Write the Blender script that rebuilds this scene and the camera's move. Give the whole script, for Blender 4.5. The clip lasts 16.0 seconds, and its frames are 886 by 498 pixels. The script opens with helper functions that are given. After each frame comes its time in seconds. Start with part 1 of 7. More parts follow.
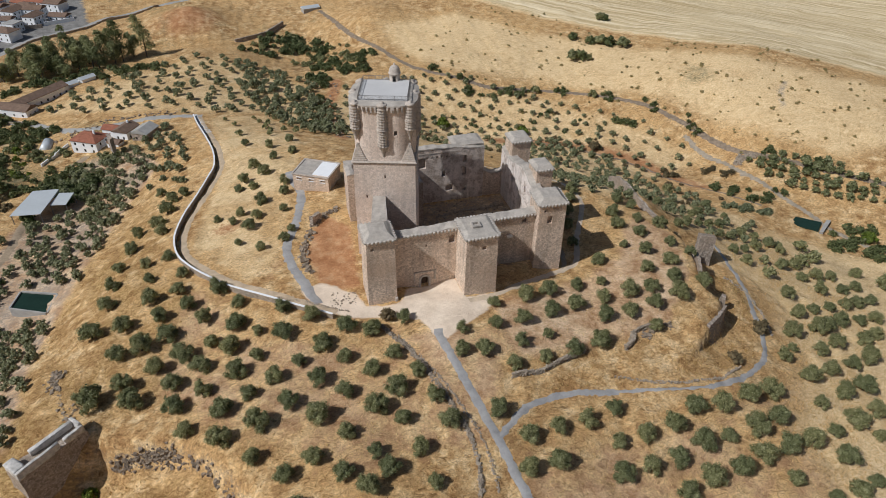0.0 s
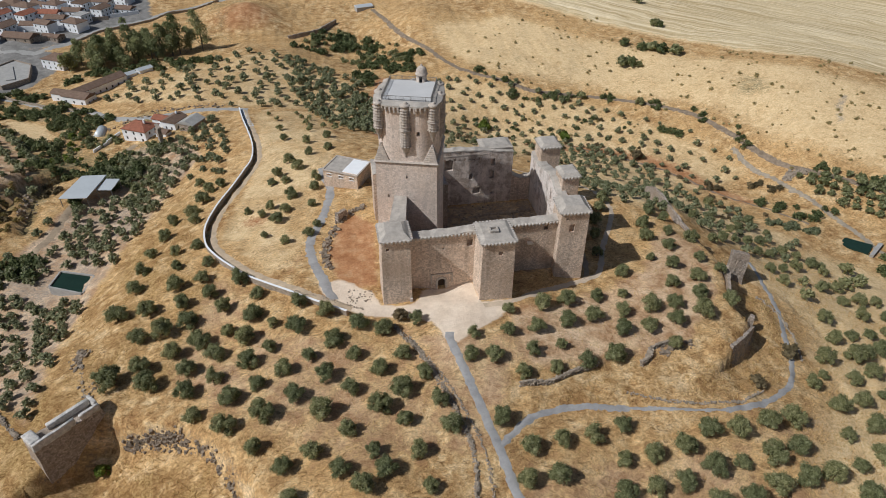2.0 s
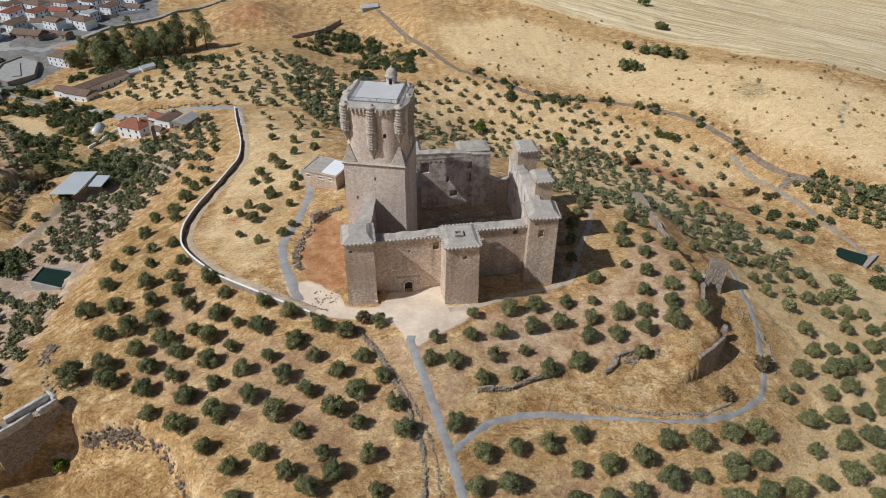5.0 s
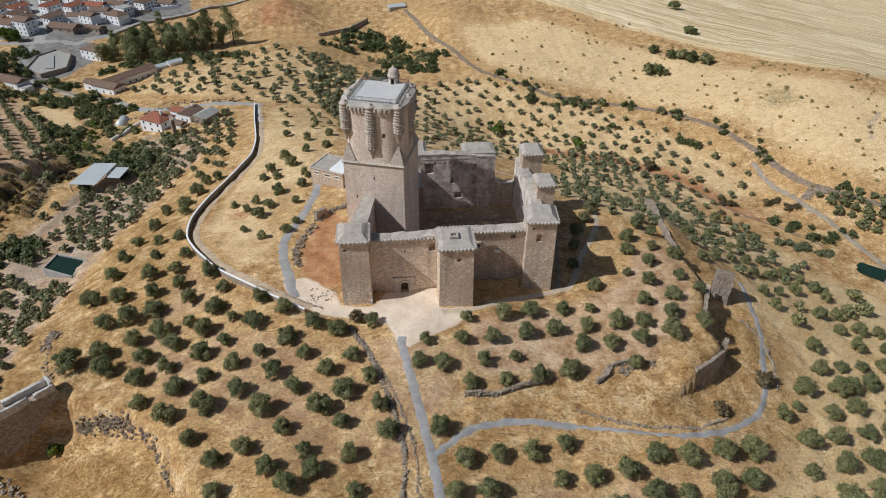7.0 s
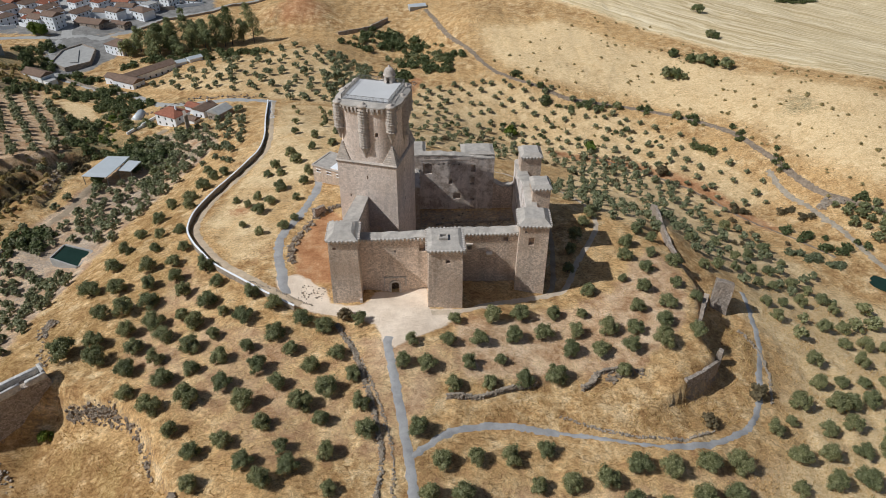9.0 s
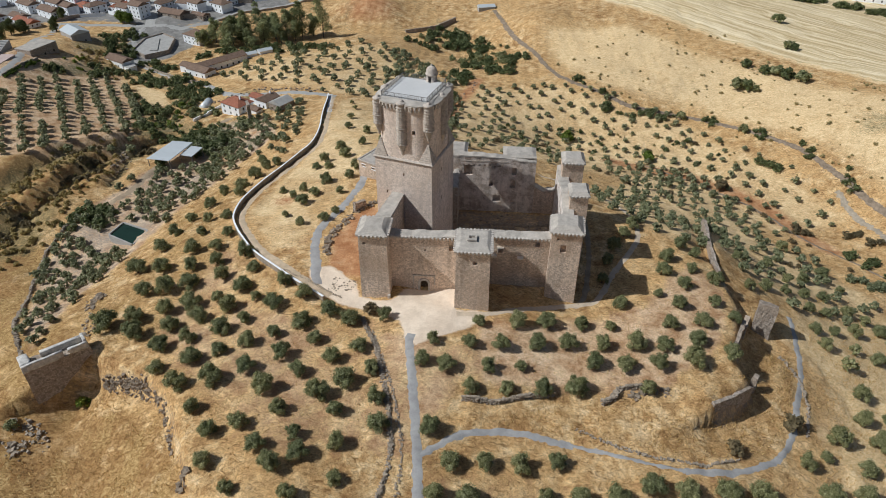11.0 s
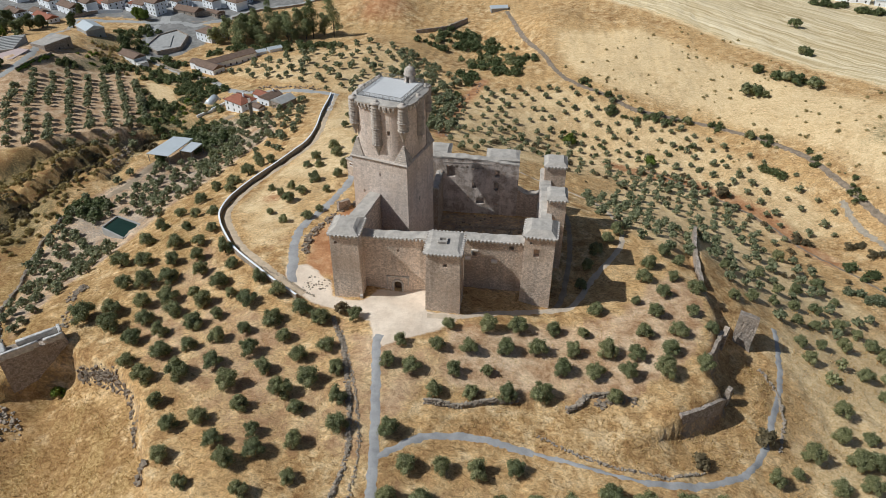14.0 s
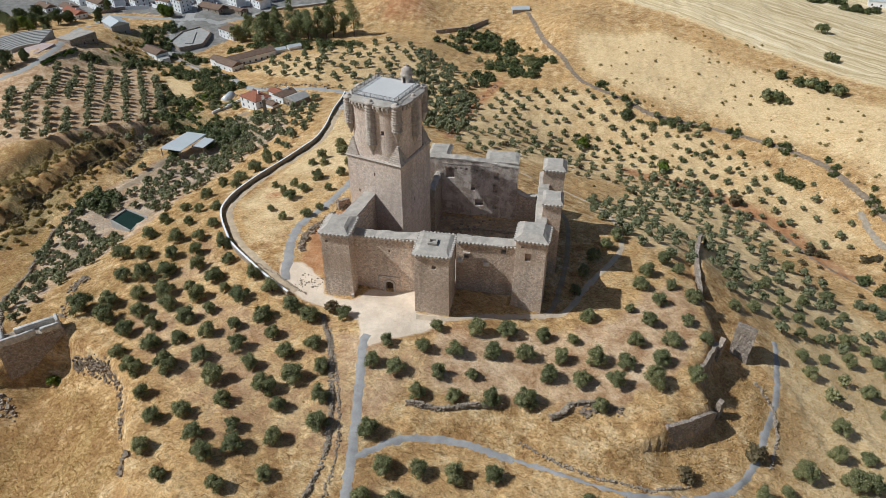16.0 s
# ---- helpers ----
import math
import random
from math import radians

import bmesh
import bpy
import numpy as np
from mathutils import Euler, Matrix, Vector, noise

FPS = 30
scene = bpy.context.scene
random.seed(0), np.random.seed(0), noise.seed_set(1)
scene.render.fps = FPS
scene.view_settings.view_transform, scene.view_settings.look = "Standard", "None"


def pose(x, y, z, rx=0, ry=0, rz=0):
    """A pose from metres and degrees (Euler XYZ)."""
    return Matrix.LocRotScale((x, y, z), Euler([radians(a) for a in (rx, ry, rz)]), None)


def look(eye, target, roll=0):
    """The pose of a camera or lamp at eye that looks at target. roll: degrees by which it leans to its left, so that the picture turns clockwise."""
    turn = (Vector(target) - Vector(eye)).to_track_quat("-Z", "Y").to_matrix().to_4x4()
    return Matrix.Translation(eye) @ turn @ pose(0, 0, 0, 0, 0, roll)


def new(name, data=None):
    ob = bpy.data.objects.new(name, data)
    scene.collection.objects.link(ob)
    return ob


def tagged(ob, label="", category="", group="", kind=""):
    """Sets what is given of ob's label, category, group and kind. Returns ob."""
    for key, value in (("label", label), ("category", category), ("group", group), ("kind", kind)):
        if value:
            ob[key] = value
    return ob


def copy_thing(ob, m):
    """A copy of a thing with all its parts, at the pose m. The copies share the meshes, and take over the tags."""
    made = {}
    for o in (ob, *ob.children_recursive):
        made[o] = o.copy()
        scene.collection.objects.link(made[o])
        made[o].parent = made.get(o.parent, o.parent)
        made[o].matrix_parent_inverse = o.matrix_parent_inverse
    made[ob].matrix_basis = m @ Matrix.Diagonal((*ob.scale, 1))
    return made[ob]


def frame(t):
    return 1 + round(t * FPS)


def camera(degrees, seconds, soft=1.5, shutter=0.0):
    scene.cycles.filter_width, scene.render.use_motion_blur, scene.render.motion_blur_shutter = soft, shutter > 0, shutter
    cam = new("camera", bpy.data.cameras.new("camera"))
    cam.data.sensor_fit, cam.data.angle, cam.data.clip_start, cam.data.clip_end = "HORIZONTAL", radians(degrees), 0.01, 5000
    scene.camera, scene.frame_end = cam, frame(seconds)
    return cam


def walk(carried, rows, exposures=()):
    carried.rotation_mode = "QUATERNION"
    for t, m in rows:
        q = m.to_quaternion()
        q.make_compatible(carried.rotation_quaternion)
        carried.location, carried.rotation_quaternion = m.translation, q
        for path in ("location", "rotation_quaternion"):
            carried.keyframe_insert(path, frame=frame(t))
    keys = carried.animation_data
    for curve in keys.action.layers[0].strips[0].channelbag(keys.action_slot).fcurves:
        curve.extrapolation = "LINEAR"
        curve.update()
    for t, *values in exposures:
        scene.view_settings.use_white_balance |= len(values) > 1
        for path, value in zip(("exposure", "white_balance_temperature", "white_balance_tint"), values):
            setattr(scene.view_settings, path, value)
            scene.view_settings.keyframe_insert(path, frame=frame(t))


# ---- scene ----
cam = camera(68.1, 16.0, soft=0.9)
METRES, EYE, TILT, LEAN, TURN = 70.0, 109.0, 0.0, 0.0, -16.4
START = (-45.3, -148.2)
ROWS = [
    (0.0, 0.0, 0.0, 0.0, 0.57, -36.1, -0.79),
    (0.5, 0.0299, 0.0039, -0.0002, 3.08, -36.09, -0.7),
    (1.0, 0.0625, 0.0087, 0.0002, 4.87, -36.1, -0.63),
    (1.5, 0.0926, 0.0136, 0.0004, 4.86, -36.09, -0.62),
    (2.0, 0.1216, 0.0195, 0.0003, 5.98, -36.08, -0.59),
    (2.5, 0.1534, 0.0258, 0.0008, 6.6, -36.08, -0.54),
    (3.0, 0.184, 0.032, 0.0012, 6.59, -36.07, -0.54),
    (3.5, 0.2151, 0.0383, 0.0015, 6.58, -36.07, -0.55),
    (6.0, 0.3696, 0.0769, 0.0015, 9.42, -36.06, -0.47),
    (6.5, 0.3997, 0.0852, 0.001, 10.16, -36.07, -0.46),
    (7.0, 0.4305, 0.0938, 0.0004, 11.32, -36.07, -0.42),
    (7.5, 0.4616, 0.1027, -0.0, 11.5, -36.07, -0.41),
    (8.0, 0.492, 0.112, -0.0007, 11.52, -36.07, -0.42),
    (8.5, 0.5218, 0.1214, -0.0016, 12.39, -36.07, -0.4),
    (11.0, 0.6699, 0.1717, -0.0042, 20.94, -36.05, -0.12),
    (11.5, 0.6978, 0.184, -0.0046, 21.23, -36.05, -0.1),
    (12.0, 0.725, 0.1965, -0.0052, 21.22, -36.04, -0.11),
    (12.5, 0.7508, 0.2094, -0.006, 22.5, -36.02, -0.08),
    (13.0, 0.7794, 0.2236, -0.0064, 23.23, -36.02, -0.04),
    (13.5, 0.8066, 0.2379, -0.0068, 23.21, -36.03, -0.04),
    (14.0, 0.8326, 0.2524, -0.0079, 23.48, -36.02, -0.06),
    (14.5, 0.8597, 0.2681, -0.0089, 25.98, -35.99, 0.01),
    (15.0, 0.8872, 0.284, -0.0096, 26.3, -35.99, 0.03),
    (15.5, 0.9138, 0.2998, -0.0105, 26.28, -35.98, 0.03),
    (16.0, 0.9406, 0.3158, -0.0112, 26.29, -35.99, 0.03),
]
walk(cam, [(t, pose(*START, EYE, TILT, LEAN, TURN) @ pose(METRES * x, METRES * y, METRES * z, 90 + pitch, roll, yaw)) for t, x, y, z, yaw, pitch, roll in ROWS],
     [(0.0, -0.35, 6080, 10), (3.5, -0.31, 6060, 9), (7.0, -0.27, 6050, 9), (11.0, -0.2, 5990, 7), (16.0, -0.15, 5950, 6)])

# ---- light: clear late-morning sun from the west side, blue sky ----
SUN_WAY = Vector((1.0, 0.27, -1.08)).normalized()
world = bpy.data.worlds.new("sky")
scene.world = world
world.use_nodes = True
wt = world.node_tree
sky = wt.nodes.new("ShaderNodeTexSky")
sky.sky_type, sky.sun_disc = "NISHITA", False
sky.sun_elevation = math.asin(-SUN_WAY.z)
sky.sun_rotation = math.atan2(-SUN_WAY.x, -SUN_WAY.y)
sky.air_density, sky.dust_density = 1.0, 2.0
back = wt.nodes["Background"]
back.inputs["Strength"].default_value = 0.047
wt.links.new(sky.outputs["Color"], back.inputs["Color"])
sun_data = bpy.data.lights.new("sun", "SUN")
sun_data.energy, sun_data.angle, sun_data.color = 3.92, radians(0.55), (1.0, 0.962, 0.90)
sun = new("sun", sun_data)
sun.matrix_world = look((-120, -20, 150), Vector((-120, -20, 150)) + SUN_WAY)

# ---- materials ----
def nodes_of(name, rough=0.9, metal=0.0):
    """A material with an empty tree but for its shader: material, adder, linker, shader."""
    mat = bpy.data.materials.new(name)
    mat.use_nodes = True
    nt = mat.node_tree
    sh = nt.nodes["Principled BSDF"]
    sh.inputs["Roughness"].default_value, sh.inputs["Metallic"].default_value = rough, metal
    sh.inputs["Specular IOR Level"].default_value = 0.25

    def add(kind, **values):
        n = nt.nodes.new(kind)
        for key, value in values.items():
            n.inputs[key.replace("_", " ")].default_value = value
        return n
    return mat, add, nt.links.new, sh


def coords(add, link, scale=(1, 1, 1), local=False):
    """World place of the shaded point (or the object's own), scaled."""
    mp = add("ShaderNodeMapping")
    mp.inputs["Scale"].default_value = scale
    if local:
        link(add("ShaderNodeTexCoord").outputs["Object"], mp.inputs["Vector"])
    else:
        link(add("ShaderNodeNewGeometry").outputs["Position"], mp.inputs["Vector"])
    return mp.outputs["Vector"]


def ramp(add, link, fac, stops):
    r = add("ShaderNodeValToRGB")
    el = r.color_ramp.elements
    while len(el) < len(stops):
        el.new(0.5)
    for e, (p, c) in zip(el, stops):
        e.position, e.color = p, (*c, 1)
    link(fac, r.inputs["Fac"])
    return r.outputs["Color"]


def grey(v):
    return (v, v, v)


def noise_of(add, link, vec, scale, detail=4, rough=0.6):
    n = add("ShaderNodeTexNoise", Scale=scale, Detail=detail, Roughness=rough)
    link(vec, n.inputs["Vector"])
    return n.outputs["Fac"]


def mixed(add, link, fac, a, b, mode="MIX"):
    m = add("ShaderNodeMix")
    m.data_type, m.blend_type = "RGBA", mode
    if isinstance(fac, (int, float)):
        m.inputs["Factor"].default_value = fac
    else:
        link(fac, m.inputs["Factor"])
    for sock, v in ((m.inputs[6], a), (m.inputs[7], b)):
        if isinstance(v, tuple):
            sock.default_value = (*v, 1)
        else:
            link(v, sock)
    return m.outputs[2]


def bumped(add, link, sh, height, strength, distance):
    b = add("ShaderNodeBump", Strength=strength, Distance=distance)
    link(height, b.inputs["Height"])
    link(b.outputs["Normal"], sh.inputs["Normal"])


def plain(name, col, rough=0.85, var=0.25, size=2.0, bump=0.3, metal=0.0, depth=0.03, local=False):
    """A surface of one tone with blotches and grain."""
    mat, add, link, sh = nodes_of(name, rough, metal)
    v = coords(add, link, local=local)
    big = noise_of(add, link, v, 1.0 / size, 5, 0.65)
    fine = noise_of(add, link, v, 6.0 / size, 4, 0.7)
    lo, hi = tuple(c * (1 - var) for c in col), tuple(min(1, c * (1 + var)) for c in col)
    c1 = ramp(add, link, big, [(0.3, lo), (0.7, hi)])
    c2 = ramp(add, link, fine, [(0.25, grey(1 - var * 0.8)), (0.75, grey(1.0))])
    link(mixed(add, link, 1.0, c1, c2, "MULTIPLY"), sh.inputs["Base Color"])
    bumped(add, link, sh, fine, bump, depth)
    return mat


def masonry(name, light, dark, stone=0.55, course=0.42, streaks=0.35, warm=(0.42, 0.30, 0.2), fleck=0.6, joints=0.75):
    """Coursed granite ashlar and rubble: stones, worn joints, weather stains and run-off streaks."""
    mat, add, link, sh = nodes_of(name, 0.92)
    flat = coords(add, link, (1 / stone, 1 / stone, 1 / course))
    cells = add("ShaderNodeTexVoronoi", Scale=1.0, Randomness=0.75)
    link(flat, cells.inputs["Vector"])
    edge = add("ShaderNodeTexVoronoi", Scale=1.0, Randomness=0.75)
    edge.feature = "DISTANCE_TO_EDGE"
    link(flat, edge.inputs["Vector"])
    v = coords(add, link)
    tone = ramp(add, link, cells.outputs["Color"], [(0.2, tuple(c * 0.85 for c in dark)), (0.5, tuple((a + b) / 2 for a, b in zip(light, dark))), (0.8, light)])
    big = noise_of(add, link, v, 0.14, 6, 0.62)
    tone = mixed(add, link, ramp(add, link, big, [(0.44, grey(0.0)), (0.62, grey(0.6))]), tone, warm)
    run = noise_of(add, link, coords(add, link, (0.42, 0.42, 0.05)), 1.0, 5, 0.68)
    tone = mixed(add, link, streaks, tone, ramp(add, link, run, [(0.34, grey(0.5)), (0.54, grey(1.0))]), "MULTIPLY")
    fine = noise_of(add, link, v, 4.0, 5, 0.75)
    tone = mixed(add, link, fleck, tone, ramp(add, link, fine, [(0.36, grey(0.5)), (0.5, grey(0.95)), (0.64, grey(1.15))]), "MULTIPLY")
    joint = ramp(add, link, edge.outputs["Distance"], [(0.0, grey(0.62)), (0.12, grey(1.0))])
    link(mixed(add, link, joints, tone, joint, "MULTIPLY"), sh.inputs["Base Color"])
    h = mixed(add, link, 0.35, ramp(add, link, edge.outputs["Distance"], [(0.0, grey(0)), (0.16, grey(1))]), fine)
    bumped(add, link, sh, h, 0.7, 0.06)
    return mat


STONE = masonry("castle_granite", (0.91, 0.75, 0.61), (0.69, 0.55, 0.435), 0.46, 0.36, 0.5, (0.62, 0.455, 0.33), 0.5, 0.6)
KEEP_STONE = masonry("keep_granite", (0.91, 0.78, 0.685), (0.80, 0.675, 0.58), 0.5, 0.4, 0.35, (0.70, 0.56, 0.46), 0.4, 0.5)
RUIN_STONE = masonry("rubble_masonry", (0.56, 0.475, 0.40), (0.34, 0.285, 0.24), 0.45, 0.38, 0.4, (0.45, 0.35, 0.26))
CARVED = plain("carved_granite", (0.585, 0.515, 0.45), 0.9, 0.3, 0.9, 0.5, depth=0.05)
CORBEL = plain("corbel_stone", (0.64, 0.585, 0.53), 0.9, 0.25, 0.7, 0.4)
SCREED = plain("grey_lime_screed", (0.50, 0.455, 0.405), 0.9, 0.24, 2.2, 0.3)


def plaster(name, coat, stone, kept=0.5):
    """Old lime coat fallen off in patches, bare stone behind it, grey run-off."""
    mat, add, link, sh = nodes_of(name, 0.92)
    v = coords(add, link)
    big = noise_of(add, link, v, 0.3, 9, 0.74)
    fine = noise_of(add, link, v, 1.6, 6, 0.75)
    grit = noise_of(add, link, v, 6.0, 4, 0.7)
    skin = ramp(add, link, fine, [(0.3, tuple(c * 0.8 for c in coat)), (0.6, coat)])
    bare = ramp(add, link, grit, [(0.36, tuple(c * 0.5 for c in stone)), (0.6, stone)])
    col = mixed(add, link, ramp(add, link, big, [(kept, grey(0)), (kept + 0.09, grey(0.85))]), skin, bare)
    run = noise_of(add, link, coords(add, link, (0.5, 0.5, 0.05)), 1.0, 5, 0.65)
    col = mixed(add, link, 0.5, col, ramp(add, link, run, [(0.36, grey(0.5)), (0.56, grey(1.0))]), "MULTIPLY")
    link(mixed(add, link, 0.6, col, ramp(add, link, grit, [(0.35, grey(0.65)), (0.6, grey(1.05))]), "MULTIPLY"), sh.inputs["Base Color"])
    bumped(add, link, sh, mixed(add, link, 0.5, big, grit), 0.6, 0.08)
    return mat


PLASTER = plaster("old_lime_plaster", (0.92, 0.83, 0.765), (0.66, 0.54, 0.46))
RANGE_PLASTER = plaster("stained_range_plaster", (0.84, 0.735, 0.655), (0.55, 0.44, 0.36), 0.47)
WINDOW_DARK = plain("deep_shadowed_room", (0.03, 0.027, 0.025), 0.95, 0.2)
WOOD = plain("weathered_timber", (0.13, 0.085, 0.055), 0.8, 0.3, 0.4)
IRON = plain("galvanised_rail", (0.3, 0.29, 0.28), 0.5, 0.1, 0.5, 0.1, 0.7)
DECK = plain("pale_roof_membrane", (0.62, 0.615, 0.61), 0.75, 0.06, 5.0, 0.1)
WHITEWASH = plain("whitewash", (0.92, 0.935, 0.955), 0.85, 0.05, 2.5, 0.15)
DRYSTONE = plain("dry_stone", (0.42, 0.35, 0.275), 0.93, 0.4, 0.8, 0.8, depth=0.08)
ROCK = plain("grey_outcrop_rock", (0.36, 0.29, 0.22), 0.93, 0.42, 1.4, 1.0, depth=0.25)
BARK = plain("olive_bark", (0.12, 0.1, 0.08), 0.95, 0.3, 0.3, 0.6, local=True)
METAL_ROOF = plain("pale_sheet_metal", (0.62, 0.66, 0.68), 0.45, 0.05, 4.0, 0.08, 0.2)
CONCRETE = plain("grey_concrete", (0.42, 0.41, 0.39), 0.9, 0.15, 2.0, 0.2)
POND = plain("green_pond_water", (0.02, 0.045, 0.032), 0.12, 0.2, 6.0, 0.02)


def tiles(name, col):
    """Old clay roof tiles: mottled colour in rows."""
    mat, add, link, sh = nodes_of(name, 0.85)
    v = coords(add, link)
    n = noise_of(add, link, v, 0.7, 5, 0.7)
    f = noise_of(add, link, v, 5.0, 3, 0.7)
    c = ramp(add, link, n, [(0.3, tuple(k * 0.7 for k in col)), (0.7, tuple(k * 1.2 for k in col))])
    c = mixed(add, link, 1.0, c, ramp(add, link, f, [(0.3, grey(0.7)), (0.7, grey(1.0))]), "MULTIPLY")
    link(c, sh.inputs["Base Color"])
    return mat


TILE_BROWN = tiles("old_brown_roof_tile", (0.25, 0.17, 0.125))
TILE_RED = tiles("red_roof_tile", (0.40, 0.16, 0.10))


def foliage(name, dark, light, under):
    """Small leaves: every spray has its own tone, and lets some light through."""
    mat, add, link, sh = nodes_of(name, 0.6)
    geo = add("ShaderNodeNewGeometry")
    tone = ramp(add, link, geo.outputs["Random Per Island"], [(0.0, dark), (0.6, light), (1.0, under)])
    info = add("ShaderNodeObjectInfo")
    each = ramp(add, link, info.outputs["Random"], [(0.0, (0.8, 0.83, 0.78)), (1.0, (1.2, 1.13, 1.05))])
    col = mixed(add, link, 1.0, tone, each, "MULTIPLY")
    link(col, sh.inputs["Base Color"])
    glow = add("ShaderNodeBsdfTranslucent")
    link(col, glow.inputs["Color"])
    both = add("ShaderNodeMixShader", Fac=0.38)
    link(sh.outputs["BSDF"], both.inputs[1])
    link(glow.outputs["BSDF"], both.inputs[2])
    link(both.outputs["Shader"], mat.node_tree.nodes["Material Output"].inputs["Surface"])
    return mat


OLIVE_LEAF = foliage("olive_leaves", (0.15, 0.163, 0.072), (0.285, 0.30, 0.15), (0.42, 0.43, 0.26))
SAGE_LEAF = foliage("sage_olive_leaves", (0.16, 0.178, 0.095), (0.28, 0.30, 0.175), (0.42, 0.435, 0.29))
DARK_LEAF = foliage("dark_green_leaves", (0.085, 0.108, 0.045), (0.155, 0.185, 0.08), (0.24, 0.265, 0.13))
GUM_LEAF = foliage("eucalyptus_leaves", (0.19, 0.215, 0.10), (0.32, 0.35, 0.18), (0.46, 0.48, 0.28))
BRIGHT_LEAF = foliage("bright_green_leaves", (0.10, 0.15, 0.025), (0.18, 0.24, 0.04), (0.24, 0.3, 0.07))
DRY_LEAF = foliage("dry_scrub_twigs", (0.14, 0.115, 0.07), (0.21, 0.17, 0.1), (0.3, 0.24, 0.14))
THISTLE_LEAF = foliage("dry_thistles", (0.42, 0.345, 0.17), (0.55, 0.455, 0.235), (0.65, 0.545, 0.31))
GRASS_BLADE = foliage("dry_grass_blades", (0.46, 0.30, 0.12), (0.62, 0.43, 0.19), (0.78, 0.59, 0.32))
STRAW_LEAF = foliage("dry_yellow_reeds", (0.33, 0.245, 0.09), (0.46, 0.36, 0.15), (0.56, 0.45, 0.22))


def earth():
    """Dry grass and soil of the hill; the attributes soil, stubble, pale and green say what covers the ground where."""
    mat, add, link, sh = nodes_of("dry_grass_ground", 0.95)
    sh.inputs["Specular IOR Level"].default_value = 0.1
    v = coords(add, link)
    zone = add("ShaderNodeAttribute")
    zone.attribute_name = "zone"
    part_ = add("ShaderNodeSeparateColor")
    link(zone.outputs["Color"], part_.inputs["Color"])
    soil, stub, pale = (part_.outputs[k] for k in ("Red", "Green", "Blue"))
    zone2 = add("ShaderNodeAttribute")
    zone2.attribute_name = "cover"
    part2 = add("ShaderNodeSeparateColor")
    link(zone2.outputs["Color"], part2.inputs["Color"])
    rock, scrub, red = (part2.outputs[k] for k in ("Red", "Green", "Blue"))
    paved = zone2.outputs["Alpha"]
    wide = noise_of(add, link, v, 0.03, 6, 0.62)
    mid = noise_of(add, link, v, 0.22, 7, 0.72)
    swirl = add("ShaderNodeTexNoise", Scale=0.55, Detail=8.0, Roughness=0.76, Distortion=1.6)
    link(coords(add, link, (1.0, 1.4, 1.0)), swirl.inputs["Vector"])
    warp = swirl.outputs["Fac"]
    fine = noise_of(add, link, v, 2.6, 6, 0.8)
    grass = ramp(add, link, mid, [(0.36, (0.31, 0.173, 0.075)), (0.46, (0.48, 0.303, 0.14)), (0.54, (0.605, 0.422, 0.217)), (0.63, (0.75, 0.572, 0.343))])
    grass = mixed(add, link, ramp(add, link, wide, [(0.42, grey(0.0)), (0.58, grey(0.55))]), grass, (0.63, 0.415, 0.195))
    blade = ramp(add, link, warp, [(0.36, (0.30, 0.25, 0.2)), (0.45, (0.80, 0.76, 0.72)), (0.53, (1.06, 1.04, 1.01)), (0.62, (1.36, 1.34, 1.28))])
    grass = mixed(add, link, 0.85, grass, blade, "MULTIPLY")
    rank = ramp(add, link, warp, [(0.34, (0.165, 0.093, 0.035)), (0.45, (0.325, 0.20, 0.078)), (0.54, (0.485, 0.32, 0.137)), (0.66, (0.68, 0.50, 0.245))])
    rank = mixed(add, link, ramp(add, link, noise_of(add, link, coords(add, link, (1.0, 0.45, 1.0)), 0.13, 5, 0.7), [(0.46, grey(0.0)), (0.56, grey(0.75))]), rank, ramp(add, link, warp, [(0.38, (0.22, 0.115, 0.045)), (0.6, (0.42, 0.245, 0.10))]))
    bare = ramp(add, link, mid, [(0.38, (0.42, 0.25, 0.134)), (0.5, (0.60, 0.412, 0.253)), (0.62, (0.755, 0.567, 0.382))])
    clod = ramp(add, link, warp, [(0.38, (0.6, 0.54, 0.48)), (0.48, (0.98, 0.98, 0.98)), (0.6, (1.12, 1.12, 1.12))])
    bare = mixed(add, link, 0.8, bare, clod, "MULTIPLY")

    def over(base, cover, mask, soft=0.28, src=warp):
        m = add("ShaderNodeMath")
        m.operation = "SUBTRACT"
        link(mask, m.inputs[0])
        s = add("ShaderNodeMath")
        s.operation = "MULTIPLY_ADD"
        link(src, s.inputs[0])
        s.inputs[1].default_value, s.inputs[2].default_value = 1.5, -0.3
        link(s.outputs[0], m.inputs[1])
        k = ramp(add, link, m.outputs[0], [(0.0, grey(0)), (soft, grey(1))])
        return mixed(add, link, k, base, cover)
    col = over(grass, rank, zone.outputs["Alpha"], 0.4, mid)
    col = over(col, bare, soil, 0.3, mid)
    turn = add("ShaderNodeMapping")
    turn.inputs["Rotation"].default_value = (0, 0, radians(47))
    link(add("ShaderNodeNewGeometry").outputs["Position"], turn.inputs["Vector"])
    bend = add("ShaderNodeTexNoise", Scale=0.003, Detail=1.0)
    link(turn.outputs["Vector"], bend.inputs["Vector"])
    sway = add("ShaderNodeVectorMath")
    sway.operation = "MULTIPLY_ADD"
    link(bend.outputs["Color"], sway.inputs[0])
    sway.inputs[1].default_value = (0.0, 60.0, 0.0)
    link(turn.outputs["Vector"], sway.inputs[2])
    squeeze = add("ShaderNodeMapping")
    squeeze.inputs["Scale"].default_value = (0.006, 0.5, 0.5)
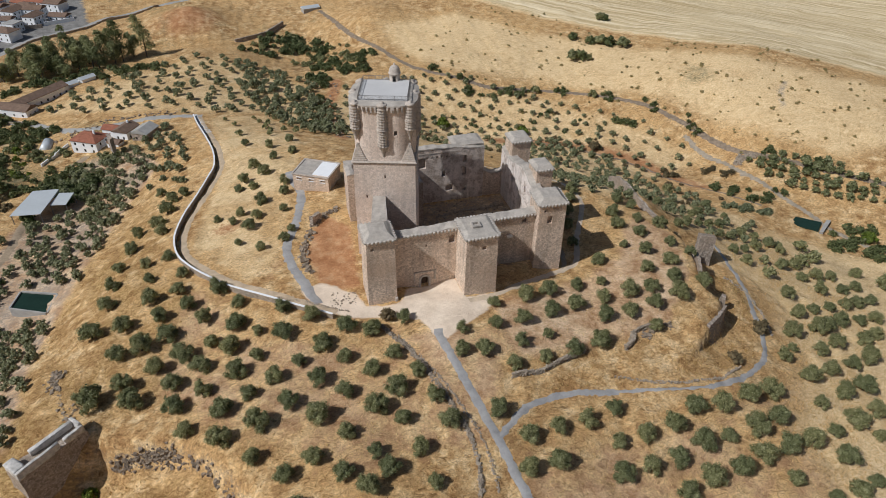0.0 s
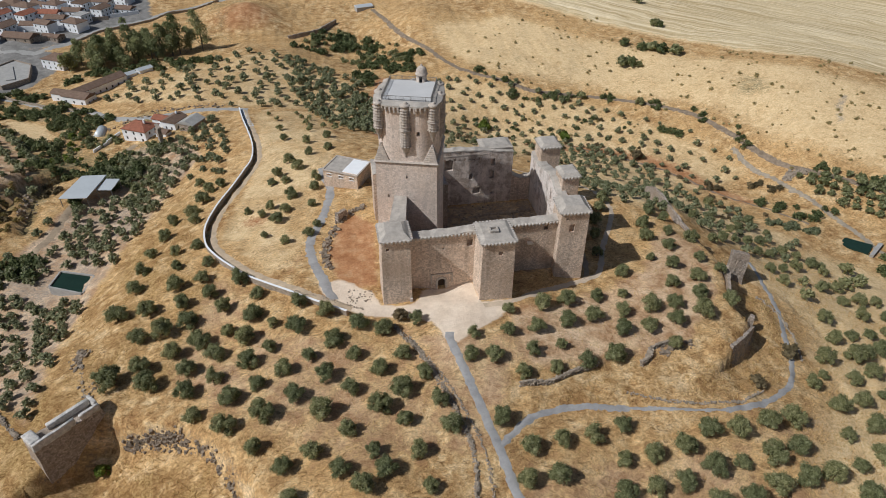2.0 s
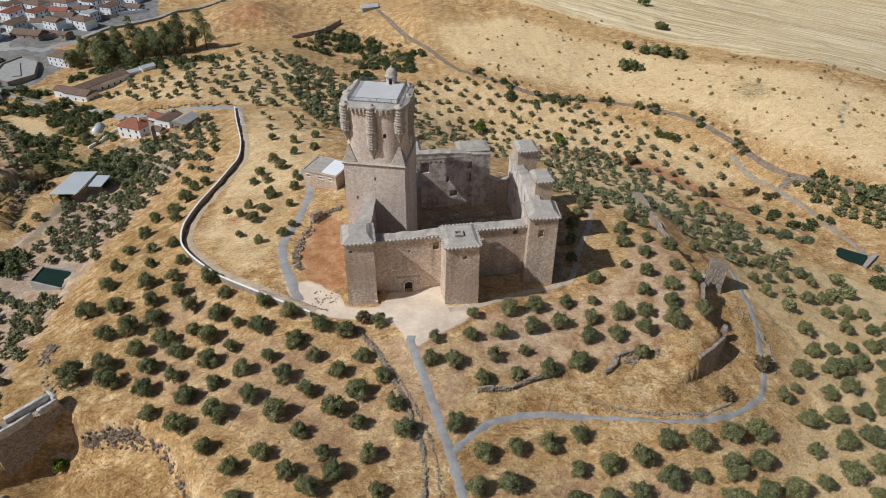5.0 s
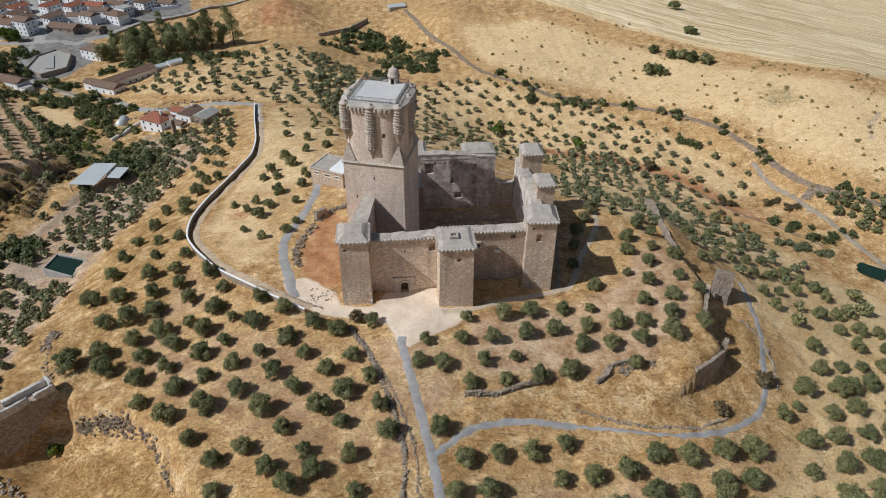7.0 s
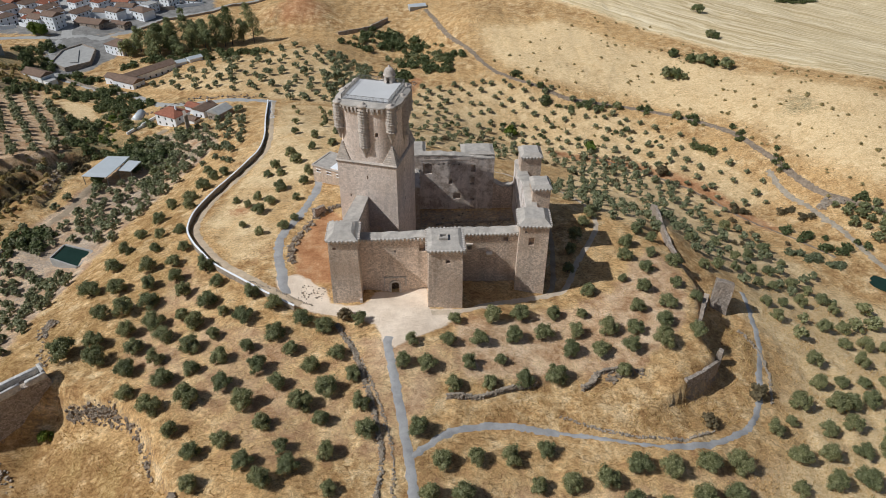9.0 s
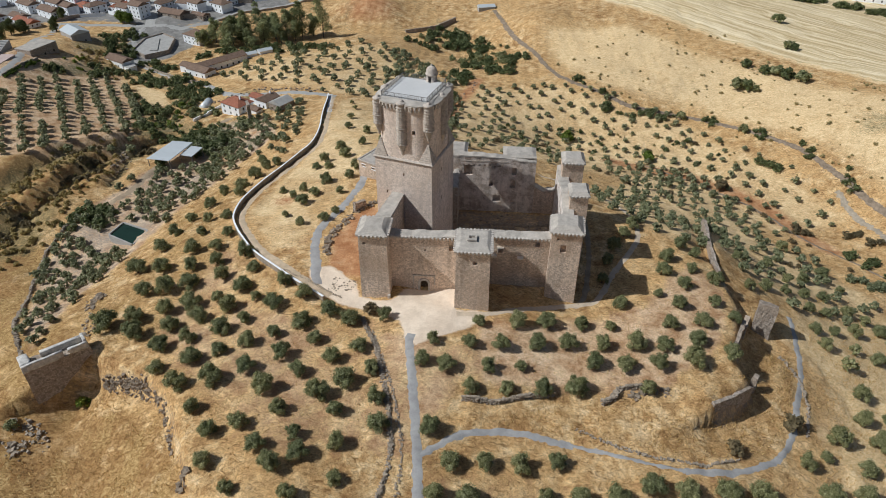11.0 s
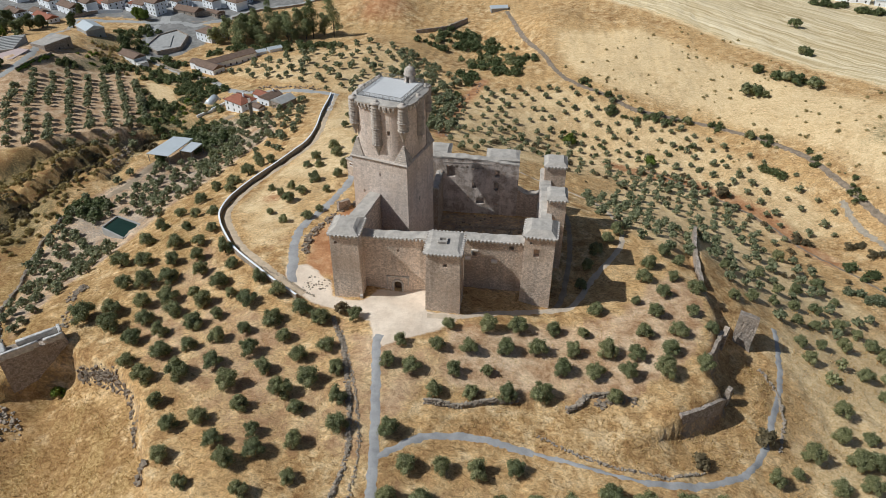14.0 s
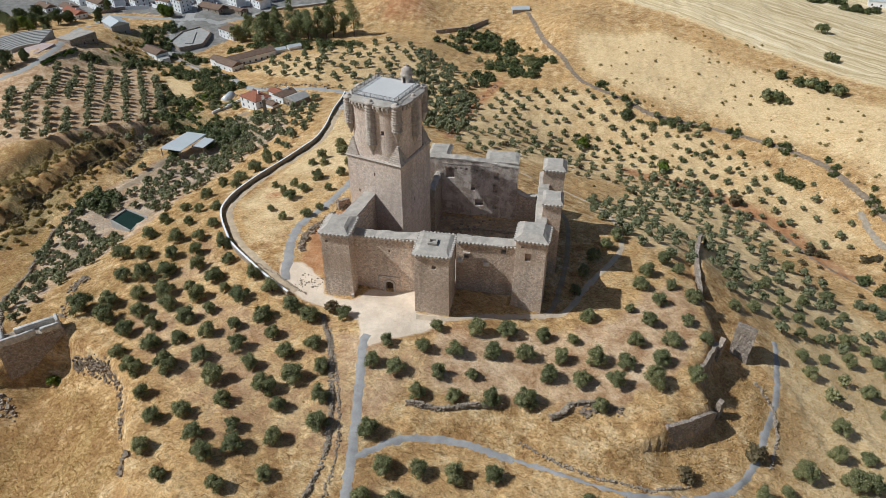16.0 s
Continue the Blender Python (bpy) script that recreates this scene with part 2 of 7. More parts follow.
    link(sway.outputs["Vector"], squeeze.inputs["Vector"])
    swath = noise_of(add, link, squeeze.outputs["Vector"], 1.0, 5, 0.62)
    straw = ramp(add, link, swath, [(0.38, (0.54, 0.40, 0.215)), (0.47, (0.71, 0.565, 0.335)), (0.53, (0.75, 0.605, 0.375)), (0.62, (0.90, 0.765, 0.53))])
    plough = ramp(add, link, stub, [(0.86, grey(0)), (0.97, grey(1))])
    straw = mixed(add, link, plough, ramp(add, link, warp, [(0.34, (0.52, 0.355, 0.17)), (0.45, (0.725, 0.525, 0.28)), (0.55, (0.835, 0.635, 0.37)), (0.66, (0.915, 0.735, 0.465))]), straw)
    col = over(col, straw, stub, 0.3, mid)
    col = over(col, ramp(add, link, mid, [(0.36, (0.36, 0.165, 0.075)), (0.5, (0.49, 0.255, 0.125)), (0.64, (0.60, 0.375, 0.205))]), red, 0.35)
    col = over(col, ramp(add, link, mid, [(0.38, (0.72, 0.59, 0.46)), (0.62, (0.88, 0.745, 0.60))]), pale, 0.25, mid)
    col = over(col, ramp(add, link, warp, [(0.3, (0.24, 0.20, 0.165)), (0.5, (0.40, 0.345, 0.29)), (0.7, (0.52, 0.45, 0.38))]), rock, 0.5)
    col = over(col, ramp(add, link, warp, [(0.3, (0.11, 0.11, 0.055)), (0.7, (0.30, 0.25, 0.13))]), scrub, 0.5)
    col = over(col, ramp(add, link, mid, [(0.35, (0.19, 0.182, 0.172)), (0.65, (0.33, 0.318, 0.30))]), paved, 0.3, mid)
    speck = ramp(add, link, fine, [(0.38, grey(0.72)), (0.46, grey(0.93)), (0.54, grey(1.03)), (0.64, grey(1.14))])
    plainness = add("ShaderNodeMath")
    plainness.operation = "MULTIPLY_ADD"
    link(pale, plainness.inputs[0])
    plainness.inputs[1].default_value, plainness.inputs[2].default_value = -0.72, 0.9
    link(mixed(add, link, plainness.outputs[0], col, speck, "MULTIPLY"), sh.inputs["Base Color"])
    h = mixed(add, link, 0.75, fine, warp)
    bumped(add, link, sh, h, 0.6, 0.5)
    return mat


EARTH = earth()
GRAVEL = plain("grey_gravel", (0.385, 0.375, 0.37), 0.95, 0.18, 2.2, 0.4)
RILL = plain("dark_stony_wash", (0.31, 0.24, 0.175), 0.95, 0.4, 1.6, 0.6, depth=0.1)
DIRT = plain("grey_brown_dirt", (0.42, 0.325, 0.225), 0.95, 0.25, 2.2, 0.4)

# ---- building helpers ----
def link_mesh(name, bm, mat, smooth=False):
    me = bpy.data.meshes.new(name)
    bm.normal_update()
    bm.to_mesh(me)
    bm.free()
    for m in (mat if isinstance(mat, (list, tuple)) else (mat,)):
        me.materials.append(m)
    if smooth:
        me.polygons.foreach_set("use_smooth", [True] * len(me.polygons))
    return new(name, me)


def part(name, bm, mat, parent, label="", smooth=False):
    """One mesh object under a thing or a part, given in the world's place."""
    ob = link_mesh(name, bm, mat, smooth)
    ob.parent = parent
    ob.matrix_parent_inverse = unplace(parent)
    return tagged(ob, label)


def unplace(parent):
    """What takes a thing's own place back out again; parts lie at the world's origin."""
    return parent.matrix_basis.inverted() if parent.parent is None else Matrix()


def piece(name, mesh, m, parent):
    """One of many alike pieces on one mesh."""
    ob = new(name, mesh)
    ob.parent = parent
    ob.matrix_parent_inverse = unplace(parent)
    ob.matrix_basis = m
    return ob


def thing(name, place, label, category, group="", kind=""):
    ob = new(name)
    ob.empty_display_size = 0.5
    ob.location = place
    return tagged(ob, label, category, group, kind)


def prism(bm, pts, z0, z1, top=None):
    """An upright block on the outline pts (counter-clockwise), z1 a height or one height per corner; top: its outline if it differs."""
    top = top or pts
    zs = z1 if isinstance(z1, (list, tuple)) else [z1] * len(pts)
    lo = [bm.verts.new((x, y, z0)) for x, y in pts]
    hi = [bm.verts.new((x, y, z)) for (x, y), z in zip(top, zs)]
    n = len(pts)
    bm.faces.new(list(reversed(lo)))
    bm.faces.new(hi)
    for i in range(n):
        bm.faces.new((lo[i], lo[(i + 1) % n], hi[(i + 1) % n], hi[i]))
    return lo, hi


def rect(x0, y0, x1, y1):
    return [(x0, y0), (x1, y0), (x1, y1), (x0, y1)]


def box(bm, x0, y0, z0, x1, y1, z1):
    return prism(bm, rect(x0, y0, x1, y1), z0, z1)


def lathe(bm, cx, cy, profile, seg=20, wave=0.0, lobes=9):
    """A turned shape: profile of (radius, z). wave: how far alternate rings swell between lobes."""
    rings = []
    for k, (r, z) in enumerate(profile):
        ring = []
        for i in range(seg):
            a = 2 * math.pi * i / seg
            rr = r * (1 + wave * math.cos(lobes * a + (k % 2) * math.pi))
            ring.append(bm.verts.new((cx + rr * math.cos(a), cy + rr * math.sin(a), z)))
        rings.append(ring)
    for a, b in zip(rings, rings[1:]):
        for i in range(seg):
            j = (i + 1) % seg
            bm.faces.new((a[i], a[j], b[j], b[i]))
    bm.faces.new(list(reversed(rings[0])))
    bm.faces.new(rings[-1])


def rough_up(bm, amount, size, seed=0.0, cuts=0, floor=None):
    """Cuts the long edges and pushes the corners about, for worn masonry and rock."""
    if cuts:
        bmesh.ops.subdivide_edges(bm, edges=bm.edges[:], cuts=cuts, use_grid_fill=True)
    for v in bm.verts:
        p = Vector((v.co.x + seed, v.co.y - seed, v.co.z + 2 * seed)) / size
        if floor is None or v.co.z > floor:
            v.co += Vector((noise.noise(p), noise.noise(p + Vector((31, 7, 3))), noise.noise(p + Vector((5, 19, 41))))) * amount


def carve(ob, cutter):
    """Cuts the closed shapes in cutter out of the mesh object."""
    tool = link_mesh("cutter", cutter, ob.data.materials[0])
    mod = ob.modifiers.new("cut", "BOOLEAN")
    mod.object, mod.operation, mod.solver = tool, "DIFFERENCE", "EXACT"
    bpy.context.view_layer.update()
    cut = bpy.data.meshes.new_from_object(ob.evaluated_get(bpy.context.evaluated_depsgraph_get()))
    ob.modifiers.clear()
    ob.data = cut
    bpy.data.objects.remove(tool)


def vnoise(x, y, size, seed):
    """Smooth noise over the plan, -1 to 1, for arrays."""
    u, v = np.asarray(x, float) / size + seed * 17.31, np.asarray(y, float) / size - seed * 9.77
    i, j = np.floor(u), np.floor(v)
    f, g = u - i, v - j
    f, g = f * f * (3 - 2 * f), g * g * (3 - 2 * g)

    def lattice(a, b):
        h = np.sin(a * 127.1 + b * 311.7 + seed * 74.7) * 43758.5453
        return (h - np.floor(h)) * 2 - 1
    top = lattice(i, j) * (1 - f) + lattice(i + 1, j) * f
    low = lattice(i, j + 1) * (1 - f) + lattice(i + 1, j + 1) * f
    return top * (1 - g) + low * g


def line_distance(x, y, line):
    """Distance from the line of points, and on which side of it (1: left)."""
    best, side = np.full(np.shape(x), 1e9), np.ones(np.shape(x))
    for (ax, ay), (bx, by) in zip(line, line[1:]):
        dx, dy = bx - ax, by - ay
        t = np.clip(((x - ax) * dx + (y - ay) * dy) / (dx * dx + dy * dy), 0, 1)
        d = np.hypot(x - ax - t * dx, y - ay - t * dy)
        s = np.sign(dx * (y - ay) - dy * (x - ax))
        side = np.where(d < best, s, side)
        best = np.minimum(best, d)
    return best, side


def inside(x, y, outline, soft=1.0):
    """1 within the outline, 0 outside, over a soft edge."""
    x, y = np.asarray(x, float), np.asarray(y, float)
    hit = np.zeros(x.shape, bool)
    for (ax, ay), (bx, by) in zip(outline, outline[1:] + outline[:1]):
        cross = (ay > y) != (by > y)
        at = ax + (y - ay) * (bx - ax) / ((by - ay) if by != ay else 1e-9)
        hit ^= cross & (x < at)
    d, _ = line_distance(x, y, outline + outline[:1])
    return np.clip(0.5 + np.where(hit, d, -d) / (2 * soft), 0, 1)


# ---- the lie of the land: swells and hollows (x, y, height, reach) over a low plain ----
BROAD = [
    (-130, 330, -2.2, 130), (-10, -30, 26.6, 70), (230, 170, 6.1, 70), (110, 330, 10.8, 70), (30, 250, -5.9, 70), (-210, 250, -9.1, 70),
    (-50, 290, -5.6, 70), (-40, 75, 11.4, 38), (135, 50, -5.8, 38), (85, 125, -10.6, 38), (-215, 100, 14.2, 38), (-90, 175, 4.3, 38),
    (160, 0, -7.4, 38), (210, 125, 7.8, 38), (60, 200, 4.4, 38), (110, 175, -4.4, 38), (-165, 150, -4.3, 38), (185, 25, -6.7, 38),
    (210, 75, 3.9, 38), (-115, 200, 4.7, 38), (35, 25, 6.8, 22), (-85, -20, 2.6, 22), (20, -65, -4.1, 22), (80, 10, 3.9, 22),
]
LOCAL = [
    (79, -18, -2.6, 5), (-86, 330, 13.0, 17), (-94.5, -50, -4.6, 5.0),
    (-130, 10, -5.1, 22), (-70, 25, 2.9, 22), (95, -50, -1.9, 22), (-115, 85, -3.9, 22), (-70, 115, 4.8, 22), (-115, -35, 6.5, 22),
    (125, 85, -7.0, 22), (-10, 40, 2.9, 22), (54, -26, 3.7, 14), (-42, -74, 3.6, 14), (-90, -62, -5.9, 14), (30, -14, -1.4, 14),
    (-18, -62, -0.6, 14), (-18, -26, -0.9, 14), (-90, 10, 3.4, 14), (-30, -50, -1.3, 14), (-66, -50, 3.6, 14), (-54, -14, 3.9, 14),
    (-6, -38, 1.5, 14), (42, -50, 2.3, 14), (-78, -74, -4.9, 14), (-66, -26, -3.1, 14), (66, 22, 4.5, 14), (66, -14, 3.5, 14),
    (-255, 202, 7.0, 22), (-258, 165, 10.0, 18), (40, 148, -9.0, 24), (-15, 272, -8.0, 22), (-72, 248, 5.5, 24), (30, 297, 8.0, 18),
    (-258, 232, 5.0, 16), (-292, 205, 7.0, 30), (151, 84, -6.0, 15), (205, 92, -4.0, 30), (-225, 292, 4.5, 42),
]
SCARP_EAST = [(69.2, 0), (69.8, -9), (71.0, -15), (69.4, -21), (65.2, -31), (67.5, -39), (61.5, -45.2), (57.5, -47.6)]
PARAPET = [(-77.8, 153), (-74.3, 132), (-70.8, 113), (-67.4, 94), (-66.6, 79), (-68.8, 69), (-72, 57), (-75.8, 44), (-77.6, 30), (-76, 17.5), (-72.3, 9.3), (-66.9, 1.2), (-62.5, -4.8), (-57.8, -9.8), (-52.4, -14.6), (-46.2, -19.6), (-41, -23), (-37, -25.6)]
RAVINE_TOP = [(-149, 109), (-159, 98), (-176, 85), (-182, 71), (-186, 58), (-195, 35), (-205, 10)]
RAVINE_MID = [(-176, 8), (-171, 29), (-167, 48), (-164, 66), (-161, 82), (-159, 95)]
RAVINE_LOW = [(-149, 66), (-153, 88), (-153, 101)]
PLOT = [(-88, 104), (-96, 88), (-102, 60), (-107, 40), (-112, 15), (-112, -8), (-109, -30), (-110, -40), (-122, -28), (-134, -8), (-144, 6), (-147, 27), (-148, 46), (-142, 61), (-139, 77), (-133, 100), (-122, 130), (-100, 128)]
RETAIN_EAST = [(78, 46), (74, 33), (70.5, 18), (69.5, 8), (69, 0)]
SCARP_WEST = [(-56, -73), (-64, -60), (-68, -55), (-73, -50.5), (-80, -47.5), (-87, -46), (-92, -43), (-104, -52)]
FORECOURT = [(-44, -14), (-38, -12), (-30, -18), (-28, -23), (-20, -25), (-17, -19), (-4, -18), (-3, -27), (5, -27), (3, -31), (-3, -35), (-8, -37.5), (-12, -40), (-15, -38), (-17, -32), (-24, -29), (-33, -26), (-40, -22)]
RED_BANK = [(-38, 15), (-32, 22), (-26, 14), (-28, -16), (-33, -16.5), (-39, -12), (-41, 1)]
FIELD = [(10, 430), (55, 352), (104, 298), (140, 252), (168, 222), (200, 184), (236, 140), (340, 66), (900, 66), (900, 900), (10, 900)]
HILL_GROVE = [(-70, 5), (-50, -25), (-25, -32), (0, -33), (25, -23), (45, -18), (62, 0), (64, -30), (50, -46), (20, -50), (0, -52), (-10, -70), (-40, -75), (-72, -45), (-85, -25)]
LOW_GROVE = [(-5, -68), (40, -66), (75, -58), (95, -10), (140, 20), (220, -60), (120, -160), (-20, -160)]
NORTH_GROVE = [(-8, 84), (-30, 130), (-6, 192), (42.4, 199.6), (103, 167), (134, 119), (156.7, 84.7), (109, 65), (72.6, 101.8), (40.5, 92.3)]
EAST_GROVE = [(36, 50), (72.8, 128), (101, 110), (110, 65), (139, 28), (126, 1), (88, 2), (72, 15), (60, 10), (48, 20)]
ORCHARD = [(-225, 95), (-242.8, 159), (-211, 196.4), (-160, 127), (-150, 95), (-200, 66)]
BAILEY = [(-72, 20), (-66, 60), (-70, 120), (-60, 120), (-44, 60), (-44, 0), (-50, -8), (-66, 5)]
BANK = [(-144, 104), (-143, 80), (-148, 60), (-151, 44), (-149, 20), (-144, 0), (-190, -20), (-215, 30), (-198, 66), (-184, 86), (-165, 98)]
COURT = rect(-24, -16, 25, 21)


def land(x, y, fine=True):
    x, y = np.asarray(x, float), np.asarray(y, float)
    z = np.full(x.shape, -26.0)
    for cx, cy, h, r in BROAD + LOCAL:
        z = z + h * np.exp(-((x - cx) ** 2 + (y - cy) ** 2) / (2.0 * r * r))
    for line, drop, reach in ((SCARP_EAST, 2.6, 8.0), (SCARP_WEST, 2.3, 6.5), (RAVINE_TOP, 2.2, 9.0), (RAVINE_MID, -2.8, 8.0), (RAVINE_LOW, -1.8, 5.0), (RETAIN_EAST, -1.6, 6.0)):
        d, s = line_distance(x, y, line)
        z = z - s * drop * np.tanh(d / 0.9) * np.exp(-(d / reach) ** 2)
    if fine:
        amp = np.clip(1.0 + np.hypot(x, y) / 150.0, 1, 3)
        z = z + amp * (0.25 * vnoise(x, y, 14.0, 3) + 0.12 * vnoise(x, y, 5.0, 4)) 
        wild = 1 - 0.8 * np.maximum(inside(x, y, FORECOURT, 2), inside(x, y, HILL_GROVE, 4) * 0.6)
        z = z + wild * (0.30 * vnoise(x, y, 2.8, 5) + 0.26 * np.abs(vnoise(x * 0.8 + y * 0.3, y, 2.0, 6)))
        bank = inside(x, y, BANK, 6)
        z = z + bank * (2.2 * np.abs(vnoise(x + 0.5 * y, y, 15.0, 7)) + 0.9 * np.abs(vnoise(x, y, 7.0, 8)) - 1.0)
    g = np.exp(-((x + 12) / 5.5) ** 2 - ((y + 20) / 4.0) ** 2)
    z = z * (1 - g) - 0.7 * g
    k = inside(x, y, COURT, 1.5)
    return z * (1 - k) + -0.6 * k


def steps(near0, near1, step, mid0, mid1, far0, far1):
    """Grid lines: even between near0 and near1, widening slowly out to mid0 and mid1, then fast."""
    def outward(p, end_mid, end_far, sign):
        out, d = [], step
        while sign * p < sign * end_far:
            d = min(d * 1.032, 6.0) if sign * p < sign * end_mid else min(d * 1.3, 300)
            p += sign * d
            out.append(p)
        return out
    return np.array(outward(near0, mid0, far0, -1)[::-1] + list(np.arange(near0, near1 + step * 0.5, step)) + outward(near1, mid1, far1, 1))


def ribbon(bm, line, width, lift=0.1, step=1.0, ragged=0.25, seed=0):
    """A track laid on the land along the line of points."""
    pts = []
    P = [Vector((*p, 0)) for p in line]
    P = [2 * P[0] - P[1]] + P + [2 * P[-1] - P[-2]]
    for a, b, c, d in zip(P, P[1:], P[2:], P[3:]):
        n = max(2, int((c - b).length / step))
        for i in range(n):
            t = i / n
            pts.append(0.5 * ((2 * b) + (c - a) * t + (2 * a - 5 * b + 4 * c - d) * t * t + (3 * b - a - 3 * c + d) * t ** 3))
    pts.append(P[-2])
    across = 4
    rows_ = []
    for i, p in enumerate(pts):
        q, r = pts[max(0, i - 1)], pts[min(len(pts) - 1, i + 1)]
        side = Vector((-(r - q).y, (r - q).x, 0)).normalized()
        row = []
        for k in range(across + 1):
            off = (k / across - 0.5) * width
            if k in (0, across):
                off += ragged * noise.noise((p.x * 0.6 + k * 9 + seed, p.y * 0.6, 0.0)) * (1 if k else -1)
            w = p + side * off
            row.append((w.x, w.y, k in (0, across)))
        rows_.append(row)
    X = np.array([[c[0] for c in row] for row in rows_])
    Y = np.array([[c[1] for c in row] for row in rows_])
    Z = surface(X, Y)
    V = [[bm.verts.new((X[i, k], Y[i, k], Z[i, k] + (-0.06 if rows_[i][k][2] else lift))) for k in range(across + 1)] for i in range(len(rows_))]
    for a, b in zip(V, V[1:]):
        for k in range(across):
            bm.faces.new((a[k], a[k + 1], b[k + 1], b[k]))


gx = steps(-118, 112, 0.9, -380, 300, -2800, 2800)
gy = steps(-96, 70, 0.9, -110, 420, -2600, 3000)
GX, GY = np.meshgrid(gx, gy)
GZ = land(GX, GY)
nx, ny = len(gx), len(gy)


def surface(x, y):
    """Height of the built ground sheet."""
    x, y = np.asarray(x, float), np.asarray(y, float)
    i, j = np.clip(np.searchsorted(gx, x) - 1, 0, nx - 2), np.clip(np.searchsorted(gy, y) - 1, 0, ny - 2)
    f, g = (x - gx[i]) / (gx[i + 1] - gx[i]), (y - gy[j]) / (gy[j + 1] - gy[j])
    return (GZ[j, i] * (1 - f) + GZ[j, i + 1] * f) * (1 - g) + (GZ[j + 1, i] * (1 - f) + GZ[j + 1, i + 1] * f) * g


def height(x, y):
    return float(surface(x, y))


idx = np.arange(nx * ny).reshape(ny, nx)
faces = np.stack([idx[:-1, :-1], idx[:-1, 1:], idx[1:, 1:], idx[1:, :-1]], -1).reshape(-1, 4)
ground_mesh = bpy.data.meshes.new("ground")
ground_mesh.from_pydata(np.stack([GX, GY, GZ], -1).reshape(-1, 3).tolist(), [], faces.tolist())
ground_mesh.polygons.foreach_set("use_smooth", [True] * len(ground_mesh.polygons))
ground_mesh.materials.append(EARTH)
edge = 0.35 * vnoise(GX, GY, 9.0, 11) + 0.2 * vnoise(GX, GY, 3.5, 12)
soil = np.maximum.reduce([0.62 * inside(GX, GY, HILL_GROVE, 6), 0.55 * inside(GX, GY, LOW_GROVE, 8), 0.3 * inside(GX, GY, NORTH_GROVE, 8),
                          0.25 * inside(GX, GY, EAST_GROVE, 6), 0.9 * inside(GX, GY, PLOT, 2.5), 0.95 * inside(GX, GY, [(-196, 64), (-215, 62), (-300, 110), (-300, 190), (-268, 196), (-216, 208), (-160, 128), (-150, 95)], 5), 0.5 * inside(GX, GY, BAILEY, 4)])
soil = np.maximum(soil, 0.85 * inside(GX, GY, [(2, -32), (25, -24), (45, -17), (60, 4), (68, -6), (66, -24), (60, -33), (48, -44), (20, -49), (2, -50)], 3))
soil = np.clip(soil + 0.45 * edge * (soil > 0.05), 0, 1)
PASTURE = [(28.7, 285.9), (40, 215), (62.5, 192.6), (105, 174), (142, 138), (163.4, 94.7), (200, 52), (330, 40), (330, 60), (225.5, 130.2), (190, 172), (155, 212), (125, 240), (89, 287)]
LOWLAND = [(84, -12), (95, 5), (140, 25), (210, -40), (160, -140), (60, -130), (58, -74), (78, -56), (90, -30)]
stubble = np.maximum.reduce([inside(GX, GY, FIELD, 3), np.clip(0.8 + 0.2 * edge, 0, 0.84) * inside(GX, GY, LOWLAND, 8), np.clip(0.74 + 0.25 * edge, 0, 0.82) * inside(GX, GY, PASTURE, 10), np.clip(0.62 + 0.3 * edge, 0, 0.82) * inside(GX, GY, NORTH_GROVE, 8), np.clip(0.72 + 0.3 * edge, 0, 0.84) * inside(GX, GY, EAST_GROVE, 8), np.clip(0.62 + 0.35 * edge, 0, 0.82) * inside(GX, GY, [(-74, 20), (-65, 78), (-72, 150), (-44, 150), (-32, 92), (-40, 34), (-47, 0), (-57, -7)], 3)])
pale = inside(GX, GY, FORECOURT, 1.2)
NORTH_HILL = [(-155, 192), (-142, 214), (-92, 252), (-57, 248), (-17, 195), (-27, 110), (-45, 150), (-78, 156), (-114, 170)]
stubble = np.maximum(stubble, np.clip(0.6 + 0.3 * edge, 0, 0.82) * inside(GX, GY, NORTH_HILL, 5))
d_e, _ = line_distance(GX, GY, SCARP_EAST)
d_w, _ = line_distance(GX, GY, SCARP_WEST)
stony = np.maximum(0.75 * np.exp(-(d_e / 2.2) ** 2), 0.5 * np.exp(-(d_w / 1.8) ** 2))
for line, w, k in ((RAVINE_LOW, 3, 0.6), (RETAIN_EAST, 2, 0.5)):
    stony = np.maximum(stony, k * np.exp(-(line_distance(GX, GY, line)[0] / w) ** 2))
stony = np.maximum(stony, 0.75 * inside(GX, GY, COURT, 2.0))
stony = np.maximum(stony, np.clip(0.62 + 0.4 * edge, 0, 1) * inside(GX, GY, PLOT, 2.5))
PLAZA = [(-222, 238), (-224, 260), (-217, 271), (-205, 262), (-199.5, 239), (-210, 229)]
VILLAGE = [(-262, 285), (-215, 283), (-192, 298), (-172, 320), (-150, 340), (-165, 420), (-240, 600), (-500, 500), (-420, 240), (-318, 262), (-300, 275), (-285, 282)]
SQUARE = [(-242, 286), (-237, 262), (-228, 240), (-216, 222), (-206, 221), (-196, 234), (-190, 254), (-197, 280), (-207, 288)]
paved = np.maximum(inside(GX, GY, VILLAGE, 4), inside(GX, GY, SQUARE, 1.5))
GULLY = [(-241.8, 165.2), (-249.8, 188.7), (-257.2, 274.5), (-230.4, 262.5), (-216.6, 229.1), (-180, 203), (-152, 182), (-142, 150), (-140, 112), (-158, 100), (-160, 128), (-209.5, 199)]
stony = np.maximum(stony, np.clip(0.45 + 0.6 * edge, 0, 1) * inside(GX, GY, GULLY, 5))
BURNT = np.exp(-((GX - 177) / 11) ** 2 - ((GY - 138) / 15) ** 2)
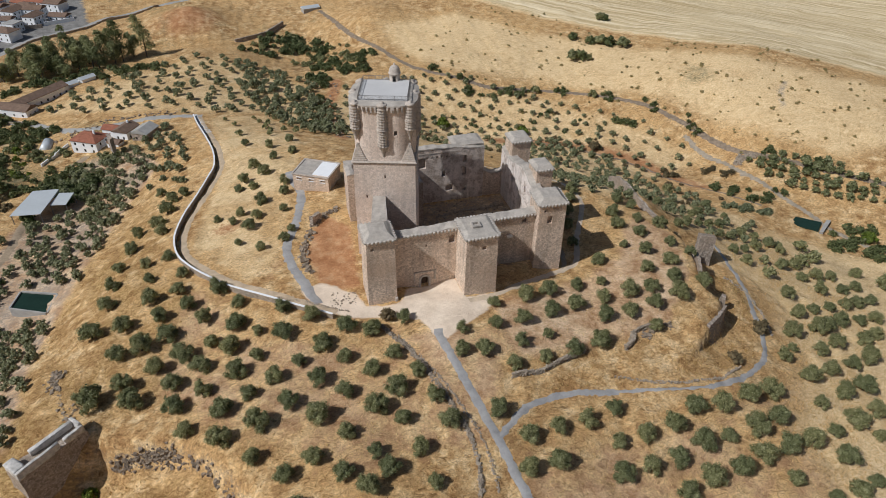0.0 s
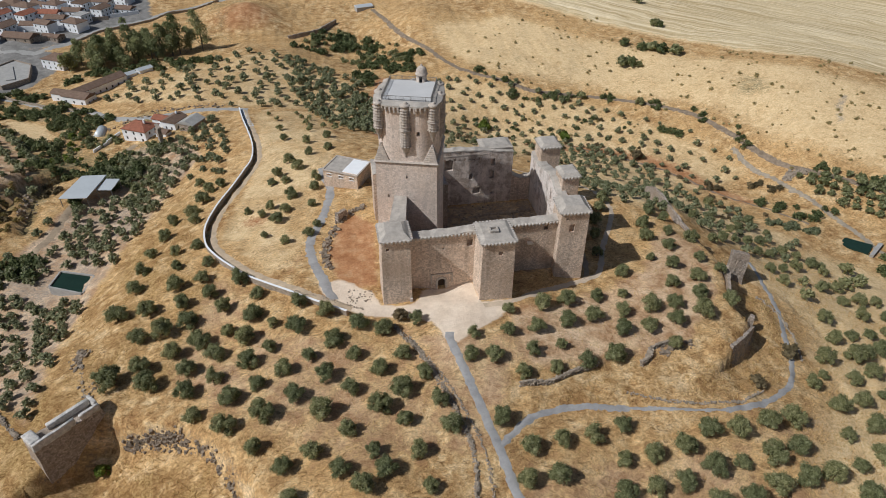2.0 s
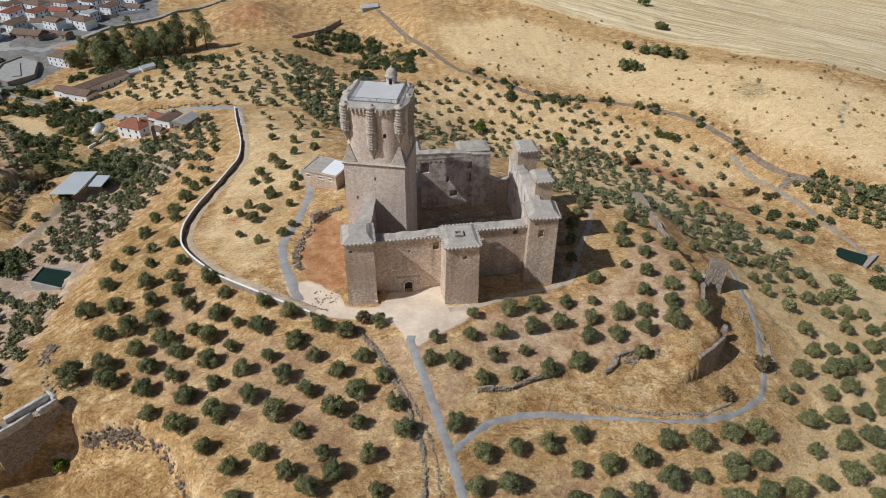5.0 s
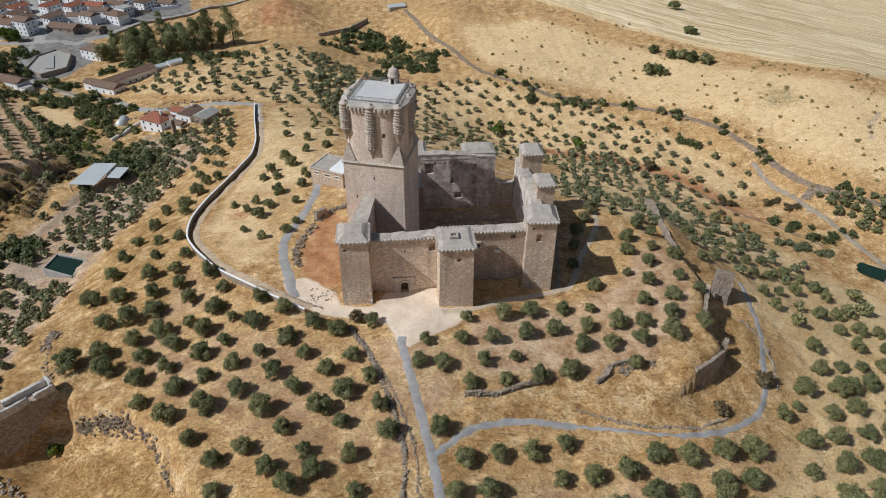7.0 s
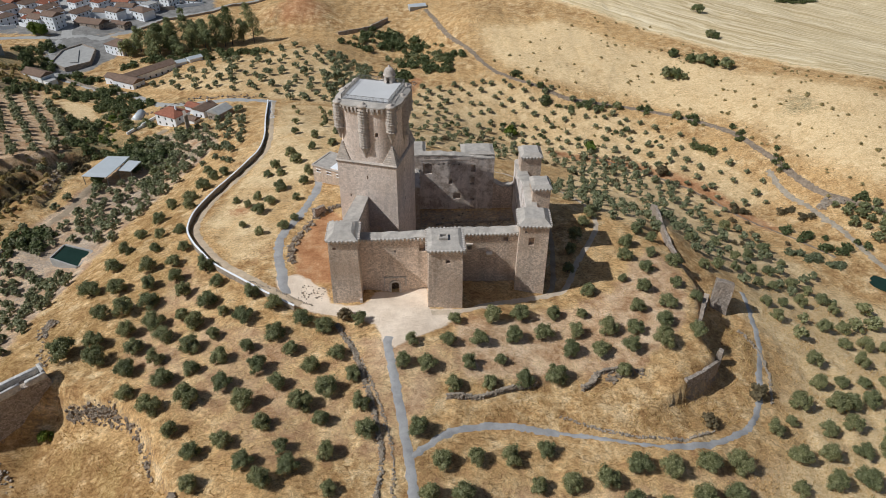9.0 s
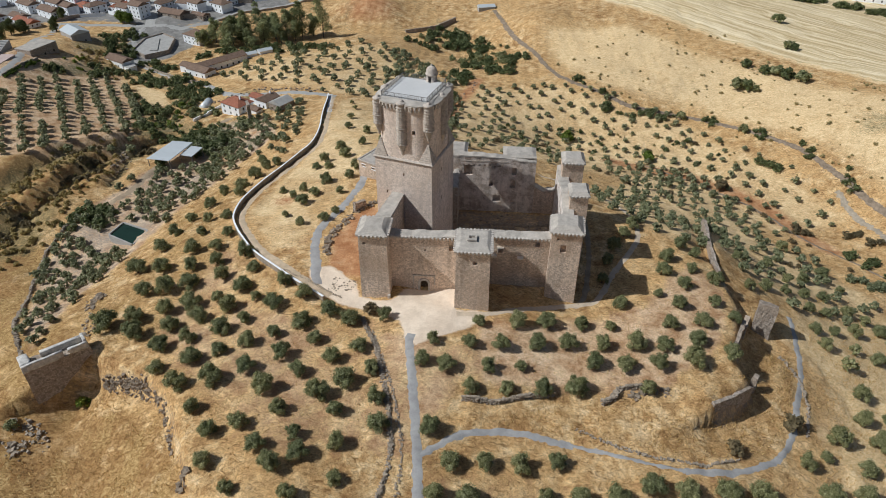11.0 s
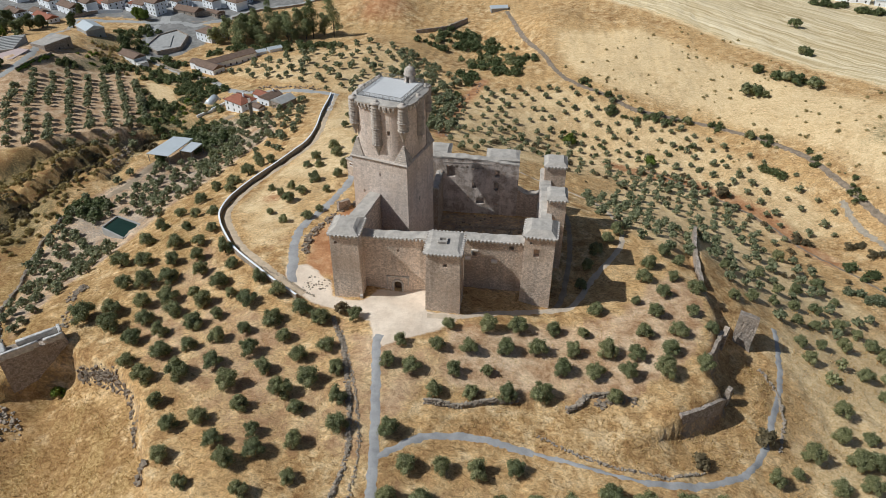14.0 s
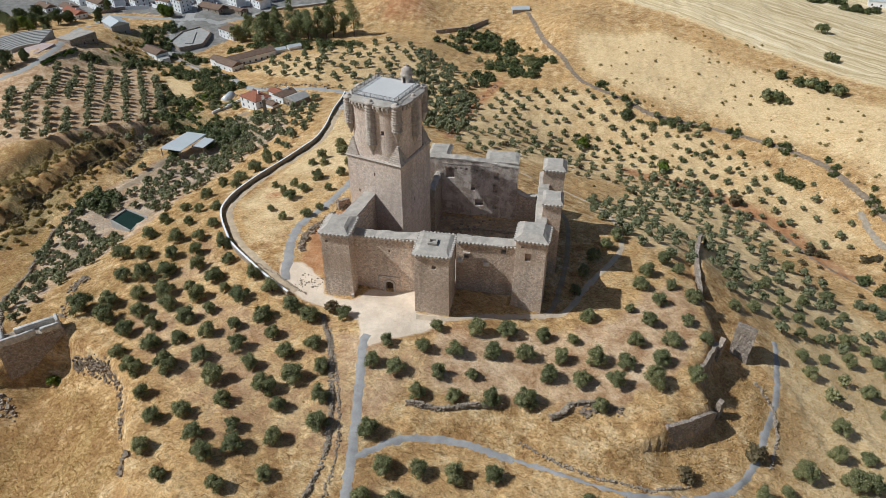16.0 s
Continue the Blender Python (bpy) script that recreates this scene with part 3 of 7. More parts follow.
stony = np.maximum(stony, 0.8 * np.exp(-(line_distance(GX, GY, [(197, 93), (203, 104), (212, 112)])[0] / 2.4) ** 2))
red = np.maximum(inside(GX, GY, RED_BANK, 2.0), 0.6 * np.exp(-((GX - 8) / 9) ** 2 - ((GY + 31) / 4) ** 2))
red = np.maximum(red, 0.75 * np.exp(-((GX + 62) / 8) ** 2 - ((GY - 28) / 6) ** 2))
red = np.maximum(red, 0.9 * np.exp(-(line_distance(GX, GY, [(60, 128), (95, 112), (120, 92), (135, 62)])[0] / 7) ** 2))
RAVINE_NORTH = [(-16, 100), (-17, 133), (-15, 160), (-11, 179), (-5, 204)]
red = np.maximum(red, 0.9 * np.exp(-(line_distance(GX, GY, RAVINE_NORTH)[0] / 5) ** 2))
red = np.maximum(red, 0.9 * np.exp(-((GX + 88) / 30) ** 2 - ((GY - 322) / 26) ** 2))
CLEARING = [(-199, 190), (-173, 176), (-161, 153), (-171, 149), (-186, 168)]
clear = inside(GX, GY, CLEARING, 2)
FARMLAND = [(-205, 232), (-160, 196), (-100, 158), (-88, 130), (-100, 90), (-150, 92), (-205, 190)]
stubble = np.maximum(stubble, 0.8 * clear)
stony = stony * (1 - clear)
scrub = np.zeros_like(GX)
for cx, cy, rx, ry, k in ((-165, 140, 22, 30, 0.55), (-140, 42, 9, 7, 0.6), (-134.4, 250.2, 32, 18, 0.6), (-9.1, 275.8, 22, 40, 0.5), (147, 42, 10, 14, 0.5), (75.9, 171.3, 16, 4, 0.5), (-118, 105, 22, 30, 0.35), (-185, 205, 20, 12, 0.5)):
    scrub = np.maximum(scrub, k * np.exp(-((GX - cx) / rx) ** 2 - ((GY - cy) / ry) ** 2))
bank = inside(GX, GY, BANK, 6)
# dark bands east of the ravine lines: slope shade put into the scrub colour
for line, dx in ((RAVINE_TOP, 2.5), (RAVINE_MID, 3.5), (RAVINE_LOW, 2.5)):
    d, _ = line_distance(GX - dx, GY + 1.0, line)
    scrub = np.maximum(scrub, 0.8 * np.exp(-(d / 3.2) ** 2))
EUCALYPT_BELT = [(-188.1, 232.4), (-149.2, 248.1), (-101.6, 236.8), (-85, 300), (-110, 310), (-149.3, 298), (-186.6, 284.6)]
scrub = np.maximum(scrub, 0.45 * inside(GX, GY, EUCALYPT_BELT, 6))
scrub = np.maximum(scrub, np.clip(0.95 + 0.9 * edge, 0, 0.9) * BURNT)
scrub = np.maximum(scrub, bank * np.clip(0.35 + 0.75 * vnoise(GX, GY, 11.0, 21) + 0.3 * vnoise(GX, GY, 4.5, 22), 0, 0.75))
red = np.maximum(red, 0.45 * bank)
scrub = np.maximum(scrub, inside(GX, GY, GULLY, 5) * np.clip(0.45 + 0.6 * vnoise(GX, GY, 12.0, 23), 0, 0.8))
scrub = np.maximum(scrub, inside(GX, GY, PASTURE, 8) * np.clip(0.7 * vnoise(GX, GY, 16.0, 24) + 0.5 * vnoise(GX, GY, 5.0, 25) - 0.25, 0, 0.5))
RANK_SW = [(-54, -96), (-56, -73), (-65, -60), (-75, -51), (-90, -46), (-100, -30), (-118, -20), (-150, 30), (-240, 20), (-220, -120), (-120, -140), (-50, -120)]
RANK_TERRACE = [(0, -54), (28, -47), (48, -48), (66, -36), (74, -20), (84, -22), (80, -44), (66, -55), (48, -61), (22, -58), (2, -60)]
rank = np.maximum.reduce([inside(GX, GY, RANK_SW, 6), 0.5 * inside(GX, GY, RANK_TERRACE, 3), bank])
HILL_WEST = [(-112, -30), (-112, 15), (-107, 40), (-102, 60), (-96, 88), (-82, 80), (-79, 40), (-78, 15), (-66, -2), (-60, -12), (-80, -40), (-95, -45)]
rank = np.maximum(rank, 0.72 * inside(GX, GY, HILL_WEST, 5))
rank = np.clip(rank * (0.85 + 0.5 * edge), 0, 1)
scrub = np.maximum(scrub, np.clip(0.5 + 0.6 * edge, 0, 0.8) * inside(GX, GY, FARMLAND, 5))
ROUGH_NORTH = [(-150, 345), (-104, 286), (-40, 288), (10, 296), (20, 330), (-40, 410), (-150, 420)]
scrub = np.maximum(scrub, np.clip(0.35 + 0.8 * edge, 0, 0.7) * inside(GX, GY, ROUGH_NORTH, 8))
scrub = scrub * (1 - clear)
for name, arr in (("zone", (soil, stubble, pale, rank)), ("cover", (stony, scrub, red, paved))):
    att = ground_mesh.color_attributes.new(name, "FLOAT_COLOR", "POINT")
    att.data.foreach_set("color", np.stack(arr, -1).astype(np.float32).ravel())
ground = tagged(new("ground", ground_mesh), "golden dry grass hillside with bare soil and stubble field", "ground", kind="structure")


def track(name, line, width, mat, label, **kw):
    bm = bmesh.new()
    ribbon(bm, line, width, **kw)
    return tagged(link_mesh(name, bm, mat, True), label, "road", kind="structure")


ROAD_A = [(-13.2, -36.5), (-13.5, -39), (-12.4, -45), (-10.4, -56), (-8.6, -67), (-7.3, -77), (-5, -92), (0, -130)]
track("road", ROAD_A, 2.6, GRAVEL, "grey gravel track running down from the castle forecourt", ragged=0.55)
ROAD_B = [(-8.4, -67.2), (-4, -63.6), (0.5, -60.8), (5.5, -59.2), (12, -58.6), (24, -59.7), (36, -61.8), (47, -63), (58, -61), (69, -55.6), (76, -47), (80.5, -37), (85, -27), (88, -16), (90, -4)]
track("road", ROAD_B[:6], 1.7, GRAVEL, "narrow grey gravel track round the foot of the terrace", seed=5, ragged=0.7)
track("road", ROAD_B[5:8], 1.0, GRAVEL, "overgrown stretch of the narrow gravel track", seed=6, ragged=0.9)
track("road", ROAD_B[7:], 1.8, GRAVEL, "narrow grey gravel track below the stub tower", seed=7, ragged=0.7)
PATH_E = [(-3, -28.6), (4.5, -27.6), (14, -23.4), (27, -18.9), (33.5, -15.3), (38.7, -4.6), (44.8, 5.2), (48.2, 13), (48.5, 22), (47.5, 36), (46, 50), (40.5, 59.5), (33.2, 65), (24.4, 70.2), (10, 74)]
track("pavement", [(28, -18.3), (30, -14.6), (31.6, -6), (32.9, 5.1), (32.8, 19), (31, 30)], 1.8, DIRT, "narrow trodden path close under the east wall", seed=21, ragged=0.5)
track("pavement", PATH_E, 1.9, plain("pale_trodden_path", (0.64, 0.52, 0.39), 0.95, 0.18, 2.5), "pale trodden path along the castle wall", seed=9, ragged=0.5)
PATH_W = [(-40, -20), (-42, -13), (-45, -1), (-45.5, 8), (-43.7, 15), (-41, 24), (-38.5, 37), (-40, 48), (-41, 57)]
track("pavement", PATH_W, 3.2, GRAVEL, "grey stony path to the low outbuilding", seed=2, ragged=0.8)
track("road", [(2, 334), (12.7, 290.1), (28.1, 251.5), (34, 225), (42.3, 204.7), (58.6, 191.1), (75.6, 178.3), (104, 169), (122, 156), (140, 133), (150.4, 110.3), (159.9, 91.5), (167, 75), (180, 61), (194, 47), (220, 20)], 3.4, RILL, "dry grey stream bed across the valley", seed=3, ragged=1.0)
track("road", [(-231, 282), (-233, 268), (-227, 251), (-213.6, 224), (-199.3, 213.6), (-183, 202), (-167.5, 192.4), (-156, 186), (-140.9, 170), (-123.5, 160), (-95, 157), (-74, 153)], 4.6, CONCRETE, "pale concrete lane into the village", seed=4)
inner = [(x + 2.4 * c, y + 2.4 * d) for (x, y), c, d in zip(PARAPET, [0.97] * 9 + [0.9, 0.75, 0.7, 0.68, 0.66, 0.62, 0.55, 0.5, 0.5], [0.1, 0.15, 0.15, 0.1, -0.2, -0.2, -0.25, -0.2, 0.0, 0.4, 0.65, 0.7, 0.72, 0.74, 0.78, 0.8, 0.85, 0.85])]
track("pavement", inner, 2.6, plain("tan_trodden_earth", (0.56, 0.44, 0.31), 0.95, 0.2, 2.5), "pale sandy walk inside the white parapet", seed=7, ragged=0.5)
track("pavement", [(-77.5, 156), (-74.6, 144), (-72.2, 132), (-70.0, 121)], 3.2, plain("pale_concrete_ramp", (0.66, 0.65, 0.64), 0.9, 0.1, 2.5), "pale concrete ramp at the head of the walk", seed=31, ragged=0.1)
track("road", [(-122, 134), (-133, 114), (-136, 88), (-136.5, 64), (-139.5, 52), (-142, 46)], 3.4, DIRT, "grey dirt lane past the metal shed", seed=8, ragged=0.6)
track("road", [(-291, 276), (-270, 277), (-252, 280), (-231, 281), (-218.5, 282.9), (-207.6, 281), (-200.5, 291), (-193.8, 299), (-182.5, 316), (-170, 326), (-154, 338), (-142, 350), (-110, 372), (-60, 400)], 6.0, CONCRETE, "grey village street", seed=12)
track("road", [(-231, 282), (-238.9, 306), (-250.3, 335), (-264.5, 362), (-285, 410)], 8.0, CONCRETE, "grey street climbing between white houses", seed=13)
track("road", [(-275, 118), (-259.7, 138), (-250.3, 153.4), (-251.5, 173), (-262, 197), (-269, 218), (-276, 242), (-286, 262), (-291, 276)], 4.4, CONCRETE, "pale lane along the village edge", seed=14)
track("road", [(150, 100), (154, 84), (157.6, 70), (160, 57), (163.5, 42), (166.5, 30), (169, 16), (174, 2), (182, -14)], 2.8, plain("pale_dry_gravel", (0.42, 0.355, 0.275), 0.95, 0.28, 1.8, 0.6, depth=0.1), "pale gravel bed beside the dry stream", seed=15, ragged=1.6)
track("road", [(71.8, 129.3), (96, 106), (118, 88), (128, 70), (140, 52), (150, 40)], 1.5, RILL, "dark stony line of a dry rill on the slope", seed=16, ragged=0.9)

# ---- the castle ----
castle = thing("castle", (0, 0, 0), "ruined granite castle with towers, curtain walls and tall keep", "castle")


def corbel_mesh(w=0.23, deep=0.72, tall=0.85):
    """A stepped bracket: it sticks out along -y, its back at y = 0, its top at z = 0."""
    bm = bmesh.new()
    box(bm, -w, -deep, -tall * 0.5, w, 0.1, 0.0)
    box(bm, -w * 0.92, -deep * 0.58, -tall, w * 0.92, 0.1, -tall * 0.5)
    bmesh.ops.bevel(bm, geom=bm.edges[:], offset=0.05, segments=1, affect="EDGES")
    me = bpy.data.meshes.new("corbel")
    bm.to_mesh(me)
    bm.free()
    me.materials.append(CORBEL)
    return me


CORBEL_MESH, KEEP_CORBEL = corbel_mesh(), corbel_mesh(0.24, 0.85, 1.5)


def corbels(parent, x0, y0, x1, y1, z, gap=0.9):
    """A row of brackets along the wall's foot line, sticking out to the right of the way from start to end."""
    way = Vector((x1 - x0, y1 - y0, 0))
    n = max(1, int(way.length / gap))
    turn = math.degrees(math.atan2(way.y, way.x))
    for i in range(n):
        p = Vector((x0, y0, 0)) + way * ((i + 0.5) / n)
        piece("corbel", CORBEL_MESH, pose(p.x, p.y, z + 0.05 * random.uniform(-1, 1), 0, 0, turn + random.uniform(-2, 2)), parent)


def cap_mesh(pts, z0, z1, inner, seed, rise=0.5):
    """A worn screed top: an overhanging slab that swells towards its middle."""
    bm = bmesh.new()
    cx, cy = sum(p[0] for p in pts) / len(pts), sum(p[1] for p in pts) / len(pts)
    prism(bm, pts, z0, z1)
    up = [(cx + (x - cx) * inner, cy + (y - cy) * inner) for x, y in pts]
    prism(bm, [(cx + (x - cx) * 0.985, cy + (y - cy) * 0.985) for x, y in pts], z1 - 0.02, z1 + rise, up)
    bmesh.ops.subdivide_edges(bm, edges=[e for e in bm.edges if e.calc_length() > 1.2], cuts=4, use_grid_fill=True)
    rough_up(bm, 0.11, 0.9, seed)
    return bm


def turned(pts, about, degrees):
    c, s = math.cos(radians(degrees)), math.sin(radians(degrees))
    return [(about[0] + (x - about[0]) * c - (y - about[1]) * s, about[1] + (x - about[0]) * s + (y - about[1]) * c) for x, y in pts]


def tower(label, x0, y0, x1, y1, z0, z1, turn=0.0, sides="front", openings=(), batter=0.25, inner=0.75, rise=0.6, mat=None, out=0.4):
    """A square tower: body, bracket rows on the named sides, worn cap. openings: (x, z, width, height, side, depth)."""
    mid = ((x0 + x1) / 2, (y0 + y1) / 2)
    bm = bmesh.new()
    foot = turned(rect(x0 - batter, y0 - batter, x1 + batter, y1 + batter), mid, turn)
    prism(bm, foot, z0, z1 - 0.7, turned(rect(x0, y0, x1, y1), mid, turn))
    body = part("tower", bm, mat or STONE, castle, label)
    if openings:
        cut = bmesh.new()
        for u, z, w, h, side, deep in openings:
            if side == "front":
                pts = rect(u - w / 2, y0 - 1, u + w / 2, y0 + deep)
            elif side == "left":
                pts = rect(x0 - 1, u - w / 2, x0 + deep, u + w / 2)
            else:
                pts = rect(x1 - deep, u - w / 2, x1 + 1, u + w / 2)
            prism(cut, turned(pts, mid, turn), z, z + h)
        carve(body, cut)
    c = turned(rect(x0, y0, x1, y1), mid, turn)
    for k, side in enumerate(("front", "right", "back", "left")):
        if side in sides:
            a, b = c[k], c[(k + 1) % 4]
            corbels(body, *a, *b, z1 - 0.3)
    bm = cap_mesh(turned(rect(x0 - out, y0 - out, x1 + out, y1 + out), mid, turn), z1 - 0.72, z1 - 0.35, inner, x0 + y0, rise)
    part("cap", bm, SCREED, body, "worn grey lime screed top")
    return body


ALL = "front right back left"
tower("square corner tower beside the gate", -27.4, -22.9, -20.5, -15.0, -3, 19.4, 0, ALL, [(-26.0, 16.2, 0.75, 0.8, "front", 0.9)], inner=0.55, rise=1.1)
gate_tower = tower("square tower in the middle of the front", -3.5, -26.5, 4.6, -17.5, -3, 18.6, 0, ALL, [(1.1, 14.3, 1.0, 1.1, "front", 0.9)], inner=0.72, rise=0.5)
corner = tower("square corner tower with a broken window", 19.6, -17.5, 26.9, -10.0, -5, 19.0, -4, "front right left", [(21.2, 16.2, 0.6, 0.6, "front", 0.8), (22.7, 12.6, 1.4, 2.3, "front", 1.0)], inner=0.6, rise=1.3)
tower("small square tower on the east wall", 24.9, -1.6, 29.6, 4.2, -4, 20.0, 0, "front", [(1.2, 13, 1.2, 2.2, "left", 1.2)], inner=0.7, rise=0.9)
tower("small square tower at the north east corner", 24.2, 15.8, 30.0, 21.8, -5, 20.2, 0, "front", [], inner=0.65, rise=1.0)
tower("square tower on the north wall", 7.6, 21.5, 16.6, 27.5, -5, 18.4, 0, "", [], inner=0.75, rise=0.5)
tower("square tower behind the keep", -9.2, 21.5, -3.6, 29.0, -5, 18.6, 0, "", [], inner=0.7, rise=0.7)

# raised hatch on the middle tower's roof
bm = bmesh.new()
box(bm, -1.0, -23.3, 18.9, 1.2, -22.7, 19.35)
box(bm, -1.0, -21.5, 18.9, 1.2, -21.0, 19.35)
box(bm, -1.0, -22.7, 18.9, -0.6, -21.5, 19.35)
box(bm, 0.8, -22.7, 18.9, 1.2, -21.5, 19.35)
rough_up(bm, 0.05, 0.8, 3)
hatch = part("hatch", bm, SCREED, gate_tower, "low screed kerb round a roof opening")


def curtain(label, x0, y0, x1, y1, z0, heights, front="", openings=(), mat=None, wear=0.25, cap=True):
    """A length of curtain wall, its crest through the given heights; openings: (along, z, width, height, depth or 0 for through)."""
    along_x = abs(x1 - x0) > abs(y1 - y0)
    bm = bmesh.new()
    n = len(heights)
    runs = []
    for i in range(n):
        t = i / (n - 1)
        if along_x:
            x = x0 + (x1 - x0) * t
            ring = [(x, y0, z0), (x, y1, z0), (x, y1, heights[i]), (x, y0, heights[i])]
        else:
            y = y0 + (y1 - y0) * t
            ring = [(x1, y, z0), (x0, y, z0), (x0, y, heights[i]), (x1, y, heights[i])]
        runs.append([bm.verts.new(p) for p in ring])
    for a, b in zip(runs, runs[1:]):
        for k in range(4):
            bm.faces.new((a[(k + 1) % 4], a[k], b[k], b[(k + 1) % 4]))
    bm.faces.new(runs[0])
    bm.faces.new(list(reversed(runs[-1])))
    bmesh.ops.recalc_face_normals(bm, faces=bm.faces[:])
    wall = part("curtain_wall", bm, mat or STONE, castle, label)
    if openings:
        cut = bmesh.new()
        for u, z, w, h, deep in openings:
            if along_x:
                prism(cut, rect(u - w / 2, y0 - 1, u + w / 2, y0 + deep if deep else y1 + 1), z, z + h)
            else:
                prism(cut, rect(x0 - 1, u - w / 2, x0 + deep if deep else x1 + 1, u + w / 2), z, z + h)
        carve(wall, cut)
    if front:
        corbels(wall, x0, y0, x1, y0, sum(heights) / n + 0.25)
    if cap:
        bm = bmesh.new()
        m = 4 * (n - 1)
        zs = np.interp(np.linspace(0, n - 1, m + 1), range(n), heights)
        runs = []
        for i in range(m + 1):
            t = i / m
            lift = 0.35 + 0.25 * noise.noise((i * 0.7, x0, y0))
            if along_x:
                x = x0 + (x1 - x0) * t
                o = 0.4 if front else 0.1
                ring = [(x, y0 - o, zs[i] - 0.05), (x, y1 + 0.1, zs[i] - 0.05), (x, y1 - 0.2, zs[i] + lift + 0.3), (x, (y0 + y1) / 2, zs[i] + lift + 0.25), (x, y0 - o + 0.05, zs[i] + 0.3)]
            else:
                y = y0 + (y1 - y0) * t
                ring = [(x1 + 0.1, y, zs[i] - 0.05), (x0 - 0.1, y, zs[i] - 0.05), (x0 + 0.1, y, zs[i] + lift), ((x0 + x1) / 2, y, zs[i] + lift + 0.15), (x1 - 0.1, y, zs[i] + lift)]
            runs.append([bm.verts.new(p) for p in ring])
        for a, b in zip(runs, runs[1:]):
            for k in range(5):
                bm.faces.new((a[(k + 1) % 5], a[k], b[k], b[(k + 1) % 5]))
        bm.faces.new(runs[0])
        bm.faces.new(list(reversed(runs[-1])))
        bmesh.ops.recalc_face_normals(bm, faces=bm.faces[:])
        rough_up(bm, wear, 1.1, x0 - y0)
        part("wall_top", bm, SCREED, wall, "worn grey screed wall top")
    return wall


gate_wall = curtain("front curtain wall with the gate", -20.5, -18.7, -3.5, -16.2, -3, [16.2, 16.0, 16.3, 16.6], "front",
                    [(-12.0, -2.0, 2.0, 4.55, 1.6), (-4.9, 12.2, 1.5, 2.2, 1.4), (-11.6, 12.0, 0.5, 0.8, 0.6)])
east_front = curtain("front curtain wall beside the corner tower", 4.6, -14.8, 19.6, -12.2, -6, [14.6, 14.4, 14.5, 14.8], "front",
                     [(7.2, 9.6, 1.1, 1.6, 1.0), (16.4, 12.2, 1.2, 1.4, 1.2)])
east_wall = curtain("inner face of the east wall with patches of plaster", 23.2, -10.2, 26.2, 21.8, -5, [16.0, 14.6, 14.6, 16.8, 17.2, 16.0, 15.0, 14.5, 15.5], "",
                    [(12.0, 8.5, 1.4, 2.6, 1.4), (2.0, 10.5, 1.0, 2.2, 1.4), (-5.0, 9, 1.6, 2.4, 0)], PLASTER)
north_wall = curtain("north range wall with windows and old plaster", -9.0, 20.4, 17.0, 22.4, -4, [18.0, 18.1, 18.2, 18.0, 17.6, 17.2, 16.8], "",
                     [(10.8, 12.6, 1.3, 2.4, 1.5), (10.6, 8.2, 1.3, 2.6, 1.5), (4.1, 8.4, 1.1, 2.0, 1.5), (10.9, 2.7, 1.0, 0.9, 1.5), (6.0, 3.2, 2.4, 2.2, 1.6), (-2.8, 12.0, 2.6, 3.4, 1.6)], RANGE_PLASTER)
low_wall = curtain("broken low stretch of the north wall", 17.0, 20.6, 24.2, 22.4, -5, [8.6, 7.4, 7.3, 7.8], "", [], STONE, 0.35)
west_wall = curtain("west curtain wall behind the keep", -25.8, 16.5, -23.6, 21.8, -4, [15.0, 15.5], "", [], STONE)
north_west = curtain("north west curtain wall behind the keep", -25.8, 21.8, -9.0, 24.0, -4, [15.5, 15.0, 15.8], "", [], STONE)

# range wall from the keep to the north wall, which throws its shade over the court
cross_wall = curtain("short wall between keep and north range", -7.0, 9.0, -5.2, 20.4, -4, [14.0, 13.6, 13.4], "", [], RUIN_STONE, 0.5)

# row of small niches and a thin string course under the north wall's crest
cut = bmesh.new()
for i in range(8):
    box(cut, -4.3 + i * 1.5, 20.0, 15.0, -3.7 + i * 1.5, 20.9, 15.8)
carve(north_wall, cut)
bm = bmesh.new()
box(bm, -5.0, 20.32, 16.6, 9.0, 20.5, 16.9)
rough_up(bm, 0.03, 0.7, 5, 2)
part("string_course", bm, CARVED, north_wall, "thin projecting string course")

# spur wall from the corner tower up to the keep
bm = bmesh.new()
prism(bm, [(-24.6, -15.2), (-20.6, -15.2), (-18.6, -2.6), (-21.4, -1.8)], -3, [18.6, 18.6, 18.9, 18.9])
spur = part("curtain_wall", bm, STONE, castle, "short spur wall between corner tower and keep")
bm = bmesh.new()
prism(bm, [(-24.7, -15.2), (-20.5, -15.2), (-18.5, -2.6), (-21.5, -1.8)], 18.55, [19.2, 19.2, 19.2, 19.2])
rough_up(bm, 0.15, 1.2, 8, 4)
part("wall_top", bm, SCREED, spur, "worn grey screed wall top")

# the gate: panelled frame, round arch, planked leaf
bm = bmesh.new()
n = 14
for i in range(n):
    a0, a1 = math.pi * i / n, math.pi * (i + 1) / n
    pts = [(-12.0 + r * math.cos(a), 1.75 + r * math.sin(a)) for r, a in ((1.0, a0), (1.55, a0), (1.55, a1), (1.0, a1))]
    lo = [bm.verts.new((x, -18.95, z)) for x, z in pts]
    hi = [bm.verts.new((x, -18.6, z)) for x, z in pts]
    bm.faces.new(lo)
    bm.faces.new(list(reversed(hi)))
    for k in range(4):
        bm.faces.new((lo[(k + 1) % 4], lo[k], hi[k], hi[(k + 1) % 4]))
for x0, z0, x1, z1 in ((-14.9, 4.1, -9.1, 4.4), (-14.9, 1.4, -14.6, 4.1), (-9.4, 1.4, -9.1, 4.1), (-13.55, -1.5, -13.0, 1.75), (-11.0, -1.5, -10.45, 1.75)):
    box(bm, x0, -18.95, z0, x1, -18.6, z1)
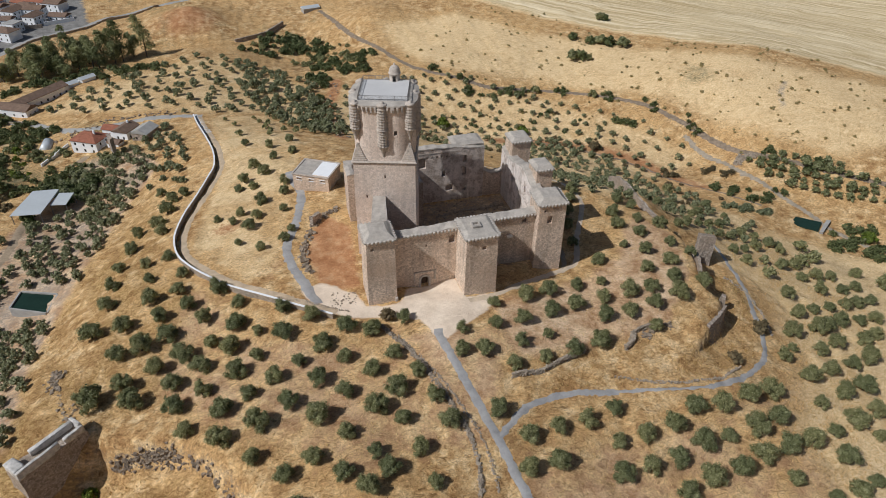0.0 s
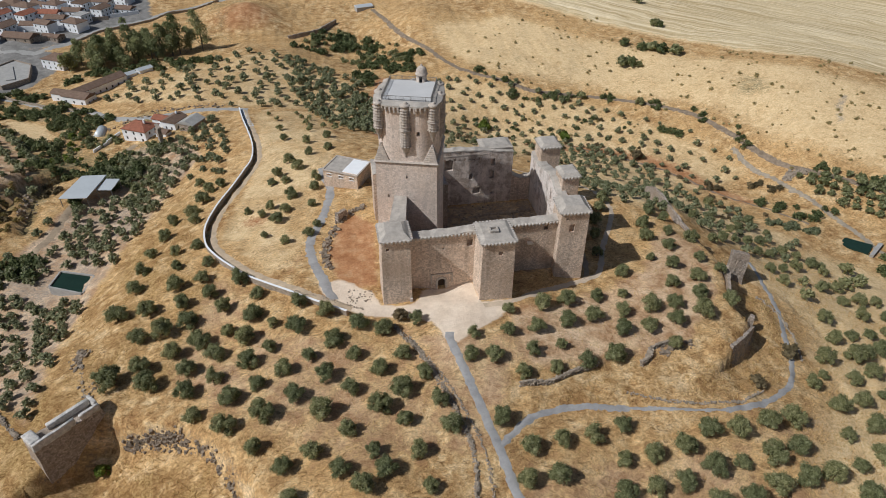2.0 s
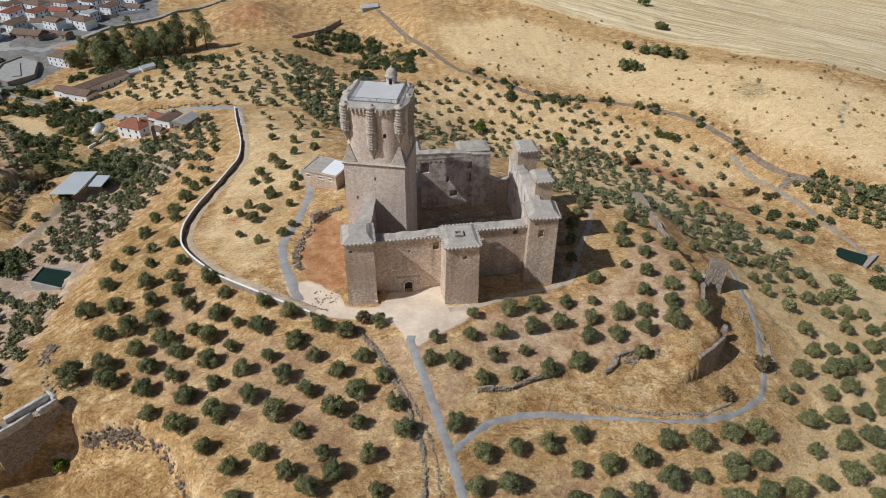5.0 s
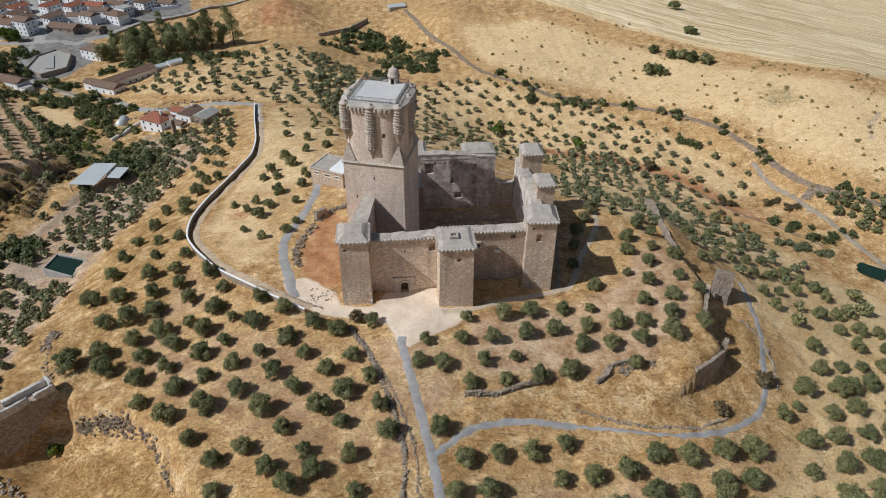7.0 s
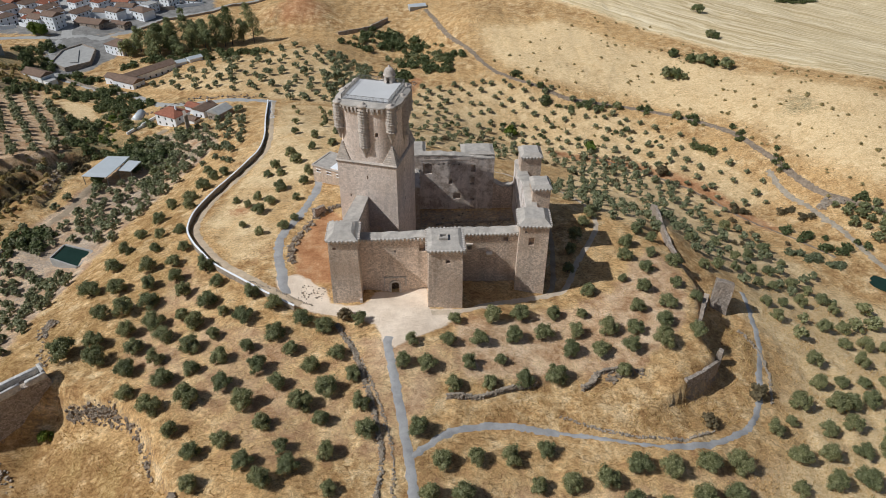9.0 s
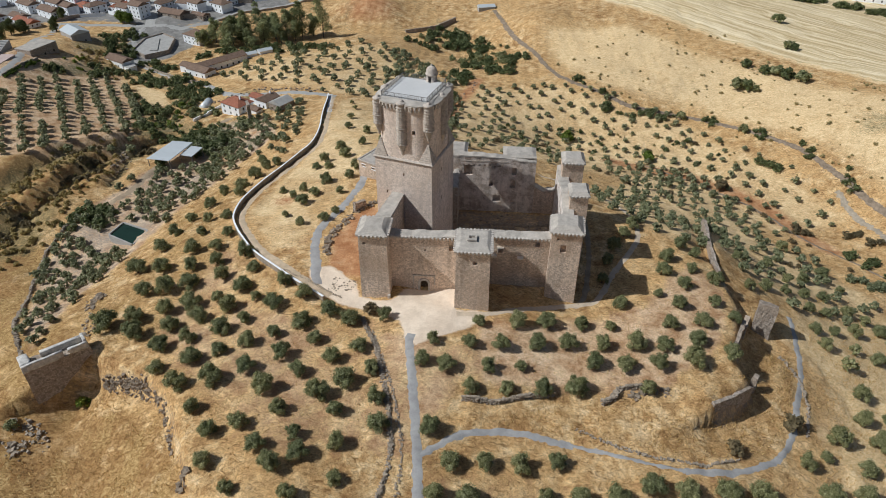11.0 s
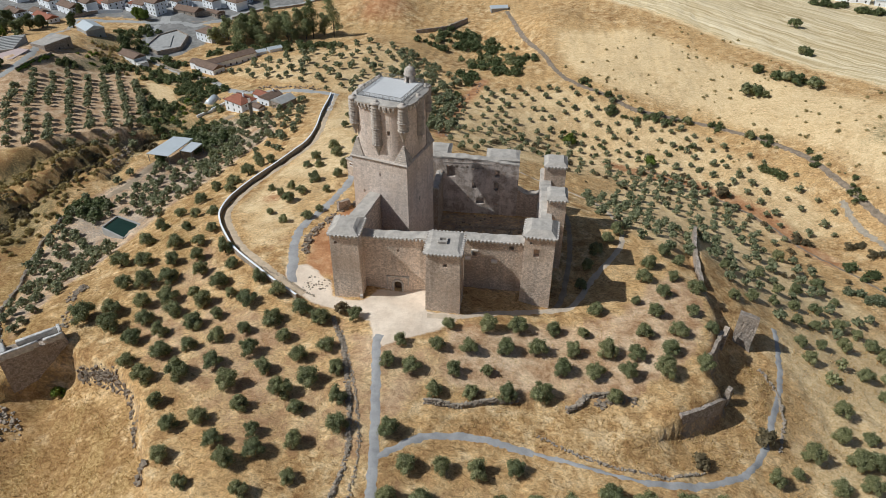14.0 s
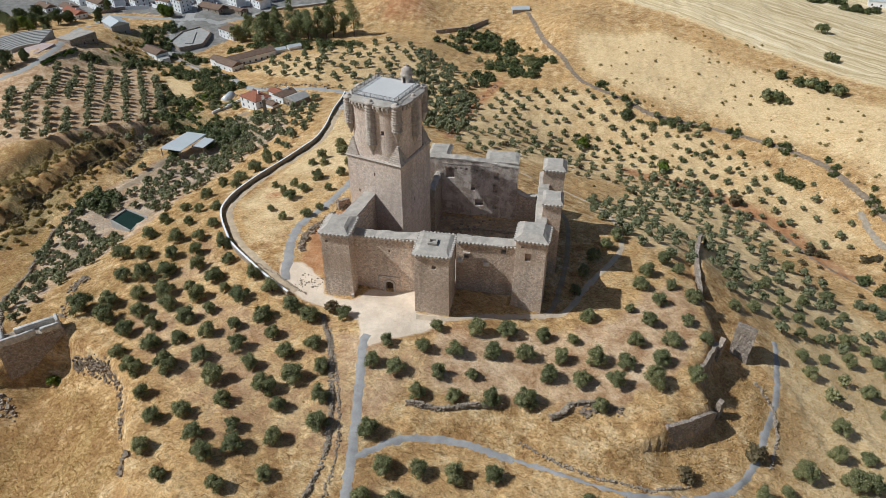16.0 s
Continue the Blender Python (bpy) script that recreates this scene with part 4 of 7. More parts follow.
bmesh.ops.recalc_face_normals(bm, faces=bm.faces[:])
part("gate_surround", bm, CARVED, gate_wall, "carved stone arch in a square label frame")
bm = bmesh.new()
for i in range(7):
    box(bm, -12.93 + i * 0.265, -17.7, -1.5, -12.69 + i * 0.265, -17.55, 2.3)
part("gate_leaf", bm, WOOD, gate_wall, "dark planked gate")
bm = bmesh.new()
box(bm, -20.9, -23.7, -1.0, -20.2, -23.1, 1.1)
rough_up(bm, 0.04, 0.5, 2, 2)
part("guard_stone", bm, CARVED, castle, "upright pale stone post at the tower's foot")
# pale stone; on the brackets its brightness stands in for sunlight
BRIGHTENED_STONE = plain("brightened_pale_stone", (0.86, 0.79, 0.70), 0.9, 0.12, 0.8, 0.3)
bm = bmesh.new()
box(bm, 6.35, -15.05, 11.2, 8.05, -14.75, 11.65)
box(bm, 6.35, -14.95, 9.6, 6.65, -14.75, 11.2)
rough_up(bm, 0.03, 0.5, 4, 1)
part("window_surround", bm, BRIGHTENED_STONE, east_front, "pale stone window surround")
for x, z in ((5.6, 9.0), (12.3, 8.6)):
    bm = bmesh.new()
    box(bm, x - 0.75, -15.9, z, x + 0.75, -14.75, z + 0.4)
    box(bm, x - 0.55, -15.4, z - 0.45, x + 0.55, -14.75, z)
    rough_up(bm, 0.05, 0.5, x, 1)
    part("stone_bracket", bm, BRIGHTENED_STONE, east_front, "pale projecting stone bracket with sunlight in its colour")

# ---- the keep, turned against the rest of the castle ----
KEEP_TURN, KX, KY = -16.5, -16.35, 4.0
kc, ks = math.cos(radians(KEEP_TURN)), math.sin(radians(KEEP_TURN))


def kp(u, v):
    return KX + u * kc - v * ks, KY + u * ks + v * kc


def kprism(bm, pts, z0, z1, top=None):
    return prism(bm, [kp(*p) for p in pts], z0, z1, [kp(*p) for p in top] if top else None)


def round_square(half, r, seg=7):
    out = []
    for cx, cy, a0 in ((1, -1, -90), (1, 1, 0), (-1, 1, 90), (-1, -1, 180)):
        for i in range(seg + 1):
            a = radians(a0 + 90 * i / seg)
            out.append((cx * (half - r) + r * math.cos(a), cy * (half - r) + r * math.sin(a)))
    return out


bm = bmesh.new()
kprism(bm, rect(-8.05, -8.05, 8.05, 8.05), -3, 29.0, rect(-7.85, -7.85, 7.85, 7.85))
keep = part("keep", bm, KEEP_STONE, castle, "tall square pale granite keep with rounded upper storey")
cut = bmesh.new()
for u, z, w, h in ((0.1, 24.4, 0.35, 1.0), (-4.8, 18.5, 0.4, 0.9)):
    kprism(cut, rect(u - w / 2, -9, u + w / 2, -7.0), z, z + h)
for v, z, w, h in ((-1.0, 24.0, 0.4, 1.2), (-1.2, 15.5, 0.4, 1.2)):
    kprism(cut, rect(7.0, v - w / 2, 9, v + w / 2), z, z + h)
carve(keep, cut)
bm = bmesh.new()
kprism(bm, rect(-8.15, -8.15, 8.15, 8.15), 28.75, 29.05)
kprism(bm, rect(-8.3, -8.3, 8.3, 8.3), 29.05, 29.4, rect(-8.0, -8.0, 8.0, 8.0))
part("string_course", bm, CARVED, keep, "moulded string course round the keep")
bm = bmesh.new()
shape = round_square(7.75, 5.0, 12)
kprism(bm, shape, 28.9, 44.0)
upper = part("upper_storey", bm, KEEP_STONE, keep, "upper storey with rounded corners")
cut = bmesh.new()
for u, z, w, h in ((3.1, 36.4, 0.8, 1.2),):
    kprism(cut, rect(u - w / 2, -9, u + w / 2, -4.0), z, z + h)
for v, z, w, h in ((0.6, 32.0, 0.8, 3.4),):
    kprism(cut, rect(4.0, v - w / 2, 9, v + w / 2), z, z + h)
carve(upper, cut)
for su, sv in ((1, -1), (1, 1), (-1, 1), (-1, -1)):
    bm = bmesh.new()
    rings = []
    for i in range(9):
        a, z, c = 3.5 * (1 - i / 9.0), 29.3 + i * 0.5, 7.95 - 0.15 * i
        pts = [kp(*p) for p in ((su * (c - a), sv * c), (su * c, sv * c), (su * c, sv * (c - a)), (su * (c - a - 1.5), sv * (c - a - 1.5)))]
        rings += [[bm.verts.new((*p, zz)) for p in pts] for zz in (z - 0.08, z + 0.42)]
    for lo, hi in zip(rings, rings[1:]):
        for k in range(4):
            bm.faces.new((lo[k], lo[(k + 1) % 4], hi[(k + 1) % 4], hi[k]))
    bm.faces.new(rings[0])
    bm.faces.new(rings[-1])
    bmesh.ops.recalc_face_normals(bm, faces=bm.faces[:])
    part("corner_spur", bm, CARVED, upper, "stepped stone spur at the corner")
# crown: brackets, rim, walk, deck, rail
outline = [kp(*p) for p in round_square(7.75, 5.0)]
ring = outline + outline[:1]
acc = 0.0
for (ax, ay), (bx, by) in zip(ring, ring[1:]):
    seglen = math.hypot(bx - ax, by - ay)
    turn = math.degrees(math.atan2(by - ay, bx - ax))
    while acc < seglen:
        t = acc / seglen
        piece("corbel", KEEP_CORBEL, pose(ax + (bx - ax) * t, ay + (by - ay) * t, 44.08, 0, 0, turn), upper)
        acc += 0.98
    acc -= seglen
bm = bmesh.new()
kprism(bm, round_square(8.5, 5.4), 44.05, 44.4)
kprism(bm, round_square(8.48, 5.4), 44.4, 44.85, round_square(7.1, 4.4))
rough_up(bm, 0.07, 1.3, 4)
rim = part("parapet", bm, SCREED, upper, "worn grey parapet rim")
bm = bmesh.new()
kprism(bm, rect(-5.9, -6.2, 6.1, 6.6), 44.7, 45.0)
deck = part("roof_deck", bm, DECK, upper, "flat pale grey roof deck")
bm = bmesh.new()
corners = [(-5.9, -6.2), (6.1, -6.2), (6.1, 6.6), (-5.9, 6.6)]
for (ax, ay), (bx, by) in zip(corners, corners[1:] + corners[:1]):
    length = math.hypot(bx - ax, by - ay)
    dx, dy = (bx - ax) / length, (by - ay) / length
    for z, w in ((46.05, 0.05), (45.15, 0.03)):
        kprism(bm, [(ax - dy * w, ay + dx * w), (ax + dy * w, ay - dx * w), (bx + dy * w, by - dx * w), (bx - dy * w, by + dx * w)], z, z + 0.06)
    k = int(length / 0.22)
    for i in range(k):
        px, py = ax + dx * length * i / k, ay + dy * length * i / k
        w = 0.045 if i % 8 == 0 else 0.017
        kprism(bm, rect(px - w, py - w, px + w, py + w), 44.95, 46.08)
bmesh.ops.recalc_face_normals(bm, faces=bm.faces[:])
part("railing", bm, IRON, upper, "thin metal safety railing")


def scaled_profile(r, top, bottom):
    """A carved turret: a finial and moulded rim, a drum of scale courses, a rope ring, and a tapering foot."""
    prof = [(0.25, top + 0.5), (0.45, top + 0.4), (0.5, top + 0.12), (r * 0.8, top + 0.05), (r * 0.95, top - 0.05), (r * 1.04, top - 0.2), (r * 1.04, top - 0.5), (r * 0.9, top - 0.65)]
    z, mid = top - 0.8, (top + bottom) / 2 - 0.3
    while z > bottom + 0.4:
        prof += [(r * 0.8, z), (r * 1.1, z - 0.42), (r * 1.06, z - 0.56), (r * 0.82, z - 0.64)]
        if abs(z - mid) < 0.4:
            prof += [(r * 1.2, z - 0.7), (r * 1.2, z - 0.95), (r * 0.84, z - 1.02)]
            z -= 0.4
        z -= 0.72
    prof += [(r * 1.12, bottom + 0.3), (r * 1.12, bottom), (r * 0.72, bottom - 0.25), (r * 0.78, bottom - 0.9), (r * 0.5, bottom - 1.1), (r * 0.55, bottom - 1.7), (r * 0.3, bottom - 2.0), (r * 0.3, bottom - 2.7), (0.1, bottom - 3.2)]
    return prof


for u, v, bottom in ((0, -7.6, 33.6), (7.6, 0, 34.5), (0, 7.6, 33.6), (-7.6, 0, 34.5), (6.7, -6.7, 37.9), (6.7, 6.7, 37.9), (-6.7, 6.7, 37.9), (-6.7, -6.7, 37.9)):
    bm = bmesh.new()
    x, y = kp(u, v)
    lathe(bm, x, y, scaled_profile(1.32 if 0 in (u, v) else 1.22, 44.7, bottom)[::-1], 22, 0.07, 11)
    part("bartizan", bm, CARVED, upper, "slender round turret carved with stone scales", True)
bm = bmesh.new()
x, y = kp(2.1, 6.9)
lathe(bm, x, y, [(1.55, 44.4), (1.55, 45.0), (1.35, 45.05), (1.35, 46.6), (1.6, 46.7), (1.6, 46.95), (1.42, 47.05), (1.42, 47.5), (1.34, 47.9), (1.1, 48.35), (0.7, 48.7), (0.34, 48.86), (0.22, 48.9), (0.26, 49.15), (0.1, 49.4)], 22)
bell = part("stair_turret", bm, CARVED, upper, "domed round stair turret on the roof", True)
cut = bmesh.new()
kprism(cut, rect(1.7, 4.5, 2.5, 6.9), 45.0, 46.4)
carve(bell, cut)

# ---- outworks: ruined walls, stub tower, dry stone walls, rocks ----
def stone_lump(bm, p, size, rnd, flat=0.7):
    """One broken stone, a dented block."""
    m = Matrix.Translation(p) @ Euler((rnd.uniform(-0.4, 0.4), rnd.uniform(-0.4, 0.4), rnd.uniform(0, 6.28))).to_matrix().to_4x4()
    w, d, h = size * rnd.uniform(0.7, 1.3), size * rnd.uniform(0.6, 1.0), size * flat * rnd.uniform(0.7, 1.1)
    corners = [Vector((sx * w * rnd.uniform(0.35, 0.55), sy * d * rnd.uniform(0.35, 0.55), sz * h * rnd.uniform(0.4, 0.55))) for sz in (-1, 1) for sx, sy in ((-1, -1), (1, -1), (1, 1), (-1, 1))]
    v = [bm.verts.new(m @ c) for c in corners]
    for f in ((3, 2, 1, 0), (4, 5, 6, 7), (0, 1, 5, 4), (1, 2, 6, 5), (2, 3, 7, 6), (3, 0, 4, 7)):
        bm.faces.new([v[k] for k in f])


def along(line, step):
    """Points at even steps along the line."""
    out = []
    for (ax, ay), (bx, by) in zip(line, line[1:]):
        n = max(1, int(math.hypot(bx - ax, by - ay) / step))
        out += [(ax + (bx - ax) * i / n, ay + (by - ay) * i / n) for i in range(n)]
    return out + [line[-1]]


def dry_wall(line, width, tall, label, seed, size=0.42, step=0.33):
    """A tumbled wall of loose field stones."""
    rnd = random.Random(seed)
    wall = thing("dry_stone_wall", (*line[0], height(*line[0])), label, "stone wall")
    bm = bmesh.new()
    for x, y in along(line, step):
        hump = tall * (0.65 + 0.5 * noise.noise((x * 0.25, y * 0.25, seed)))
        layers = max(1, int(hump / (size * 0.55)))
        base = height(x, y)
        for k in range(layers):
            for _ in range(2):
                off = rnd.uniform(-0.5, 0.5) * width * (1 - 0.5 * k / layers)
                stone_lump(bm, Vector((x + off + rnd.uniform(-0.15, 0.15), y + off * 0.4 + rnd.uniform(-0.2, 0.2), base + size * 0.25 + k * size * 0.55)), size * rnd.uniform(0.7, 1.4), rnd)
    ob = part("stones", bm, DRYSTONE, wall)
    tagged(ob, kind="stuff")
    return wall


dry_wall([(-26.3, -30.6), (-24, -35), (-21.7, -39.2), (-18.4, -48.5), (-15.8, -57.2), (-14.2, -65.5), (-14.2, -71), (-15.5, -77), (-19, -84)], 1.0, 1.0, "tumbled grey dry stone wall beside the track", 1)
dry_wall([(-22.8, -35.5), (-18, -46.3), (-14.9, -54.6), (-12.4, -63), (-11.6, -70), (-12, -78)], 0.6, 0.4, "low line of grey field stones beside the track", 2, 0.36, 0.45)
dry_wall([(0.2, -52.8), (7.5, -52.3), (15.6, -49.8), (20, -48.6)], 1.3, 1.9, "dark tumbled terrace wall under the olives", 3, 0.5)
dry_wall([(25, -56.2), (33, -59), (41, -61), (52.4, -60.8), (60, -57.5)], 0.9, 0.6, "low broken stone wall above the gravel track", 4, 0.4, 0.5)
dry_wall([(80, -46), (83.5, -37), (84, -30), (81, -22)], 0.8, 0.7, "rough stone edging along the gravel track", 6, 0.45, 0.5)
dry_wall([(-148, 37), (-148, 22), (-141, 2), (-124, -27), (-111, -42)], 0.9, 1.3, "dark field wall at the foot of the hill", 7, 0.5, 0.5)
dry_wall([(-50, -14.5), (-44, -18), (-38, -21.5), (-33, -23.8)], 0.5, 0.35, "line of small stones edging the forecourt", 8, 0.32, 0.5)


def rocks(line, spread, size, count, label, seed, sink=0.2, mat=None):
    """Outcropping boulders along a line."""
    rnd = random.Random(seed)
    pts = along(line, 0.5)
    heap = thing("rock_outcrop", (*line[0], height(*line[0])), label, "rocks")
    bm = bmesh.new()
    for _ in range(count):
        x, y = rnd.choice(pts)
        x, y = x + rnd.gauss(0, spread), y + rnd.gauss(0, spread)
        s = size * rnd.choice((0.4, 0.5, 0.7, 1.0, 1.3))
        stone_lump(bm, Vector((x, y, height(x, y) + s * (0.3 - sink))), s, rnd, 0.9)
    ob = part("rubble", bm, mat or ROCK, heap)
    tagged(ob, kind="stuff")
    return heap


rocks([(-87, -46.9), (-83, -48), (-79.5, -48.9), (-76, -50), (-72.5, -52)], 0.6, 0.55, 110, "loose grey stones below the rock ledge", 11, 0.15)
rocks([(-72, -52), (-68, -56), (-65, -60), (-62.5, -66)], 0.5, 0.8, 70, "thin grey rock rib in dry grass", 12)
rocks([(-40.3, -7), (-41.4, 1), (-39.8, 9), (-37.4, 16.5), (-32.5, 22.6), (-28, 25)], 0.6, 0.9, 190, "dark rock edge above the red bank", 14)
rocks([(-102, -20), (-104, -16), (-103, -24)], 0.7, 0.7, 60, "heap of grey field stones on the spur", 15)
rocks([(-97, -34), (-95, -30)], 0.7, 0.5, 24, "loose pale stones in the grass", 16)
rocks([(-152, 92), (-152, 84), (-149, 75)], 1.6, 1.1, 30, "dark rocks in the ravine bank", 17)
rocks([(-36, -20), (-32, -19), (-30, -21)], 1.2, 0.35, 60, "scattered pale rubble on bare bedrock", 19, 0.3)
rocks([(38, -47), (40, -45.5), (43, -45.2), (46, -45)], 0.5, 0.7, 50, "tumbled masonry at the terrace edge", 20)
rocks([(-105, -56), (-102, -58), (-99, -60), (-104, -64)], 1.4, 0.8, 110, "pale scree at the ruin's foot", 21, 0.2, DRYSTONE)
rocks([(-2, 6), (4, 14), (12, 16), (19, 12), (21, 2), (14, 4), (6, 8)], 2.6, 0.5, 240, "loose rubble strewn over the castle court", 24, 0.1, DRYSTONE)
dry_wall([(0, 12), (8, 13.5), (16, 13), (21.5, 14)], 1.0, 0.9, "footing of a vanished range in the court", 25, 0.5, 0.45)
dry_wall([(16, 13), (15, 5), (14, -4)], 0.9, 0.6, "low rubble footing across the court", 26, 0.45, 0.45)
rocks([(160, 72), (163, 74), (166, 72.5), (168, 71)], 1.0, 1.3, 60, "collapsed pale stone hut by the stream", 22, 0.0, DRYSTONE)
rocks([(-150, 150), (-118, 165), (-85, 159)], 1.2, 0.9, 120, "rocky bank above the lane", 23)


def broken_wall(line, thick, base, tops, label, name="ruined_wall", seed=0, rough=0.35, mat=None, flare=False):
    """A stump of rubble wall along a line, its crest through the given heights."""
    pts = along(line, 1.1)
    n = len(pts)
    t = np.linspace(0, len(tops) - 1, n)
    zs = np.interp(t, range(len(tops)), tops)
    bm = bmesh.new()
    rings = []
    for i, (x, y) in enumerate(pts):
        a, b = pts[max(0, i - 1)], pts[min(n - 1, i + 1)]
        d = Vector((b[0] - a[0], b[1] - a[1], 0)).normalized()
        s = Vector((-d.y, d.x, 0)) * thick / 2
        z = zs[i] + 0.5 * noise.noise((x * 0.8, y * 0.8, seed))
        ring = []
        levels = 5
        for k in range(levels + 1):
            zz = base + (z - base) * k / levels
            w = 0.7 + 0.4 * k / levels if flare else 1.25 - 0.3 * k / levels
            ring.append(Vector((x, y, zz)) - s * w)
        for k in range(levels, -1, -1):
            zz = base + (z - base) * k / levels
            w = 0.7 + 0.4 * k / levels if flare else 1.25 - 0.3 * k / levels
            ring.append(Vector((x, y, zz)) + s * w)
        rings.append([bm.verts.new(p) for p in ring])
    m = len(rings[0])
    for a, b in zip(rings, rings[1:]):
        for k in range(m):
            bm.faces.new((a[k], a[(k + 1) % m], b[(k + 1) % m], b[k]))
    bm.faces.new(rings[0])
    bm.faces.new(list(reversed(rings[-1])))
    bmesh.ops.recalc_face_normals(bm, faces=bm.faces[:])
    rough_up(bm, rough, 1.5, seed)
    ob = thing(name, (*line[0], base), label, "ruined wall")
    part("masonry", bm, mat or RUIN_STONE, ob)
    return ob


LEDGE = [(-88.5, -45.8), (-85, -46.9), (-81, -47.6), (-77.5, -48.7), (-74, -50.4)]
rocks(LEDGE, 0.36, 0.72, 190, "jagged grey rock ledge below the olive terrace", 31, 0.1)
rocks([(-56.8, -74.6), (-55.4, -73.4), (-54.2, -74.2), (-55.2, -75.6), (-56.6, -75.6)], 0.3, 0.95, 60, "dark rocks lining a small pit", 33, 0.1)
rocks([(-104.4, -16.3), (-101.5, -24), (-99.4, -30.7), (-97.8, -35.2)], 0.35, 0.55, 70, "broken line of pale stones down the spur", 34, 0.2, DRYSTONE)
EDGE = [(55.5, -47.8), (58.5, -46.2), (63, -43.2), (66.6, -40.2), (68.6, -36.6)]
broken_wall(EDGE, 0.9, -16, [height(x - 1.4, y + 1.8) + 0.25 for x, y in EDGE], "curved fragment of ruined rubble wall at the terrace edge", seed=3, rough=0.25)
broken_wall([(68.6, -36.8), (69.4, -35.6)], 1.3, -16, [-7.6, -7.4], "upright pier at the end of the ruined terrace wall", seed=13, rough=0.25)
EDGE = [(64.4, -30.5), (66.2, -27.4), (68.2, -23.6), (70.2, -19.8)]
broken_wall(EDGE, 0.9, -15, [height(x - 1.8, y + 0.8) + 0.3 for x, y in EDGE], "ruined retaining wall leading to the stub tower", seed=4, rough=0.25)
broken_wall([(70.8, -19.4), (72.6, -16.0)], 1.3, -13, [-6.4, -7.8, -5.8], "broken bit of wall beside the stub tower", seed=5)
dry_wall([(31.4, -49.4), (33.6, -48.2), (34.8, -45.8)], 2.0, 2.6, "stump of ruined rubble wall under the olives", 9, 0.6, 0.4)
dry_wall([(35, -45.4), (38.5, -44.4), (43, -44.2)], 1.2, 1.6, "low ruined wall stump in the grass", 10, 0.5, 0.4)
broken_wall([(77.8, 45), (74, 33), (70.6, 19), (69.6, 8), (69.1, 0.4)], 1.0, -22, [-15.5, -9.2, -5.6, -4.9, -4.6], "long retaining wall below the eastern olive terrace", seed=8, rough=0.2)
broken_wall([(-37.3, 17.5), (-34.5, 20.8)], 1.2, -3, [2.2, 1.6], "bit of broken rubble wall on the bank", seed=9)
broken_wall([(-57.8, 295.8), (-37.8, 305), (-25.1, 320.6)], 1.0, -38, [-33.4, -33.0, -31.5], "old field wall on the far slope", seed=10)
broken_wall([(-110, 128), (-108.5, 125)], 1.4, -22, [-14.5, -15.5], "crumbling brown ruin in the olives", seed=12)


# the stub tower
bm = bmesh.new()
prism(bm, [(75.6, -14.2), (80.0, -15.8), (81.2, -12.8), (76.8, -11.2)], -19, [-3.4, -3.8, -4.8, -4.2], [(75.6, -13.7), (80.1, -15.2), (81.1, -12.5), (76.6, -11.0)])
bmesh.ops.subdivide_edges(bm, edges=bm.edges[:], cuts=9, use_grid_fill=True)
rough_up(bm, 0.22, 0.7, 6)
stub = thing("stub_tower", (78, -15, -16), "ruined square stub of a rubble tower", "tower")
part("masonry", bm, RUIN_STONE, stub)

LIMEWASH = plain("worn_limewash", (0.66, 0.63, 0.59), 0.9, 0.3, 0.8, 0.5, depth=0.06)
# the great curtain fragment on the western spur
ruin = thing("ruined_curtain_wall", (-98, -44, -16), "tall fragment of ruined curtain wall with pale parapets", "ruined wall")
ax, ay, bx, by = -103.2, -51.0, -92.6, -41.0
dl = math.hypot(bx - ax, by - ay)
dx, dy = (bx - ax) / dl, (by - ay) / dl


def rp(u, v):
    return ax + dx * u - dy * v, ay + dy * u + dx * v


bm = bmesh.new()
prism(bm, [rp(-0.3, -0.9), rp(dl + 4.0, -1.2), rp(dl + 2.6, 3.6), rp(-0.3, 5.2)], -20, [-5.2, -5.6, -5.6, -5.2], [rp(0, 0), rp(dl, 0), rp(dl, 3.6), rp(0, 4.6)])
bmesh.ops.subdivide_edges(bm, edges=bm.edges[:], cuts=8, use_grid_fill=True)
rough_up(bm, 0.22, 2.0, 2)
part("wall", bm, RUIN_STONE, ruin)
for name, pts, top in (("parapet", [rp(0, 0), rp(dl * 0.62, 0), rp(dl * 0.62, 0.6), rp(0, 0.6)], -3.7), ("parapet", [rp(dl * 0.7, 0), rp(dl, 0), rp(dl, 0.6), rp(dl * 0.7, 0.6)], -4.0),
                       ("parapet", [rp(dl - 0.7, 0.6), rp(dl, 0.6), rp(dl, 3.6), rp(dl - 0.7, 3.6)], -3.5), ("parapet", [rp(dl * 0.32, 3.0), rp(dl - 0.7, 2.8), rp(dl - 0.7, 3.6), rp(dl * 0.32, 3.9)], -3.9),
                       ("parapet", [rp(0, 0.6), rp(2.2, 0.6), rp(2.2, 4.4), rp(0, 4.4)], -3.6)):
    bm = bmesh.new()
    prism(bm, pts, -5.8, top)
    rough_up(bm, 0.18, 1.1, top * 9, 4)
    part(name, bm, LIMEWASH, ruin, "pale worn parapet stump", True)

